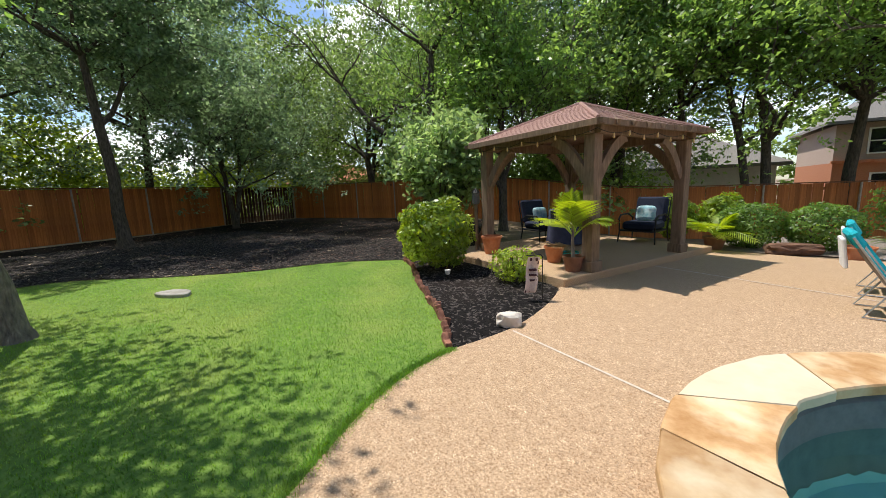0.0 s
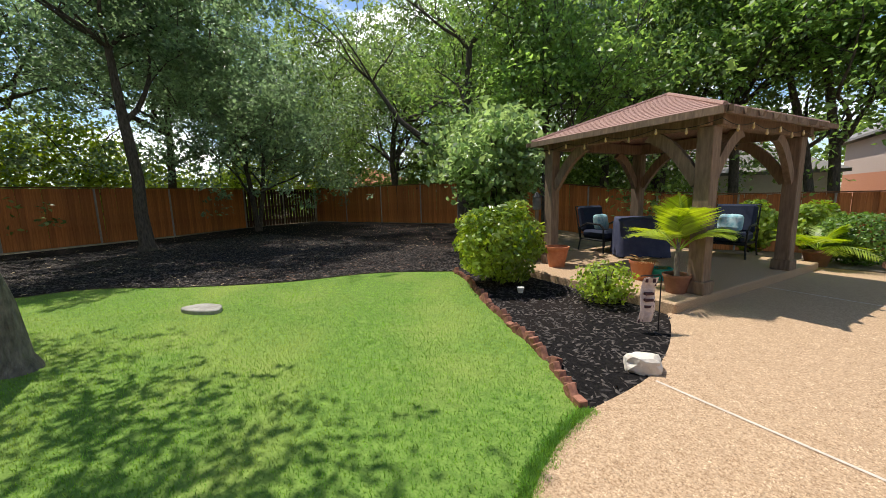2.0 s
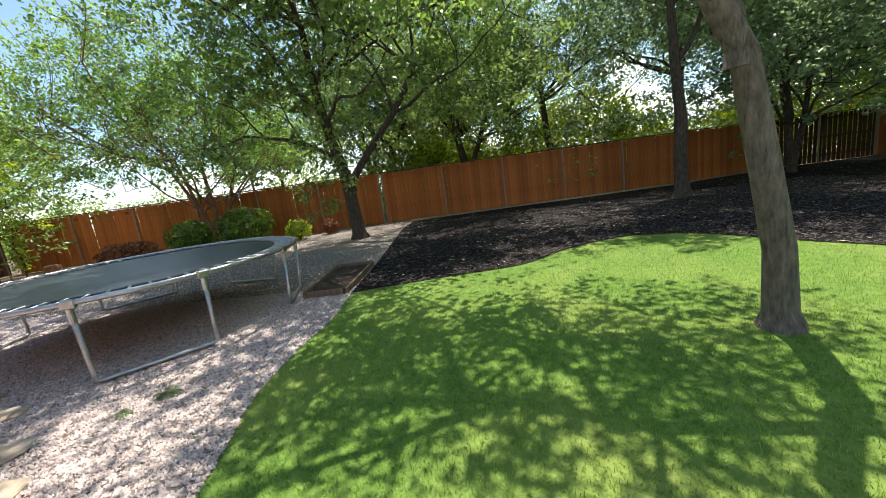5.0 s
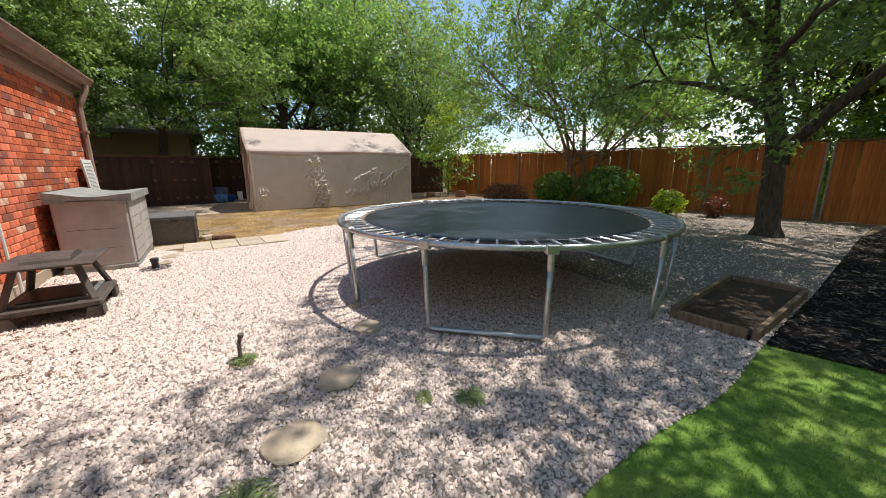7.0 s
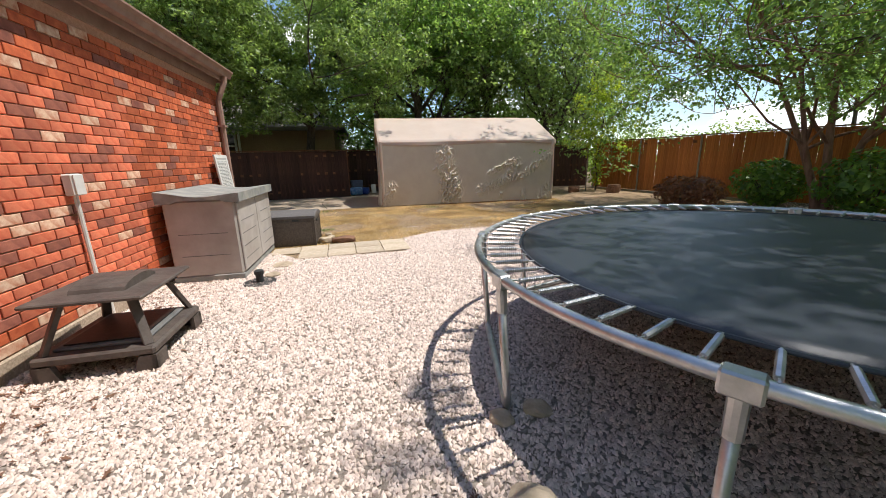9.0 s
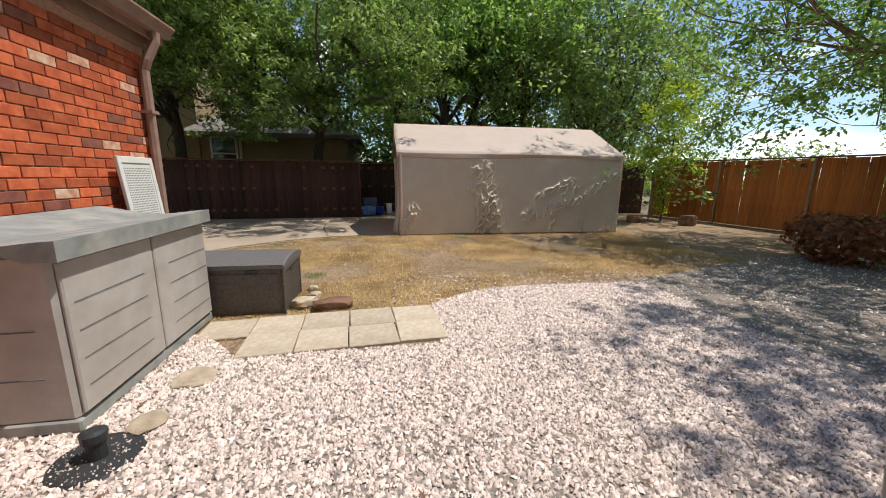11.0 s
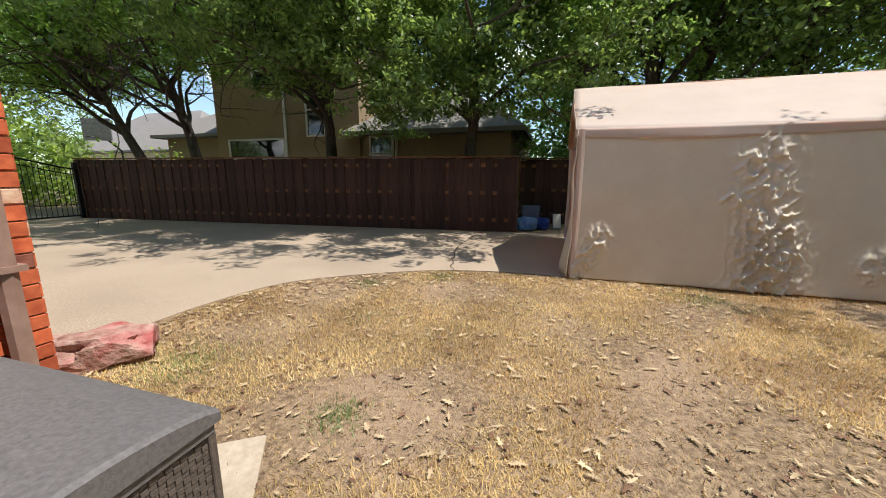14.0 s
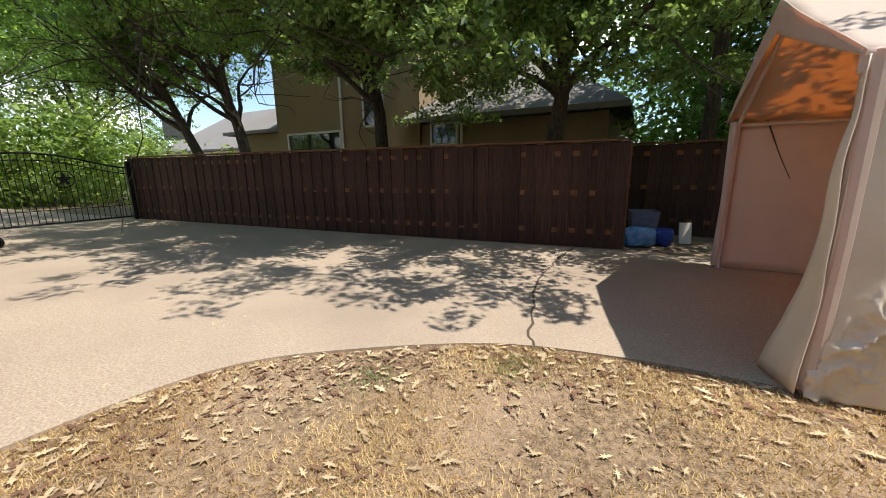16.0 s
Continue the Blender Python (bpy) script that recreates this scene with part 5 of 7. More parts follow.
def fronds(parent, count, length, mat, seed, base_z, up=0.9, leaflets=15, width=0.02, spread=1.0):
    """Arching palm fronds with leaflets; each frond is a part."""
    rng = np.random.default_rng(seed)
    for k in range(count):
        a = 2 * math.pi * (k + 0.5 * rng.random()) / count
        el = up * float(rng.uniform(0.55, 1.25))
        d = Vector((math.cos(a), math.sin(a), 0))
        L = length * float(rng.uniform(0.75, 1.1))
        g = Geo()
        spine = []
        for i in range(9):
            t = i / 8
            spine.append(Vector((0, 0, base_z)) + d * (L * t * math.cos(el) * spread) + Vector((0, 0, L * (t * math.sin(el) - 0.55 * t * t * (1.3 - el * 0.5)))))
        g.tube(spine, [0.008 * (1 - 0.8 * i / 8) for i in range(9)], n=4, cap=False)
        for i in range(leaflets):
            t = 0.25 + 0.75 * i / leaflets
            j = min(7, int(t * 8))
            p = spine[j].lerp(spine[j + 1], t * 8 - j)
            f = (spine[j + 1] - spine[j]).normalized()
            side = f.cross(Vector((0, 0, 1))).normalized()
            ll = L * 0.42 * math.sin(math.pi * (0.2 + 0.75 * t)) * float(rng.uniform(0.85, 1.1))
            for s in (-1, 1):
                tip = p + (side * s * 0.8 + f * 0.65 + Vector((0, 0, -0.18))) * ll
                mid = p.lerp(tip, 0.45) + Vector((0, 0, 0.03 * ll))
                w = f * width
                g.add([p - w * 0.4, p + w * 0.4, mid + w, tip, mid - w], [(0, 1, 2, 4), (4, 2, 3)])
        part("frond", g, mat, parent)


pot("large empty terracotta pot on the slab", 0.28, -7.3, GH, 0.12, 0.185, 0.33, M_TERRA, "pots on the gazebo slab")
pot("terracotta pot with dried plant", -0.98, -6.95, GH, 0.10, 0.155, 0.26, M_TERRA, "pots on the gazebo slab")
pot("teal glazed bowl pot", -1.2, -7.05, GH, 0.08, 0.13, 0.16, M_TEAL, "pots on the gazebo slab")
pot("dark brown clay pot holding a palm", -1.40, -6.42, GH, 0.10, 0.145, 0.22, M_DARKPOT, "pots on the gazebo slab")
dry = thing("dried_plant", "dried brown plant in a pot", "plant", -0.98, -6.95, GH + 0.22)
fronds(dry, 12, 0.28, M_PALM_DRY, 4, 0.0, 0.9, 6, 0.008)
palm = thing("potted_palm", "bright yellow-green potted palm", "palm", -1.40, -6.42, GH + 0.18)
part("stem", Geo().tube([(0, 0, 0), (0.01, 0.02, 0.25), (0.0, 0.03, 0.45)], [0.03, 0.022, 0.015], n=8), M_BARK_GREY, palm)
fronds(palm, 14, 0.92, M_PALM, 7, 0.30, 1.3, 24, 0.011, 0.85)
tealplant = thing("small_succulent", "small green plant in the teal pot", "plant", -1.2, -7.05, GH + 0.13)
fronds(tealplant, 9, 0.16, M_WEED, 8, 0.0, 0.8, 5, 0.008)


def armchair(x, y, rz, label):
    c = thing("patio_armchair", label, "armchair", x, y, GH, rz, "chairs in the gazebo")
    part("seat_cushion", Geo().box(-0.30, -0.30, 0.26, 0.30, 0.30, 0.42, b=0.04), M_NAVY, c)
    part("back_cushion", Geo().box(-0.30, -0.08, 0, 0.30, 0.08, 0.52, m=pose(0, 0.30, 0.38, -14, 0, 0), b=0.045), M_NAVY, c)
    for s in (-1, 1):
        part("arm", Geo().tube([(s * 0.35, 0.34, 0.45), (s * 0.36, 0.1, 0.56), (s * 0.36, -0.22, 0.55), (s * 0.35, -0.33, 0.46)], 0.018, n=8), M_IRON, c)
        for yy in (-0.3, 0.3):
            part("leg", Geo().tube([(s * 0.35, yy, 0.48), (s * 0.34, yy, 0.2), (s * 0.36, yy * 1.1, 0.0)], 0.015, n=8), M_IRON, c)
    part("seat_frame", Geo().box(-0.34, -0.32, 0.225, 0.34, 0.32, 0.255, b=0.006), M_IRON, c)
    part("back_frame", Geo().tube([(-0.32, 0.33, 0.25), (-0.32, 0.48, 0.88), (0.32, 0.48, 0.88), (0.32, 0.33, 0.25)], 0.014, n=8), M_IRON, c)
    p = thing("throw_pillow", "blue and white patterned throw pillow on the chair", "pillow", 0, 0, 0, 0)
    bm = bmesh.new()
    bmesh.ops.create_icosphere(bm, subdivisions=3, radius=1)
    for v in bm.verts:
        q = v.co
        sx, sz = math.copysign(abs(q.x) ** 0.45, q.x), math.copysign(abs(q.z) ** 0.45, q.z)
        v.co = (sx * 0.19, q.y * 0.075 * (1 - 0.5 * max(abs(sx), abs(sz)) ** 4), sz * 0.16)
    me = bpy.data.meshes.new("pillow_body")
    bm.to_mesh(me)
    bm.free()
    me.materials.append(M_PILLOW)
    ob = new("pillow_body", me)
    ob.parent = p
    p.matrix_basis = pose(x, y, GH, 0, 0, rz) @ pose(0, 0.10, 0.57, -14, 0, 0)
    return c


armchair(-0.02, -9.35, -122, "dark iron patio armchair with navy cushions")
armchair(-2.0, -9.65, 162, "dark iron patio armchair with navy cushions and pillow")
table = thing("covered_table", "square patio table under a navy fitted cover", "table", -0.68, -9.0, GH, 20)
g = Geo()
prof = [(0.0, 0.70), (0.36, 0.70), (0.39, 0.685), (0.40, 0.60), (0.42, 0.25), (0.44, 0.03)]
for r, z in prof:
    for k in range(40):
        a = 2 * math.pi * k / 40
        sq = 1 / max(abs(math.cos(a)), abs(math.sin(a))) ** 0.8
        rr = r * sq * (1 + (0.05 * math.sin(9 * a) * (0.7 - z)))
        g.v.append((rr * math.cos(a), rr * math.sin(a), z))
g.f = [(l * 40 + k, l * 40 + (k + 1) % 40, (l + 1) * 40 + (k + 1) % 40, (l + 1) * 40 + k) for l in range(len(prof) - 1) for k in range(40)]
part("cover", g, M_NAVYCLOTH, table, smooth=True)
for sx in (-1, 1):
    for sy in (-1, 1):
        part("leg", Geo().tube([(sx * 0.3, sy * 0.3, 0), (sx * 0.3, sy * 0.3, 0.66)], 0.02, n=8), M_IRON, table)
lantern = thing("post_lantern", "weathered lantern on a wooden post", "lantern", 0.72, -7.55, 0)
part("lantern_post", Geo().tube([(0, 0, -0.1), (0, 0, 1.02)], 0.035, n=8), M_TIMBER, lantern)
part("lantern_body", Geo().lathe([(0.06, 1.02), (0.075, 1.05), (0.075, 1.22), (0.06, 1.24)], 8), M_TWINE, lantern)
part("lantern_roof", Geo().lathe([(0.10, 1.235), (0.03, 1.31), (0.0, 1.33)], 8), M_IRON, lantern)
chim = thing("clay_chiminea", "dark reddish clay chiminea on the slab", "chiminea", 0.62, -7.75, GH)
part("chiminea_body", Geo().lathe([(0.0, 0.0), (0.12, 0.02), (0.18, 0.14), (0.17, 0.26), (0.09, 0.38), (0.07, 0.52), (0.09, 0.55), (0.06, 0.55), (0.05, 0.4)], 20), M_DARKPOT, chim, smooth=True)
# string lights under the eaves
strings = thing("string_lights", "string of small bulbs hung under the eaves", "string lights", -1.08, -8.05, 0.0, -26)
strings.scale = (0.94, 0.94, 0.945)
GE2 = 1.44
for (x0, y0), (x1, y1) in (((-GE2, GE2), (GE2, GE2)), ((-GE2, -GE2), (-GE2, GE2)), ((GE2, -GE2), (-GE2, -GE2))):
    pts = []
    for i in range(25):
        t = i / 24
        sag = 0.05 * abs(math.sin(t * math.pi * 4))
        pts.append((x0 + (x1 - x0) * t, y0 + (y1 - y0) * t, 2.13 - sag))
    wire = part("wire", Geo().tube(pts, 0.005, n=4), M_IRON, strings)
    for i in range(3, 24, 3):
        x, y, z = pts[i]
        part("bulb", Geo().lathe([(0.009, 0.0), (0.010, -0.025), (0.016, -0.042), (0.017, -0.058), (0.0, -0.076)], 8, m=Matrix.Translation((x, y, z))), M_BULB, wire)


# ---- south side of the patio ----
for x, y, rx, ry, rz, n, s in ((-3.75, -10.25, 0.58, 0.5, 0.45, 3800, 12), (-4.72, -10.2, 0.55, 0.5, 0.44, 3600, 13)):
    shrub("clipped rounded green hedge bush", x, y, rx, ry, rz, M_LEAF_HEDGE, n, 0.034, s, name="hedge_bush", hollow=0.6)
shrub("yellow-green leafy shrub beside the gazebo", -2.45, -11.3, 0.5, 0.5, 0.55, M_LEAF_LIME, 2200, 0.06, 14, hollow=0.4)
shrub("yellow-green shrub with pink blossoms", -3.45, -11.7, 0.5, 0.45, 0.52, M_LEAF_LIME, 2200, 0.06, 15, hollow=0.4)
shrub("dark green shrub against the fence", -6.6, -12.6, 0.7, 0.5, 0.6, M_LEAF_HEDGE, 1600, 0.05, 16, hollow=0.4)
for x, y, s in ((-6.55, -9.95, 31), (-7.2, -10.0, 32), (-3.2, -9.85, 33)):
    pot("low dark clay pot holding a palm", x, y, 0.0, 0.13, 0.19, 0.24, M_DARKPOT, "potted palms by the hedge")
    p = thing("potted_palm", "bright green potted fan palm", "palm", x, y, 0.2, 0, "potted palms by the hedge")
    fronds(p, 14, 0.85, M_PALM, s, 0.05, 1.0, 16, 0.016)
pot("squat reddish clay pot by the hedge", -5.0, -9.45, 0.0, 0.15, 0.19, 0.2, M_TERRA)
yucca = thing("yucca", "spiky grey-green yucca by the fence", "plant", -5.9, -10.5, 0)
fronds(yucca, 22, 0.7, M_WEED, 40, 0.05, 1.0, 3, 0.02)
sheet("gravel_strip", [(-3.0, -9.75), (-9.5, -9.3), (-9.5, -12.4), (-3.4, -12.0)], -0.004, M_GRAVELBED, "pale gravel strip behind the hedge", "gravel")
rock("boulder", "flat brown rock between the hedge bushes", -4.3, -9.75, 0.38, 0.16, 0.10, M_ROCK_BROWN, 8, 10)


def beach_chair(x, y, rz):
    c = thing("beach_chair", "folding turquoise and grey beach chair with towel", "chair", x, y, 0.012, rz, "beach chairs on the patio")
    for s in (-1, 1):
        part("side_frame", Geo().tube([(s * 0.28, -0.52, 0.10), (s * 0.28, 0.0, 0.20), (s * 0.28, 0.22, 0.30), (s * 0.27, 0.60, 0.92)], 0.012, n=8), M_GALV, c)
        part("foot_bar", Geo().tube([(s * 0.29, 0.24, 0.36), (s * 0.30, 0.45, 0.012), (s * 0.30, 0.05, 0.012), (s * 0.29, -0.20, 0.30)], 0.012, n=8), M_GALV, c)
        part("armrest", Geo().box(s * 0.32 - 0.03, -0.28, 0.41, s * 0.32 + 0.03, 0.24, 0.435, b=0.01), M_GREYMESH, c)
    def panel(name, p0, p1, mat, sag, label=""):
        g = Geo()
        p0, p1 = Vector(p0), Vector(p1)
        for i in range(9):
            for j in range(7):
                q = p0.lerp(p1, i / 8)
                g.v.append((-0.265 + 0.53 * j / 6, q.y, q.z - sag * math.sin(math.pi * i / 8) - sag * 0.5 * math.sin(math.pi * j / 6)))
        g.f = [(i * 7 + j, i * 7 + j + 1, i * 7 + j + 8, i * 7 + j + 7) for i in range(8) for j in range(6)]
        ob = part(name, g, mat, c, label, smooth=True)
        ob.modifiers.new("thick", "SOLIDIFY").thickness = 0.008
        return ob
    panel("seat", (0, -0.52, 0.12), (0, 0.2, 0.29), M_TURQ, 0.05)
    back = panel("backrest", (0, 0.2, 0.29), (0, 0.6, 0.92), M_GREYMESH, 0.03)
    for s in (-1, 1):
        part("edge_stripe", Geo().tube([(s * 0.25, 0.2, 0.295), (s * 0.25, 0.6, 0.925)], 0.018, n=6), M_TURQ, back)
    part("headrest", Geo().box(-0.25, -0.045, -0.10, 0.25, 0.045, 0.12, m=pose(0, 0.56, 0.88, -30, 0, 0), b=0.03), M_TURQ, back)
    t = part("towel", Geo().box(-0.2, -0.02, -0.3, 0.14, 0.02, 0.06, m=pose(0, 0.66, 0.84, -8, 0, 0), b=0.012), M_WHITE, c, "white towel over the back")
    return c


for x, y, rz in ((-4.72, -7.05, -104), (-4.48, -6.15, -98)):
    beach_chair(x, y, rz).scale = (0.8, 0.8, 0.8)

# trees around the patio
tree("slim grey-barked tree beside the gravel strip", -6.5, -11.3,
     [[(0, 0, -0.2, 0.10), (0.05, 0.05, 1.2, 0.085), (0.25, 0.0, 2.4, 0.08), (0.75, -0.1, 3.6, 0.065), (1.0, -0.1, 5.0, 0.05)], [(0.25, 0, 2.3, 0.06), (-0.2, 0.2, 3.4, 0.05), (-0.5, 0.2, 4.8, 0.04)]],
     7, 2.1, M_LEAF_GREEN, M_BARK_GREY, 9000, 0.085, 0.8, 41)
tree("twin-trunk oak behind the fence", -5.2, -18.6,
     [[(0, 0, -0.7, 0.16), (0.2, 0, 2.5, 0.14), (0.6, 0, 5, 0.1)], [(0.4, 0, -0.7, 0.14), (0.9, 0, 2.5, 0.12), (1.5, 0, 5, 0.09)]], 8, 2.8, M_LEAF_GREEN, M_BARK, 12000, 0.10, 1.0, 42)
tree("spreading oak with long low limbs over the bed", 5.1, -12.3,
     [[(0, 0, -0.1, 0.24), (0.05, 0, 1.2, 0.2), (0.0, 0.1, 2.2, 0.19), (-0.3, 0.2, 4.0, 0.13), (-0.4, 0.2, 5.8, 0.09)], [(0.0, 0.05, 1.9, 0.13), (0.9, 0.4, 2.9, 0.11), (2.0, 0.9, 3.9, 0.09), (2.8, 1.3, 5.2, 0.06)]],
     7, 2.6, M_LEAF_OAK, M_BARK, 10000, 0.085, 0.8, 43)
tree("tall oleander shrub with long pointed leaves", 2.2, -8.9,
     [[(0, 0, 0, 0.05), (0.2, 0, 0.7, 0.04), (0.6, 0.1, 1.3, 0.03)], [(0.1, 0.1, 0, 0.05), (-0.3, 0.2, 0.8, 0.04), (-0.7, 0.3, 1.3, 0.03)], [(0, -0.1, 0, 0.05), (0.2, -0.5, 0.9, 0.04), (0.3, -0.9, 1.8, 0.03)],
      [(-0.1, 0, 0, 0.05), (-0.2, 0.6, 0.6, 0.04), (-0.3, 1.0, 1.0, 0.03)]],
     6, 0.8, M_LEAF_LONG, M_BARK, 10000, 0.10, 0.45, 44, name="oleander", category="shrub", up=0.4)
tree("pyramidal bright green tree behind the gazebo", 2.2, -12.2,
     [[(0, 0, -0.2, 0.14), (0.0, 0.0, 1.8, 0.12), (0.05, 0.0, 3.6, 0.1), (0.1, 0, 5.6, 0.06)], [(0, 0, 1.2, 0.07), (0.4, 0.3, 2.0, 0.06), (0.9, 0.5, 2.6, 0.04)], [(0, 0, 1.4, 0.07), (-0.4, 0.3, 2.2, 0.06), (-0.9, 0.4, 2.9, 0.04)]],
     8, 1.7, M_LEAF_GREEN, M_BARK, 14000, 0.085, 0.7, 45, up=0.25)

# trees along the neighbour's fence, their limbs reaching over the driveway
for x, y, s, lean, clear in ((-0.6, 18.9, 61, 0.3, 2.5), (-4.6, 18.7, 62, 0.1, 3.7), (-9.3, 18.4, 63, -0.2, 5.0), (-11.6, 18.6, 64, -1.0, 3.9)):
    tree("leafy shade tree leaning over the dark fence", x, y,
         [[(0, 0, 0, 0.2), (lean * 0.4, -0.05, 1.4, 0.17), (lean, -0.2, 2.6, 0.14), (lean * 1.3, -0.6, 4.0, 0.1)]],
         6, 2.2 if x > -2 or x < -6 else 1.5, M_LEAF_OAK if x > -8 else M_LEAF_GREEN, M_BARK, 62000 if x > -8 else 44000, 0.07, 0.85, s, up=0.16, clear=clear,
         extra=[((lean, -0.2, 2.7), (-0.5, -1.0, 0.75), 3.2, 0.07), ((lean, -0.3, 3.0), (0.6, -1.0, 0.9), 3.2 if x < -2 else 1.6, 0.07), ((lean * 1.1, -0.4, 3.4), (0.1, -1.0, 0.6) if x < -2 else (-1.0, -0.6, 0.8), 3.6 if x < -2 else 2.6, 0.07), ((lean * 1.3, -0.6, 4.0), (0.6, -1.0, 0.25), 3.1 if x > -6 else 1.5, 0.07)] + [((lean * 1.2, -0.5, 3.6), (q, -1.0, 0.55), 3.4, 0.06) for q in ((-0.7, 0.9, 0.3) if x < -2 else (-1.2, -0.8))])

tree("slender twin-stemmed tree at the driveway's edge", -9.9, 11.7,
     [[(0, 0, 0, 0.09), (0.05, -0.1, 1.2, 0.08), (0.1, -0.4, 2.6, 0.06), (0.1, -0.6, 4.0, 0.05)], [(0, 0.05, 0.2, 0.07), (0, 0.4, 1.6, 0.06), (0.1, 0.5, 3.2, 0.05)]],
     5, 1.9, M_LEAF_GREEN, M_BARK_GREY, 8000, 0.08, 0.7, 66, up=0.25)

# ---- gravel yard things ----
bed = thing("raised_bed", "weathered timber bed frame filled with dark soil", "garden bed", 0, 0, 0)
cs = [Vector((4.68, 2.17)), Vector((6.33, 2.32)), Vector((6.27, 2.96)), Vector((4.62, 2.76))]
for i in range(4):
    a, b = cs[i], cs[(i + 1) % 4]
    t = math.degrees(math.atan2(b.y - a.y, b.x - a.x))
    part("board", Geo().box(0.0, -0.022, -0.05, (b - a).length - 0.045, 0.022, 0.085, m=pose(a.x, a.y, 0, 0, 0, t), b=0.006), M_TIMBER, bed)
g = Geo()
g.v = [(c.x, c.y, 0.03) for c in cs]
g.f = [(0, 1, 2, 3)]
part("soil", g, M_SOIL, bed)
shrub("broad-leaved green hydrangea bush at the fence", 11.3, 10.2, 0.75, 0.75, 0.58, M_LEAF_HEDGE, 1500, 0.075, 51, hollow=0.45)
shrub("broad-leaved green hydrangea bush at the fence", 11.4, 8.3, 0.95, 0.85, 0.68, M_LEAF_HEDGE, 1900, 0.075, 52, hollow=0.45)
shrub("small round green bush beside the oak", 11.5, 6.5, 0.42, 0.42, 0.36, M_LEAF_LIME, 900, 0.05, 53, hollow=0.45)
shrub("small leafy shrub at the fence foot", 12.2, 5.7, 0.3, 0.3, 0.28, M_LEAF_RED, 500, 0.05, 54, hollow=0.3)
shrub("low red and green shrub by the gravel", 9.0, 10.2, 0.75, 0.8, 0.42, M_LEAF_RED, 2200, 0.05, 55, hollow=0.35)
for i, (x, y, r) in enumerate(((1.48, 2.88, 0.15), (1.82, 3.31, 0.14), (2.24, 3.95, 0.13), (2.30, 4.47, 0.07), (2.51, 4.5, 0.08), (1.15, 2.35, 0.2), (0.55, 7.9, 0.13), (0.52, 7.45, 0.1))):
    rock("stepping_stone", "flat round tan stepping stone in the gravel", x, y, r, r * 0.9, 0.02, M_ROCK_TAN, 60 + i, i * 40, "stone", 0.25, 3, 0.3, False)["group"] = "stepping stones"
pipe = thing("pipe_stub", "short bent grey pipe stub among weeds", "pipe", 1.30, 3.92, 0)
part("stub", Geo().tube([(0, 0, -0.05), (0, 0.0, 0.12), (0.015, -0.015, 0.18)], 0.014, n=8), M_BARK_GREY, pipe)
part("stub_cap", Geo().tube([(0.014, -0.014, 0.175), (0.02, -0.02, 0.2)], 0.019, n=8), M_BARK_GREY, pipe)
for i, (x, y, r, n) in enumerate(((1.32, 3.88, 0.15, 90), (0.95, 2.3, 0.22, 200), (1.25, 2.6, 0.18, 120), (0.75, 2.6, 0.16, 100), (2.42, 2.72, 0.12, 60), (2.2, 2.85, 0.08, 40))):
    wroot = thing("weed_tuft", "low tuft of green weeds", "weed", x, y, 0, 0, "weeds")
    fronds(wroot, 16, r, M_WEED, 70 + i, 0.0, 0.7, 4, 0.006)
clean = thing("cleanout_cap", "black plastic cleanout riser with cap", "pipe", 0.44, 7.22, 0)
part("riser", Geo().tube([(0, 0, -0.05), (0, 0, 0.12)], 0.04, n=14), M_BIN_DARK, clean)
part("riser_cap", Geo().lathe([(0.05, 0.10), (0.052, 0.14), (0.03, 0.15), (0.0, 0.15)], 14), M_BIN_DARK, clean)
part("base_plate", Geo().lathe([(0.0, 0.012), (0.17, 0.012), (0.18, 0.0)], 20), M_BIN_DARK, clean)

# outdoor fire pit with a chimney table
pit = thing("fire_pit", "square dark metal fire pit with raised roof", "fire pit", -0.08, 5.80, 0, 2)
g = Geo()
part("base", Geo().box(-0.34, -0.37, 0.11, 0.34, 0.37, 0.17, b=0.015), M_FIREPIT, pit)
part("ash_tray", Geo().box(-0.26, -0.29, 0.17, 0.26, 0.29, 0.19, b=0.006), M_TWINE, pit)
for sx in (-1, 1):
    for sy in (-1, 1):
        g = Geo()
        g.add([(sx * 0.34, sy * 0.37, 0), (sx * 0.20, sy * 0.37, 0), (sx * 0.24, sy * 0.37, 0.11), (sx * 0.34, sy * 0.37, 0.11), (sx * 0.34, sy * 0.33, 0), (sx * 0.20, sy * 0.33, 0), (sx * 0.24, sy * 0.33, 0.11), (sx * 0.34, sy * 0.33, 0.11)],
              [(0, 1, 2, 3), (7, 6, 5, 4), (0, 4, 5, 1), (1, 5, 6, 2), (0, 3, 7, 4)])
        g.box(sx * 0.34 - (0.03 if sx > 0 else 0), sy * 0.23 if sy > 0 else -0.37, 0, sx * 0.34 + (0.03 if sx < 0 else 0), sy * 0.37 if sy > 0 else -0.23, 0.11)
        part("foot", g, M_FIREPIT, pit)
        m = Vector((sx * 0.19 - sx * 0.29, sy * 0.21 - sy * 0.32, 0.33))
        part("upright", Geo().box(-0.028, -0.016, 0, 0.028, 0.016, m.length, m=Matrix.Translation((sx * 0.29, sy * 0.32, 0.165)) @ m.to_track_quat("Z", "Y").to_matrix().to_4x4(), b=0.004), M_FIREPIT, pit)
part("top", Geo().box(-0.33, -0.36, 0.49, 0.33, 0.36, 0.515, b=0.008), M_FIREPIT, pit)
g = Geo()
for i in range(9):
    a = math.pi * i / 8
    g.v += [(-0.16, 0.20 * math.cos(a), 0.515 + 0.06 * math.sin(a)), (0.16, 0.20 * math.cos(a), 0.515 + 0.06 * math.sin(a))]
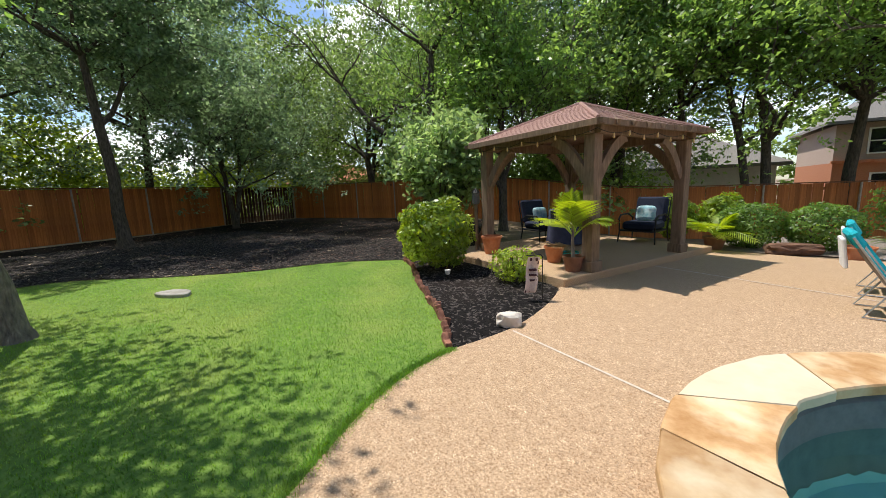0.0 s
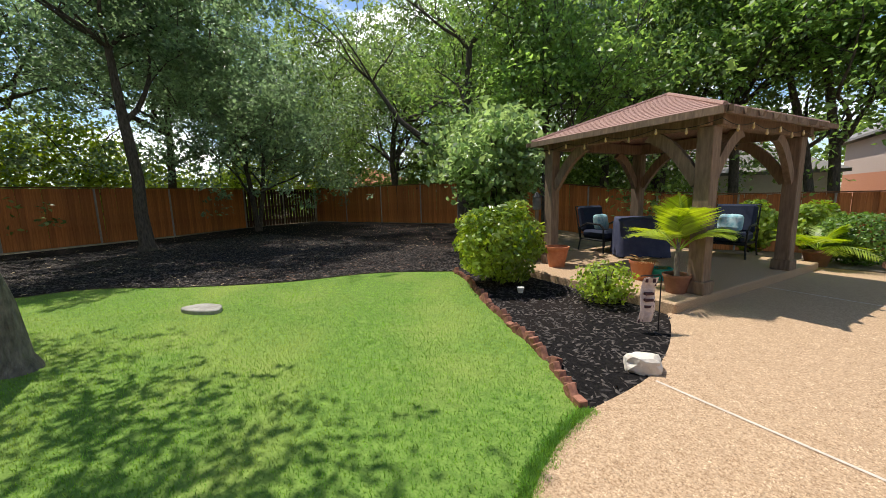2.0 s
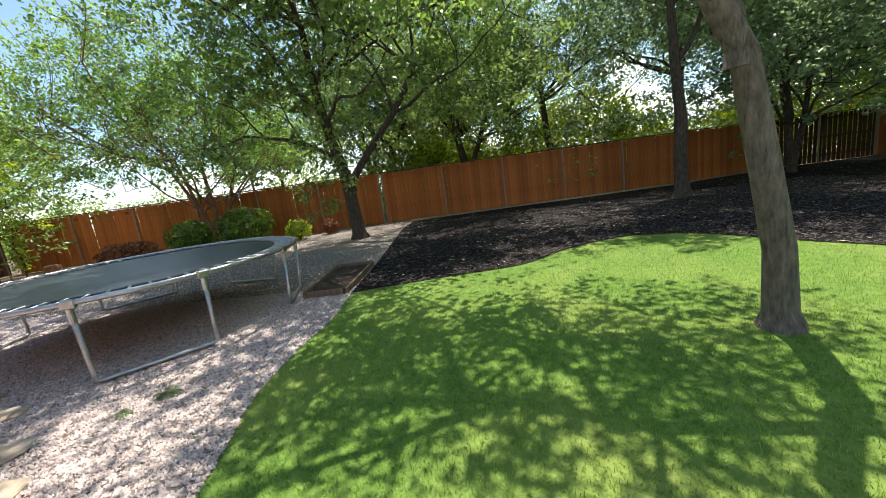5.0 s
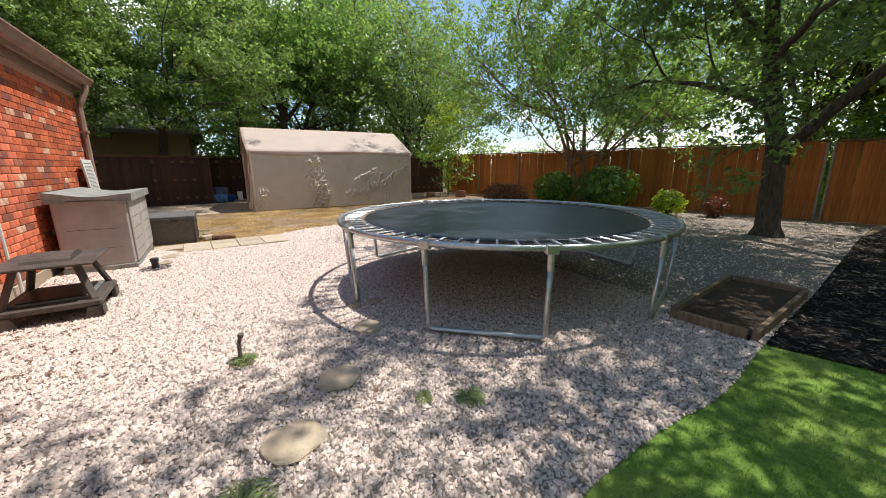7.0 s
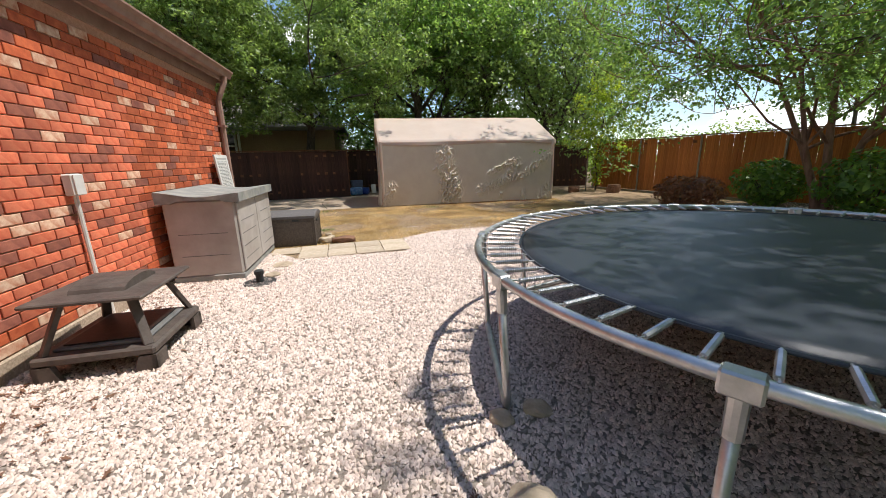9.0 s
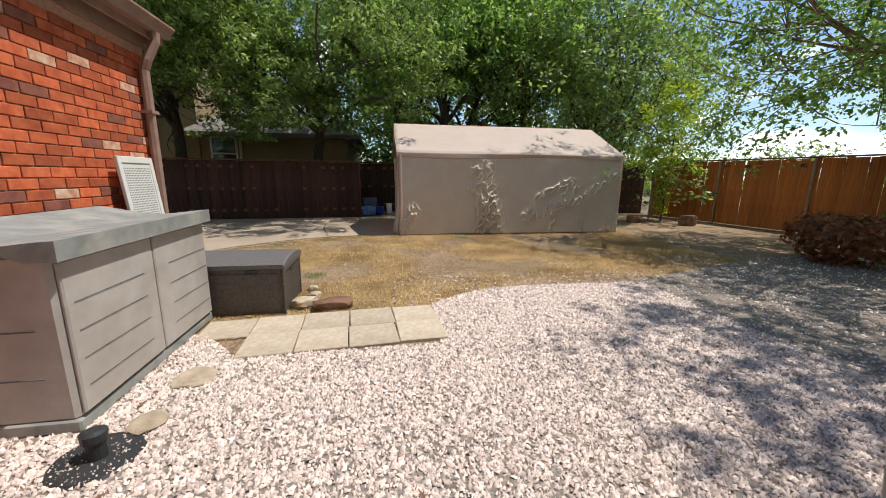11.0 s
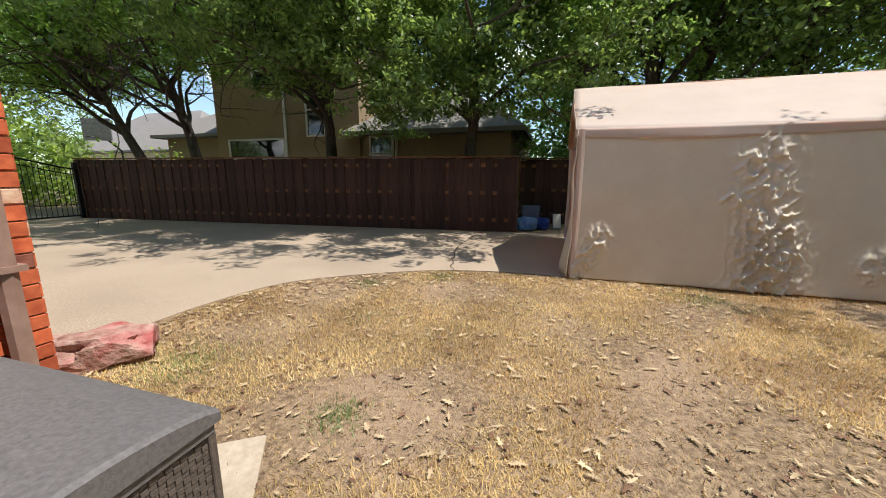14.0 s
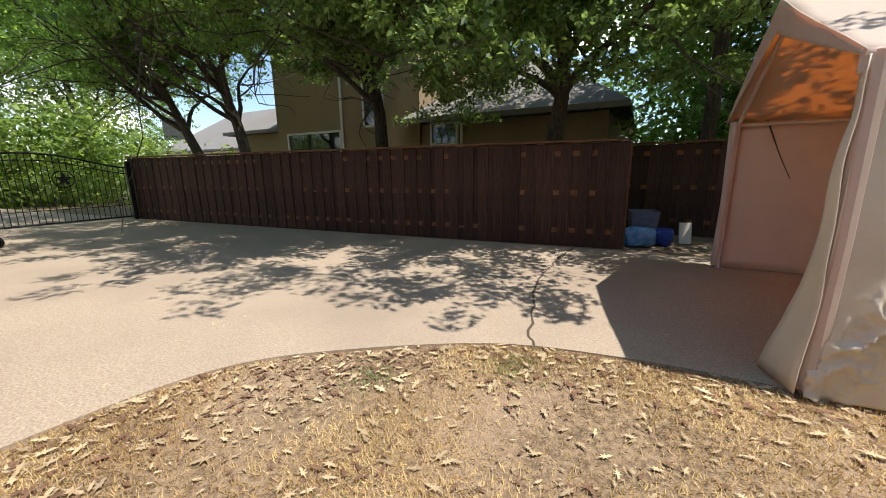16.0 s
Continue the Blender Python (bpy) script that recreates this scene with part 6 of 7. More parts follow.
g.f = [(2 * i, 2 * i + 1, 2 * i + 3, 2 * i + 2) for i in range(8)] + [tuple(2 * i for i in range(9)), tuple(2 * i + 1 for i in range(8, -1, -1))]
part("hood", g, M_FIREPIT, pit)
part("mesh_screen", Geo().box(-0.22, -0.25, 0.19, 0.22, 0.25, 0.20), M_IRON, pit)

# horizontal resin shed
shed = thing("storage_shed", "taupe resin storage shed with grey lid", "storage shed", -0.15, 8.19, 0, 1)
part("shed_body", Geo().box(-0.36, -0.76, 0.06, 0.36, 0.76, 0.93, b=0.02), M_RESIN, shed)
part("plinth", Geo().box(-0.37, -0.77, 0.0, 0.37, 0.77, 0.07, b=0.01), M_RESIN_LID, shed)
for s, y0, y1 in ((0, -0.74, -0.008), (1, 0.008, 0.74)):
    d = part("door", Geo().box(0.36, y0, 0.09, 0.385, y1, 0.89, b=0.008), M_RESIN, shed)
    for z in (0.22, 0.37, 0.52, 0.67):
        part("groove", Geo().box(0.384, y0 + 0.05 + 0.10 * s, z, 0.388, y1 - 0.12 + 0.10 * s, z + 0.006), M_TWINE, d)
for z in (0.3, 0.55):
    part("end_groove", Geo().box(-0.25, -0.764, z, 0.25, -0.759, z + 0.006), M_TWINE, shed)
g = Geo()
nn = 12
for i in range(nn + 1):
    x = -0.40 + 0.83 * i / nn
    dip = 0.05 * (1 - math.cos(math.pi * 2 * i / nn)) / 2
    zt = 1.035 - 0.035 * (i / nn) - 0.02 * math.sin(math.pi * i / nn)
    g.v += [(x, -0.80, 0.90 + (0.03 if 2 < i < 10 else 0)), (x, -0.80, zt - dip * 0.6), (x, 0.79, zt - dip * 0.6), (x, 0.79, 0.90)]
for i in range(nn):
    a, b = 4 * i, 4 * i + 4
    g.f += [(a, b, b + 1, a + 1), (a + 1, b + 1, b + 2, a + 2), (a + 2, b + 2, b + 3, a + 3), (a, a + 3, b + 3, b)]
g.f += [(0, 1, 2, 3), (4 * nn + 3, 4 * nn + 2, 4 * nn + 1, 4 * nn)]
part("lid", g, M_RESIN_LID, shed, "weathered grey lid")

# wicker deck box
deck = thing("deck_box", "charcoal wicker-look deck storage box", "deck box", 0.25, 9.35, 0, 0)
DX, DY = 0.60, 0.355
part("deck_body", Geo().box(-DX + 0.03, -DY + 0.02, 0, DX - 0.03, DY - 0.02, 0.45, b=0.012), M_WICKER, deck)
g = Geo()
for i in range(19):
    for j in range(27):
        z, y = 0.02 + 0.020 * i, -DY + 0.05 + (2 * DY - 0.1) * j / 26
        g.box(DX - 0.032, y - 0.0105, z, DX - 0.0255 + (0.0025 if (i + j) % 2 else 0), y + 0.0105, z + 0.0165)
tagged(part("weave", g, M_WICKER, deck), kind="stuff")
g = Geo()
for i in range(15):
    y = -DY + 2 * DY * i / 14
    z = 0.485 + 0.055 * math.sin(math.pi * i / 14) ** 0.7
    g.v += [(-DX, y, 0.445), (-DX, y, z - 0.012), (-DX + 0.015, y, z), (DX - 0.015, y, z), (DX, y, z - 0.012), (DX, y, 0.445)]
for i in range(14):
    a, b = 6 * i, 6 * i + 6
    g.f += [(a + k, a + k + 1, b + k + 1, b + k) for k in range(5)]
g.f += [(5, 4, 3, 2, 1, 0), tuple(84 + k for k in range(6))]
lid = part("deck_lid", g, M_DECKLID, deck, "dimpled charcoal lid")
for x in (-0.3, 0.3):
    part("catch", Geo().box(x - 0.05, -DY - 0.004, 0.40, x + 0.05, -DY + 0.02, 0.43, b=0.004), M_BIN_DARK, deck)
part("rim_band", Geo().box(DX - 0.03, -DY + 0.015, 0.405, DX - 0.012, DY - 0.015, 0.45, b=0.004), M_DECKLID, deck)
for y0, y1 in ((-DY + 0.012, -DY + 0.04), (DY - 0.04, DY - 0.012)):
    part("corner_band", Geo().box(DX - 0.035, y0, 0.0, DX - 0.014, y1, 0.405, b=0.004), M_WICKER, deck)
part("front_panel", Geo().box(-DX + 0.07, -DY + 0.012, 0.03, DX - 0.07, -DY + 0.021, 0.40, b=0.004), M_WICKER, deck)
part("grip", Geo().box(DX - 0.028, -0.075, 0.36, DX - 0.010, 0.075, 0.385, b=0.005), M_BIN_DARK, deck)

panel = thing("perforated_panel", "white perforated vent panel leaning on the bricks", "panel", -0.5, 9.46, 0, 0)
lean = pose(0.10, 0, 0, 0, -5.5, 0)
g = Geo()
for y0, y1, z0, z1 in ((-0.25, -0.20, 0.02, 1.46), (0.20, 0.25, 0.02, 1.46), (-0.20, 0.20, 0.02, 0.08), (-0.20, 0.20, 0.68, 0.76), (-0.20, 0.20, 1.40, 1.46)):
    g.box(-0.015, y0, z0, 0.015, y1, z1, m=lean, b=0.004)
part("panel_frame", g, M_LOUVRE, panel)
for z0, z1 in ((0.08, 0.68), (0.76, 1.40)):
    pl = part("perforated_plate", Geo().box(-0.006, -0.20, z0, 0.006, 0.20, z1, m=lean), M_LOUVRE, panel)
    g = Geo()
    for i in range(int((z1 - z0 - 0.03) / 0.022)):
        for j in range(17):
            y, z = -0.18 + 0.022 * j, z0 + 0.02 + 0.022 * i
            g.box(0.006, y - 0.005, z - 0.005, 0.0085, y + 0.005, z + 0.005, m=lean)
    tagged(part("perforation", g, M_HOLE, pl), kind="stuff")

# pavers: two rows of square slabs
pv = thing("paver_path", "two rows of square tan concrete pavers", "pavers", kind="structure")
pm = Geo().box(-0.197, -0.197, -0.03, 0.197, 0.197, 0.014, b=0.006).mesh("paver", M_PAVER)
rng = np.random.default_rng(6)
for n, x, y in ((4, 2.07, 8.445), (5, 2.045, 8.835)):
    for i in range(n):
        repeat("paver", pm, pv, pose(x - 0.401 * i, y - 0.036 * i + 0.006 * float(rng.normal()), float(rng.normal(0.002, 0.002)), 0, 0, 5 + float(rng.normal(0, 0.6))))
for x, y, t in ((0.55, 9.86, 35),):
    repeat("paver", pm, pv, pose(x, y, -0.002, 0, 0, t))
rock("boulder", "dark red-brown rock beside the deck box", 1.25, 9.13, 0.19, 0.10, 0.055, M_ROCK_BROWN, 21, 10)
rock("boulder", "tan broken rock beside the deck box", 0.96, 9.22, 0.12, 0.10, 0.05, M_ROCK_TAN, 22, 40)
rock("boulder", "tan broken rock on the soil", 1.02, 9.47, 0.06, 0.05, 0.035, M_ROCK_TAN, 23, 70)
rock("boulder", "tan broken rock on the soil", 0.95, 9.75, 0.05, 0.05, 0.03, M_ROCK_TAN, 24, 20)
rock("boulder", "large pink and red stone slab beside the driveway", -1.02, 10.42, 0.29, 0.185, 0.12, M_ROCK_RED, 25, 48, rough=0.5, sub=4)
rock("boulder", "brown rock lying under the fence vine", 10.3, 14.7, 0.22, 0.18, 0.16, M_ROCK_BROWN, 26, 10)
rock("boulder", "brown rock lying by the fence", 9.3, 15.6, 0.25, 0.2, 0.12, M_ROCK_BROWN, 27, 60)
trim_piece = thing("concrete_splash_block", "pale plastic splash block below the downspout", "splash block", -0.24, 9.97, 0, 3)
part("block", Geo().box(-0.16, -0.05, -0.01, 0.16, 0.05, 0.035, b=0.012), M_LOUVRE, trim_piece)
vine = thing("vine_post", "leafy climbing vine on thin stakes by the fence", "vine", 10.2, 15.6, 0)
part("stake", Geo().tube([(-0.35, 0.1, -0.1), (-0.35, 0.1, 1.5)], 0.02, n=6), M_BARK_GREY, vine)
part("vine_stem", Geo().tube([(0, 0, 0), (0.05, 0, 0.5), (-0.05, 0.05, 1.0), (0.1, 0, 1.8), (0.2, 0.1, 2.6)], [0.03, 0.025, 0.025, 0.02, 0.015], n=6), M_BARK, vine)
rng = np.random.default_rng(9)
cc = [(0.05 * math.sin(3 * i), 0.05, 0.3 + 0.15 * i) for i in range(10)] + [tuple(rng.normal(0, 0.5, 3) * (1.2, 0.9, 1.3) + (0.3, 0.1, 2.8)) for _ in range(70)] + [tuple(rng.normal(0, 0.35, 3) + (-0.5, 0, 1.75)) for _ in range(12)]
ob = new("vine_leaves", many("vine_leaves", leaf_quads(rng, cc, 45, 0.28, 0.055), 4, M_LEAF_LIME))
ob.parent = vine

# ---- driveway end ----
gate = thing("driveway_gate", "black wrought iron driveway gate with a star", "gate", -11.35, 0, 0)
g = Geo()
ga, gb_ = 12.2, 16.05
top = [(0, ga + (gb_ - ga) * i / 24, 1.42 + 0.34 * math.sin(math.pi * i / 24) ** 1.5) for i in range(25)]
part("top_rail", Geo().tube(top, 0.022, n=8), M_IRON, gate)
part("upper_rail", Geo().tube([(0, y, z - 0.16) for _, y, z in top], 0.014, n=6), M_IRON, gate)
part("bottom_rail", Geo().tube([(0, ga, 0.1), (0, gb_, 0.1)], 0.022, n=8), M_IRON, gate)
part("middle_rail", Geo().tube([(0, ga, 0.42), (0, gb_, 0.42)], 0.012, n=6), M_IRON, gate)
for i in range(1, 34):
    t = i / 34
    z = 1.42 + 0.34 * math.sin(math.pi * t) ** 1.5
    part("picket", Geo().tube([(0, ga + (gb_ - ga) * t, 0.1), (0, ga + (gb_ - ga) * t, z)], 0.009, n=6), M_IRON, gate)
for y in (ga, gb_):
    part("gate_post", Geo().box(-0.05, y - 0.05, 0, 0.05, y + 0.05, 1.6, b=0.006), M_IRON, gate)
ring = part("ring", Geo().tube([(0.02, 14.70 + 0.2 * math.cos(a), 1.15 + 0.2 * math.sin(a)) for a in np.linspace(0, 6.283, 25)[:-1]], 0.012, n=6, closed=True), M_IRON, gate)
g = Geo()
sv = []
for k in range(10):
    a = math.pi / 2 + k * math.pi / 5
    r = 0.17 if k % 2 == 0 else 0.07
    sv.append((14.70 + r * math.cos(a), 1.15 + r * math.sin(a)))
g.v = [(0.015, y, z) for y, z in sv] + [(0.03, y, z) for y, z in sv] + [(0.045, 14.70, 1.15), (0.0, 14.70, 1.15)]
g.f = [(k, (k + 1) % 10, 10 + (k + 1) % 10, 10 + k) for k in range(10)] + [(10 + k, 10 + (k + 1) % 10, 20) for k in range(10)] + [((k + 1) % 10, k, 21) for k in range(10)]
part("star", g, M_IRON, ring)


def wheelie_bin(label, x, y, rz, mat, s=1.0):
    b = thing("wheeled_bin", label, "trash bin", x, y, 0.012, rz, "wheeled bins")
    g = Geo()
    for z, w, d in ((0.06, 0.23, 0.24), (0.45, 0.26, 0.28), (0.86, 0.30, 0.33)):
        g.v += [(-w * s, -d * s, z * s), (w * s, -d * s, z * s), (w * s, d * s, z * s), (-w * s, d * s, z * s)]
    for l in range(2):
        g.f += [(l * 4 + k, l * 4 + (k + 1) % 4, l * 4 + 4 + (k + 1) % 4, l * 4 + 4 + k) for k in range(4)]
    g.f += [(3, 2, 1, 0), (8, 9, 10, 11)]
    part("bin_body", g, mat, b)
    part("rim", Geo().box(-0.33 * s, -0.36 * s, 0.84 * s, 0.33 * s, 0.36 * s, 0.89 * s, b=0.012), mat, b)
    part("bin_lid", Geo().box(-0.33 * s, -0.37 * s, 0.0, 0.33 * s, 0.37 * s, 0.05 * s, m=pose(0, 0, 0.89 * s, 3, 0, 0), b=0.015), mat, b)
    part("handle", Geo().tube([(-0.25 * s, 0.36 * s, 0.86 * s), (-0.25 * s, 0.43 * s, 0.92 * s), (0.25 * s, 0.43 * s, 0.92 * s), (0.25 * s, 0.36 * s, 0.86 * s)], 0.015, n=6), mat, b)
    for sx in (-1, 1):
        part("wheel", Geo().lathe([(0.0, -0.025), (0.10, -0.025), (0.10, 0.025), (0.0, 0.025)], 16, m=pose(sx * 0.27 * s, 0.22 * s, 0.10, 0, 90, 0)), M_IRON, b)
    return b


wheelie_bin("dark green wheeled trash bin on the driveway", -8.75, 12.55, -60, M_BIN)
wheelie_bin("charcoal wheeled recycling bin on the driveway", -8.35, 12.0, -60, M_BIN_DARK, 0.95)
pk = thing("printed_carton", "tall white and magenta printed carton by the tree", "box", -8.6, 11.3, 0.012, 20)
part("carton", Geo().box(-0.22, -0.16, 0.03, 0.22, 0.16, 0.95, b=0.006), M_WHITE, pk)
part("print_band", Geo().box(-0.222, -0.162, 0.66, 0.222, 0.162, 0.93, b=0.006), M_PINK, pk)
part("print_band", Geo().box(-0.222, -0.162, 0.0, 0.222, 0.162, 0.07, b=0.004), M_PINK, pk)
for z in (0.38, 0.46, 0.54):
    part("text_bar", Geo().box(0.221, -0.09, z, 0.2235, 0.09, z + 0.03), M_TWINE, pk)
bn = thing("plastic_bin", "grey-blue plastic storage bin by the fence end", "bin", 1.28, 18.35, 0, 10)
g = Geo()
for z, w in ((0.0, 0.17), (0.55, 0.22), (0.55, 0.20), (0.1, 0.16)):
    g.v += [(-w, -w, z), (w, -w, z), (w, w, z), (-w, w, z)]
for l in range(3):
    g.f += [(l * 4 + k, l * 4 + (k + 1) % 4, l * 4 + 4 + (k + 1) % 4, l * 4 + 4 + k) for k in range(4)]
g.f += [(12, 13, 14, 15)]
part("tub", g, M_BLUEBIN, bn)
rock("plastic_bag", "blue and clear plastic bag of bottles", 1.25, 17.95, 0.24, 0.18, 0.16, M_BLUEBAG, 28, 0, "bag", 0.4, 3, 0.1)
rock("plastic_bag", "dark blue plastic bag on the ground", 1.62, 18.25, 0.14, 0.13, 0.14, material("dark_blue_bag", (0.01, 0.03, 0.20), (0.03, 0.08, 0.35), 8, 0.4, 0.3), 29, 0, "bag", 0.4, 3, 0.1)
bd = thing("board_offcut", "pale board offcut leaning by the fence", "board", 1.95, 18.4, 0, 15)
part("offcut", Geo().box(-0.1, -0.012, 0, 0.1, 0.012, 0.36, m=pose(0, 0, 0, -10, 0, 8), b=0.003), M_STUCCO, bd)
hoop = thing("basketball_hoop", "freestanding basketball hoop with clear backboard", "basketball hoop", -18.6, 22.0, 0, 20)
part("pole", Geo().tube([(0, 0, 0), (0, 0, 2.4), (-0.4, -0.5, 3.1)], 0.05, n=8), M_IRON, hoop)
bb = part("backboard", Geo().box(-0.65, -0.03, 0, 0.65, 0.03, 1.0, m=pose(-0.5, -0.65, 2.85, 0, 0, 0), b=0.02), M_TWINE, hoop, "grey framed backboard")
part("rim", Geo().tube([(-0.5 + 0.23 * math.cos(a), -0.95 + 0.23 * math.sin(a), 2.98) for a in np.linspace(0, 6.283, 21)[:-1]], 0.012, n=6, closed=True), M_IRON, bb)
# cracks of the driveway
M_CRACK = material("crack_dirt", (0.06, 0.045, 0.03), (0.12, 0.09, 0.06), 20, 0.95, 0.2)
rng = np.random.default_rng(12)
for pts in (((0.6, 13.5), (0.31, 14.69), (0.24, 16.0), (0.3, 17.2)),):
    line = smooth_line(pts, 10)
    g = Geo()
    for i, (x, y) in enumerate(line):
        w = 0.007 + 0.006 * float(rng.random())
        j = 0.015 * float(rng.normal())
        dx, dy = (1, 0.1) if abs(line[0][0] - line[-1][0]) < 1 else (0.1, 1)
        g.v += [(x + j - dx * w, y + j - dy * w, 0.0165), (x + j + dx * w, y + j + dy * w, 0.0165)]
    g.f = [(2 * i, 2 * i + 1, 2 * i + 3, 2 * i + 2) for i in range(len(line) - 1)]
    part("crack", g, M_CRACK, driveway)


# ---- houses beyond the fences ----
def window(parent, x0, x1, z0, z1, y, out, sash=True):
    """A framed window on a wall of constant y; out: the outer side (-1, 1)."""
    w = part("window", Geo().box(x0, min(y, y + out * 0.03), z0, x1, max(y, y + out * 0.03), z1), glass, parent)
    g = Geo()
    t = 0.07
    for a, b, c, d in ((x0 - t, x1 + t, z1, z1 + t), (x0 - t, x1 + t, z0 - t, z0), (x0 - t, x0, z0, z1), (x1, x1 + t, z0, z1)) + (((x0, x1, (z0 + z1) / 2 - 0.03, (z0 + z1) / 2 + 0.03),) if sash else ()):
        g.box(a, min(y, y + out * 0.08), c, b, max(y, y + out * 0.08), d)
    part("window_frame", g, M_WINFRAME, w)
    return w


nh = thing("neighbour_house", "two-storey tan brick house behind the fence", "house")
part("house_wall", Geo().box(-12.3, 21.8, -0.2, -5.4, 30, 6.6), M_TANBRICK, nh)
part("house_wall", Geo().box(-5.4, 21.9, -0.2, 0.3, 30, 2.75), M_TANBRICK, nh)
part("house_wall", Geo().box(-17.5, 23.5, -0.2, -12.3, 30, 3.1), M_TANBRICK, nh)
for x0, x1, z0, z1 in ((-10.1, -9.0, 4.85, 5.9), (-7.65, -6.9, 2.85, 4.75), (-11.6, -8.85, 1.2, 2.7), (-4.95, -4.1, 1.5, 2.8 - 0.1)):
    window(nh, x0, x1, z0, z1, 21.8 if x1 < -5.4 else 21.9, -1)
part("downspout", Geo().tube([(-8.72, 21.74, 0), (-8.72, 21.74, 6.5)], 0.05, n=6), M_WINFRAME, nh)
part("downspout", Geo().tube([(-3.9, 21.84, 0), (-3.9, 21.84, 2.7)], 0.05, n=6), M_WINFRAME, nh)


def hip(parent, x0, x1, y0, y1, z, rise, mat, over=0.5):
    g = Geo()
    x0, x1, y0, y1 = x0 - over, x1 + over, y0 - over, y1 + over
    d = min(x1 - x0, y1 - y0) / 2
    ym, xm = (y0 + y1) / 2, (x0 + x1) / 2
    r = [(x0 + d, ym), (x1 - d, ym)] if x1 - x0 >= y1 - y0 else [(xm, y0 + d), (xm, y1 - d)]
    for lift in (0.0, 0.15):
        g.v += [(x0, y0, z + lift), (x1, y0, z + lift), (x1, y1, z + lift), (x0, y1, z + lift), (*r[0], z + rise + lift), (*r[1], z + rise + lift)]
    if x1 - x0 >= y1 - y0:
        tops = [(0, 1, 5, 4), (1, 2, 5), (2, 3, 4, 5), (3, 0, 4)]
    else:
        tops = [(0, 1, 4), (1, 2, 5, 4), (2, 3, 5), (3, 0, 4, 5)]
    g.f = [tuple(i + 6 for i in q) for q in tops] + [tuple(reversed(q)) for q in tops] + [(i, (i + 1) % 4, 6 + (i + 1) % 4, 6 + i) for i in range(4)]
    return part("house_roof", g, mat, parent)


hip(nh, -12.3, -5.4, 21.8, 30, 6.6, 2.6, M_SHINGLE)
hip(nh, -5.4, 0.3, 21.9, 30, 2.75, 2.4, M_SHINGLE)
hip(nh, -17.5, -12.3, 23.5, 30, 3.1, 1.9, M_SHINGLE)
wh = thing("far_house", "cream house with a grey roof beyond the gate", "house")
part("house_wall", Geo().box(-36, 29, -0.2, -22, 37, 2.9), M_STUCCO, wh)
hip(wh, -36, -22, 29, 37, 2.9, 3.4, M_SHINGLE)
sh = thing("south_house", "two-storey brick house with white-framed windows behind trees", "house")
part("house_wall", Geo().box(-19, -38, -1, -9.4, -30, 1.95), M_ORANGEBRICK, sh)
part("house_wall", Geo().box(-19, -38, 1.95, -9.4, -30.05, 3.95), M_BEIGEBRICK, sh)
part("siding", Geo().box(-18.6, -30.04, 1.4, -15.9, -29.85, 3.9), M_STUCCO, sh)
part("band", Geo().box(-15.8, -30.0, 1.9, -9.3, -29.85, 2.05), M_TERRA, sh)
for x0, x1 in ((-11.4, -10.7), (-12.35, -11.6), (-13.15, -12.5), (-14.2, -13.5)):
    window(sh, x0, x1, 2.4, 3.6, -30.05, 1)
for x0, x1 in ((-11.6, -10.9), (-12.9, -12.2), (-14.6, -13.9), (-17.0, -16.2)):
    window(sh, x0, x1, 0.2, 1.3, -30.0, 1)
hip(sh, -19, -9.4, -38, -30, 3.95, 3.0, M_SHINGLE)
sh2 = thing("south_bungalow", "low beige house with grey roof behind the fence", "house")
part("house_wall", Geo().box(-6.5, -34, -1, 3.5, -26, 1.9), M_STUCCO, sh2)
hip(sh2, -6.5, 3.5, -34, -26, 1.9, 2.4, M_SHINGLE)
eh = thing("east_house", "red-roofed house glimpsed beyond the corner", "house")
part("house_wall", Geo().box(24, -33, -1, 34, -26, 2.4), M_STUCCO, eh)
hip(eh, 24, 34, -33, -26, 2.4, 1.8, M_TERRA)


# ---- woods beyond: foliage that nobody could count ----
def woods(name, line, low, high, count, size, mat, seed, deep=3.0, label=""):
    rng = np.random.default_rng(seed)
    pts = np.array(line, float)
    seg = rng.integers(0, len(pts) - 1, count // 40)
    t = rng.random((len(seg), 1))
    c = pts[seg] * (1 - t) + pts[seg + 1] * t + rng.normal(0, deep / 2, (len(seg), 2))
    hmax = high * (0.65 + 0.35 * np.sin(c[:, 0] * 0.7 + seed) * np.cos(c[:, 1] * 0.6))
    z = low + (hmax - low) * rng.random(len(seg))
    centres = np.column_stack([c, z])
    me = many(name, leaf_quads(rng, centres, 40, 0.95, size, 0.8), 4, mat)
    return tagged(new(name, me), label or "dense green woods beyond the fence", "woods", "", "stuff")


woods("far_woods_south", [(22, -19.5), (12, -20.5), (4, -21), (0, -21.5)], -0.6, 7.5, 44000, 0.12, M_LEAF_WOODS, 1, 2.5)
woods("far_woods_behind", [(-45, -44), (-15, -47), (10, -44), (30, -38)], -1, 10.0, 16000, 0.3, M_LEAF_WOODS, 11, 4)
woods("far_woods_southwest", [(-20, -26), (-30, -16), (-32, -4)], -0.8, 6.0, 12000, 0.16, M_LEAF_WOODS, 12, 4)
woods("far_woods_east", [(22, -20), (21, -8), (20.5, 0), (20, 5)], 0.2, 5.6, 58000, 0.115, M_LEAF_LIME, 2, 2.5, "bright green thicket beyond the east fence")
woods("far_woods_northeast", [(26, 8), (30, 18), (26, 32), (16, 36)], 0.0, 3.8, 18000, 0.14, M_LEAF_WOODS, 3)
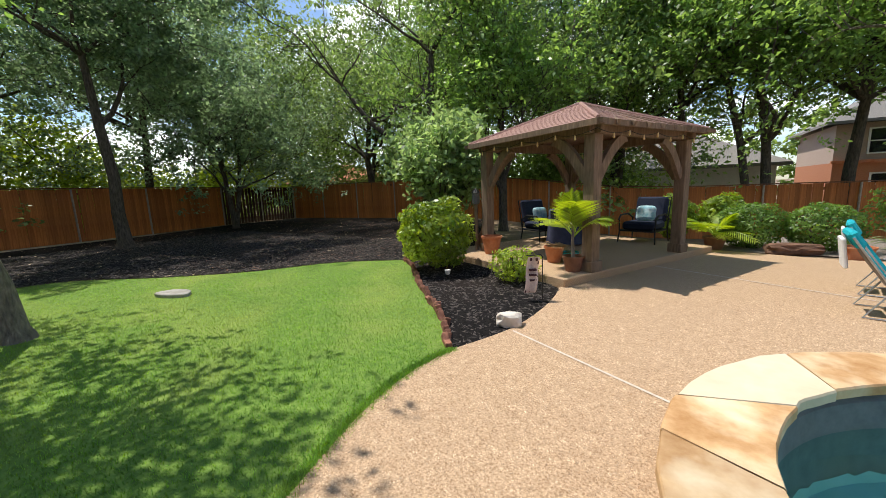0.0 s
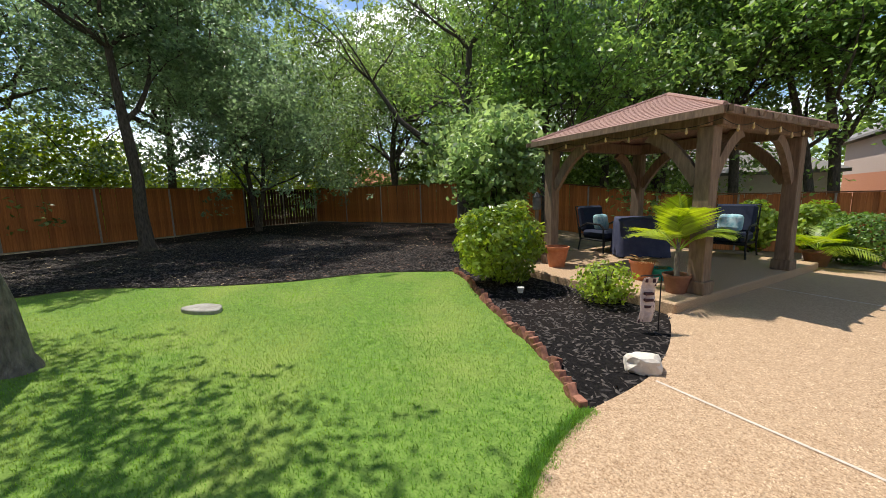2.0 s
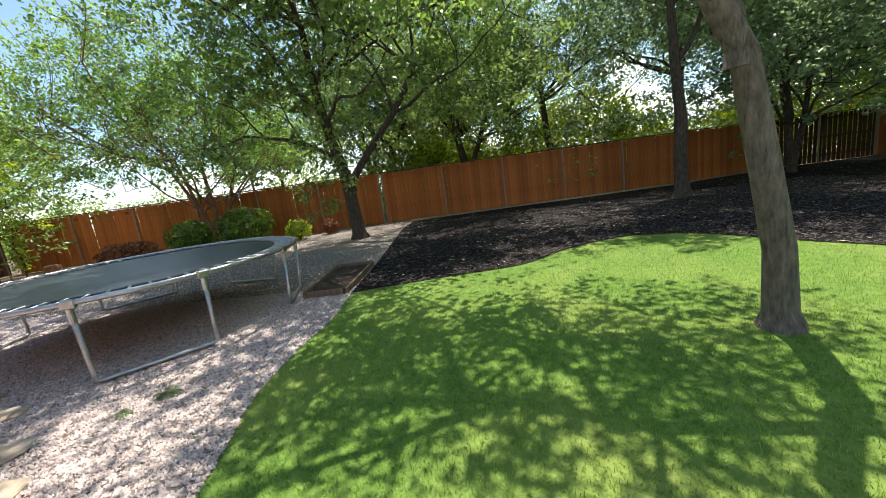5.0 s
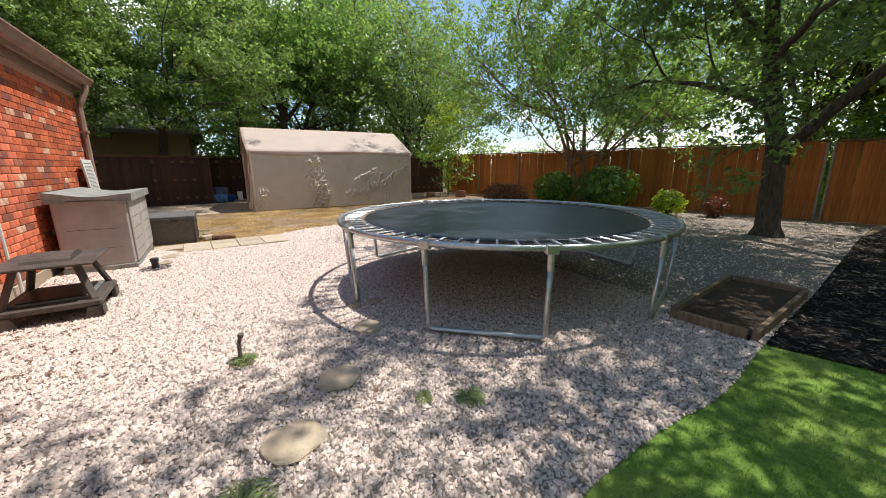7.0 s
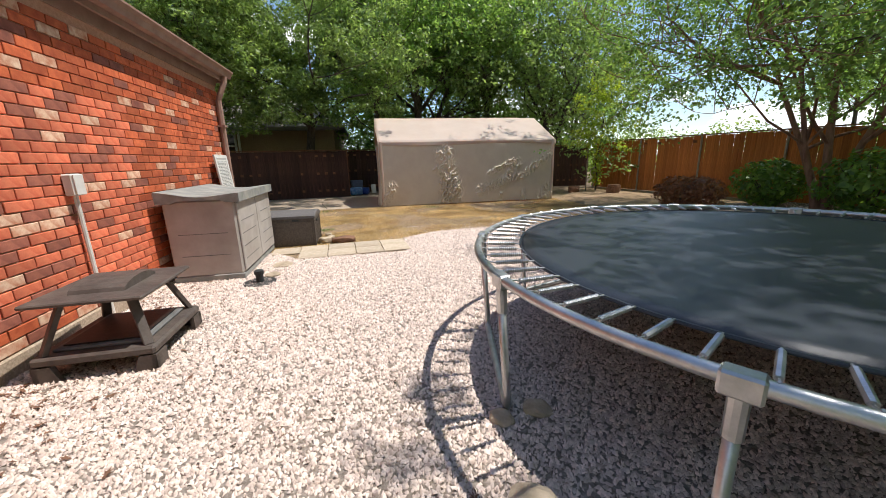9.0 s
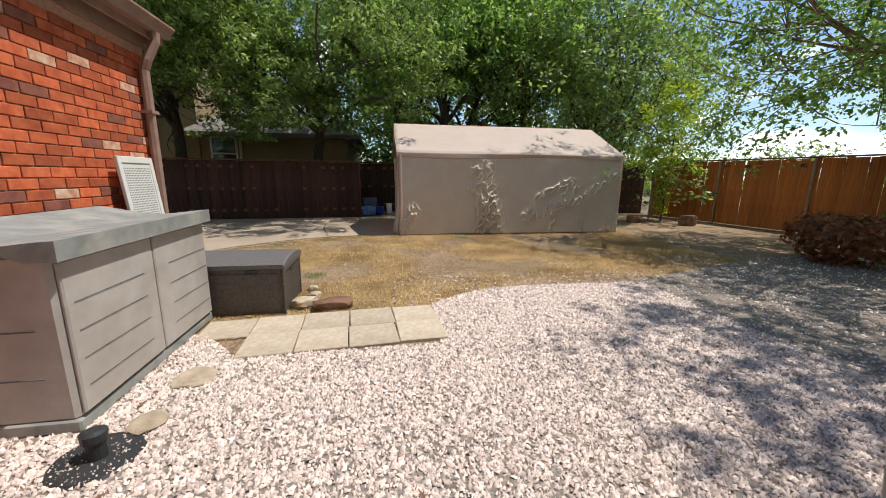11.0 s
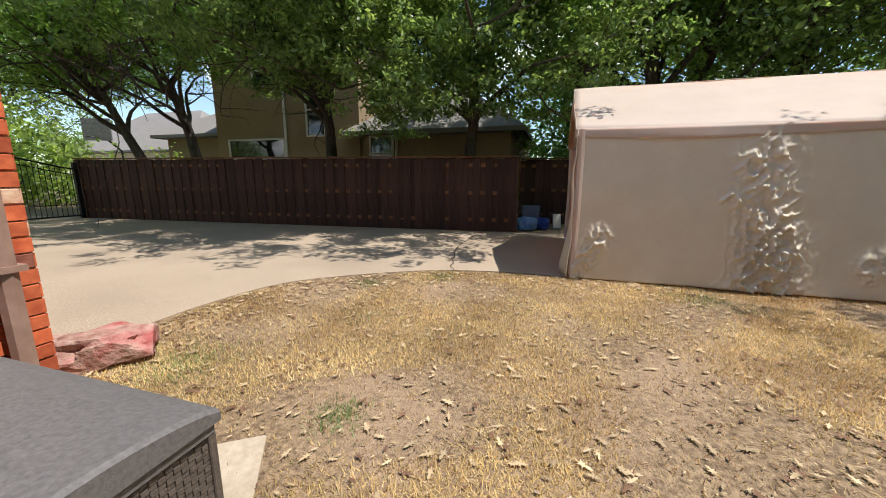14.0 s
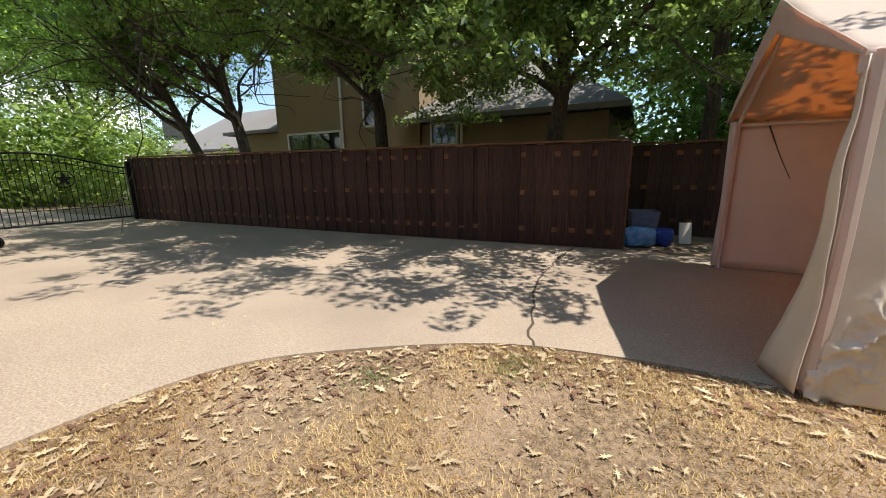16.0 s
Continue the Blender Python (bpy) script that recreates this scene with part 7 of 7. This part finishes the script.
woods("far_woods_north", [(14, 25), (4, 24), (1.5, 27)], 0.5, 7.0, 20000, 0.13, M_LEAF_GREEN, 4)
woods("far_woods_west", [(-19, 20), (-24, 15), (-28, 10), (-26, 4)], 0.2, 5.5, 34000, 0.13, M_LEAF_WOODS, 5)
woods("far_woods_northwest", [(-30, 44), (-44, 40), (-46, 24)], 0.2, 7.0, 16000, 0.16, M_LEAF_GREEN, 6, 4)

# ---- small ground cover ----
def scatter(rng, poly, n, box):
    x = rng.uniform(box[0], box[1], n)
    y = rng.uniform(box[2], box[3], n)
    k = inside(x, y, poly)
    return x[k], y[k]


def blades(name, x, y, z, length, width, lean, mat, seed, label, category):
    rng = np.random.default_rng(seed)
    n = len(x)
    a = rng.uniform(0, 6.283, n)
    L = length * rng.uniform(0.55, 1.25, n)
    tilt = lean * rng.uniform(0.3, 1.3, n)
    d = np.column_stack([np.cos(a), np.sin(a)])
    p = np.column_stack([x, y, np.full(n, z)])
    sidev = np.column_stack([-d[:, 1], d[:, 0], np.zeros(n)]) * (width * rng.uniform(0.6, 1.2, n))[:, None]
    tip = p + np.column_stack([d * (L * np.sin(tilt))[:, None], L * np.cos(tilt)])
    v = np.stack([p - sidev, p + sidev, tip], 1)
    return tagged(new(name, many(name, v, 3, mat)), label, category, "", "stuff")


rng = np.random.default_rng(77)
gx, gy = scatter(rng, LAWN, 420000, (-2.3, 7, -7, 2.5))
keep = (rng.random(len(gx)) < np.clip(3.2 / (0.6 + np.hypot(gx + 0.3, gy + 0.6)), 0.25, 1.0))
gx, gy = gx[keep], gy[keep]
blades("grass", gx, gy, -0.008, 0.026, 0.0028, 0.75, M_BLADE, 1, "short green lawn grass blades", "grass")
# longer fringe of grass along the patio
ex, ey = [], []
for (x0, y0), (x1, y1) in zip(EDGE_PATIO[:-1], EDGE_PATIO[1:]):
    t = rng.random(420)
    ex.append(x0 + (x1 - x0) * t + rng.normal(0.02, 0.03, 420))
    ey.append(y0 + (y1 - y0) * t)
blades("grass_fringe", np.concatenate(ex), np.concatenate(ey), 0.0, 0.034, 0.0034, 0.9, M_BLADE, 2, "longer grass fringe along the patio edge", "grass")
gx, gy = scatter(rng, DRY, 470000, (-1.4, 7.5, 8.2, 14))
dn = np.array([noise.noise(Vector((a * 0.9, b * 0.9, 4))) for a, b in zip(gx, gy)])
keep = (rng.random(len(gx)) < np.clip(0.72 + dn * 2.6, 0.10, 1))
gx, gy = gx[keep], gy[keep]
for i, (x, y, r, k) in enumerate(((-0.46, 10.55, 0.26, 900), (0.84, 10.38, 0.13, 420), (-0.2, 12.67, 0.14, 300), (0.55, 13.2, 0.2, 500), (3.4, 13.2, 0.3, 600), (0.3, 11.7, 0.25, 260))):
    q = rng.normal(0, r * 0.6, (2, k))
    blades("green_tuft", x + q[0], y + q[1], -0.012, 0.05, 0.003, 0.9, M_WEED, 90 + i, "thin green grass tuft in the dry turf", "grass")
blades("straw_grass", gx, gy, -0.012, 0.040, 0.0029, 1.0, M_STRAW, 3, "dry straw-coloured grass blades", "grass")


def chips(name, x, y, z, length, width, thick, mat, seed, label, category, flat=0.5):
    """Small irregular stones or chips, half sunk: stretched, turned points joined in one mesh."""
    rng = np.random.default_rng(seed)
    n = len(x)
    base = np.array([(1, 0, -0.4), (-1, 0, -0.4), (0, 1, -0.4), (0, -1, -0.4), (0, 0, 1)], float)
    v = np.repeat(base[None], n, 0) * (1 + rng.normal(0, 0.22, (n, 5, 1)))
    v += rng.normal(0, 0.12, (n, 5, 3))
    s = np.column_stack([length * rng.uniform(0.5, 1.4, n), width * rng.uniform(0.5, 1.4, n), thick * rng.uniform(0.6, 1.4, n)])
    v *= s[:, None, :]
    a, b = rng.uniform(0, 6.283, n), rng.normal(0, flat, n)
    ca, sa, cb, sb = np.cos(a)[:, None], np.sin(a)[:, None], np.cos(b)[:, None], np.sin(b)[:, None]
    X, Y, Z = v[:, :, 0], v[:, :, 1], v[:, :, 2]
    X, Z = X * cb + Z * sb, -X * sb + Z * cb
    X, Y = X * ca - Y * sa, X * sa + Y * ca
    v = np.stack([X + x[:, None], Y + y[:, None], Z + np.asarray(z)[:, None] if np.ndim(z) else Z + z], 2)
    tri = np.array([(0, 2, 4), (2, 1, 4), (1, 3, 4), (3, 0, 4)], np.int32)
    me = bpy.data.meshes.new(name)
    me.vertices.add(n * 5)
    me.vertices.foreach_set("co", v.astype(np.float32).ravel())
    idx = (tri[None] + (np.arange(n, dtype=np.int32) * 5)[:, None, None]).ravel()
    me.loops.add(len(idx))
    me.loops.foreach_set("vertex_index", idx)
    me.polygons.add(n * 4)
    me.polygons.foreach_set("loop_start", np.arange(0, len(idx), 3, dtype=np.int32))
    me.materials.append(mat)
    me.update(calc_edges=True)
    return tagged(new(name, me), label, category, "", "stuff")


gx, gy = scatter(rng, GRAVEL, 75000, (-0.6, 13.3, 1.4, 11.4))
near = np.hypot(gx - 1.6, (gy - 4.5) * 0.7)
keep = rng.random(len(gx)) < np.clip(2.6 / (0.5 + near), 0.12, 1)
gx, gy = gx[keep], gy[keep]
gx2, gy2 = scatter(rng, GRAVEL, 168000, (-0.6, 5, 1.4, 9.6))
chips("gravel_stones", np.concatenate([gx, gx2]), np.concatenate([gy, gy2]), 0.003, 0.0138, 0.0102, 0.0115, M_STONE, 4, "loose white limestone gravel stones", "gravel")
rx, ry = scatter(rng, DRY, 700, (1.8, 6, 8.8, 10.2))
chips("gravel_strays", rx, ry, 0.0, 0.018, 0.013, 0.008, M_STONE, 5, "stray gravel stones on the dry grass", "gravel")
M_PEBBLE = material("tan_pebble", (0.27, 0.16, 0.08), (0.68, 0.50, 0.33), 15, 0.7, 0.0, island=0.4)
px, py = scatter(rng, PATIO, 150000, (-4.2, -1.0, -6.2, -0.8))
keep = (np.hypot(px + 4.16, py + 2.76) > 1.56) & (rng.random(len(px)) < np.clip(1.6 / (0.3 + np.hypot(px + 1.9, py + 2.2)), 0.15, 1))
chips("patio_pebbles", px[keep], py[keep], 0.0095, 0.0066, 0.0052, 0.004, M_PEBBLE, 14, "tan pebbles exposed in the patio concrete", "pebbles", 0.2)
mx, my = scatter(rng, MULCH, 60000, (-1.6, 12, -9, 3))
chips("mulch_chips", mx, my, 0.008, 0.035, 0.009, 0.006, M_CHIP, 6, "black shredded mulch pieces", "mulch", 0.25)
# dead leaves: curled, lobed outlines on dry grass, gravel and mulch
def leaves(name, x, y, z, size, mat, seed, label):
    r = np.random.default_rng(seed)
    n = len(x)
    a = np.linspace(0, 2 * np.pi, 15)[:-1]
    rad = np.array([1.0, 0.36, 0.72, 0.26, 0.80, 0.24, 0.62, 0.95, 0.62, 0.24, 0.80, 0.26, 0.72, 0.36])
    ox, oy = rad * np.cos(a), rad * np.sin(a) * 0.7
    s = size * (0.4 + 1.7 * r.random(n) ** 4)[:, None]
    t = r.uniform(0, 6.283, n)[:, None]
    X, Y = ox * s, oy * s
    Z = np.abs(oy) * s * r.uniform(0.0, 0.22, n)[:, None] + r.normal(0, 0.06, (n, 1)) * ox * s
    v = np.stack([X * np.cos(t) - Y * np.sin(t) + x[:, None], X * np.sin(t) + Y * np.cos(t) + y[:, None], Z + z + 0.003], 2)
    return tagged(new(name, many(name, v, 14, mat)), label, "leaves", "", "stuff")


lx, ly = scatter(rng, DRY, 6500, (-1.4, 8, 8.4, 14))
leaves("dead_leaves", lx, ly, 0.004, 0.027, M_DEADLEAF, 7, "scattered dry tan oak leaves")
lx, ly = scatter(rng, DRY, 5000, (-1.4, 8, 8.4, 14))
leaves("brown_litter", lx, ly, 0.004, 0.024, M_ROCK_BROWN, 17, "brown leaf fragments on the dry grass")
# a band of litter swept against the driveway's edge
ex, ey = [], []
for (x0, y0), (x1, y1) in zip(EDGE_DRIVE[:-1], EDGE_DRIVE[1:]):
    ln = math.hypot(x1 - x0, y1 - y0)
    k = int(ln * 330)
    t, o = rng.random(k), np.abs(rng.normal(0.0, 0.30, k)) + 0.02
    ex.append(x0 + (x1 - x0) * t + (y1 - y0) / ln * o)
    ey.append(y0 + (y1 - y0) * t - (x1 - x0) / ln * o)
ex, ey = np.concatenate(ex), np.concatenate(ey)
half = rng.random(len(ex)) < 0.6
leaves("edge_litter", ex[half], ey[half], 0.004, 0.026, M_ROCK_BROWN, 18, "brown leaf litter against the driveway edge")
leaves("edge_leaves", ex[~half], ey[~half], 0.006, 0.032, M_DEADLEAF, 19, "pale dry leaves against the driveway edge")
lx, ly = scatter(rng, MULCH, 2600, (4, 15, -14, 3))
leaves("mulch_leaves", lx, ly, 0.01, 0.035, M_DEADLEAF, 8, "dry leaves scattered on the mulch")
lx, ly = scatter(rng, MULCH, 9000, (1, 14, -14.5, -4.5))
leaves("mulch_litter", lx, ly, 0.01, 0.03, M_ROCK_BROWN, 28, "brown leaf litter over the shaded mulch")
lx, ly = scatter(rng, GRAVEL, 500, (-0.6, 12, 1.4, 11))
leaves("gravel_leaves", lx, ly, 0.008, 0.025, M_ROCK_BROWN, 9, "brown leaf bits on the gravel")
rl = np.random.default_rng(31)
leaves("wall_litter", -0.55 + np.abs(rl.normal(0, 0.5, 900)), rl.uniform(4.2, 8.3, 900), 0.012, 0.022, M_ROCK_BROWN, 12, "brown leaf litter along the house wall")
lx, ly = scatter(rng, DRIVE, 900, (-9, 3, 10, 17.4))
leaves("driveway_leaves", lx, ly, 0.012, 0.018, M_DEADLEAF, 10, "small dry leaves on the driveway")

# ---- bricks of the house wall, each one proud of the mortar ----
CO, BL = 0.080, 0.225
BRICKS = [Geo().box(-0.012, -BL / 2 + 0.005, -CO / 2 + 0.0045, 0.004, BL / 2 - 0.005, CO / 2 - 0.0045, b=0.0035).mesh("brick", m) for m in (M_BRICK, M_BRICK_PALE, M_BRICK_DARK)]
rng = np.random.default_rng(15)
rest = {0: Geo(), 1: Geo(), 2: Geo()}
made = 0
for c in range(int((EAVE - 0.24 - 0.145) / CO)):
    z = 0.145 + CO * (c + 0.5)
    y = HY1 - BL / 2 - (BL / 2 if c % 2 else 0)
    if c % 2:
        rest[0].box(HX - 0.012, HY1 - BL / 2 + 0.005, z - CO / 2 + 0.0045, HX + 0.004, HY1, z + CO / 2 - 0.0045)
    while y > HY0 + 2.2:
        r = rng.random()
        k = 1 if r < 0.13 else (2 if r < 0.27 else 0)
        ox = float(rng.normal(0, 0.0012))
        if 4.8 < y < 7.4 and 0.3 < z < 1.9 and made < 300:
            made += 1
            repeat("brick", BRICKS[k], house, pose(HX + ox, y, z, float(rng.normal(0, 0.25)), 0, 0))
        else:
            rest[k].box(HX - 0.012 + ox, y - BL / 2 + 0.005, z - CO / 2 + 0.0045, HX + 0.004 + ox, y + BL / 2 - 0.005, z + CO / 2 - 0.0045, b=0.0035)
        y -= BL
for c in range(int((EAVE - 0.24 - 0.145) / CO)):
    z = 0.145 + CO * (c + 0.5)
    x = HX - BL / 2 - (BL / 2 if c % 2 else 0)
    while x > -5:
        k = 1 if rng.random() < 0.13 else 0
        rest[k].box(x - BL / 2 + 0.005, HY1 - 0.012, z - CO / 2 + 0.0045, x + BL / 2 - 0.005, HY1 + 0.004, z + CO / 2 - 0.0045)
        x -= BL
for k, m in ((0, material("red_brick_far", (0.38, 0.07, 0.026), (0.62, 0.155, 0.06), 12, 0.85, 0.5, island=0.28, distance=0.006)), (1, M_BRICK_PALE), (2, M_BRICK_DARK)):
    tagged(part("brickwork", rest[k], m, house), kind="stuff")
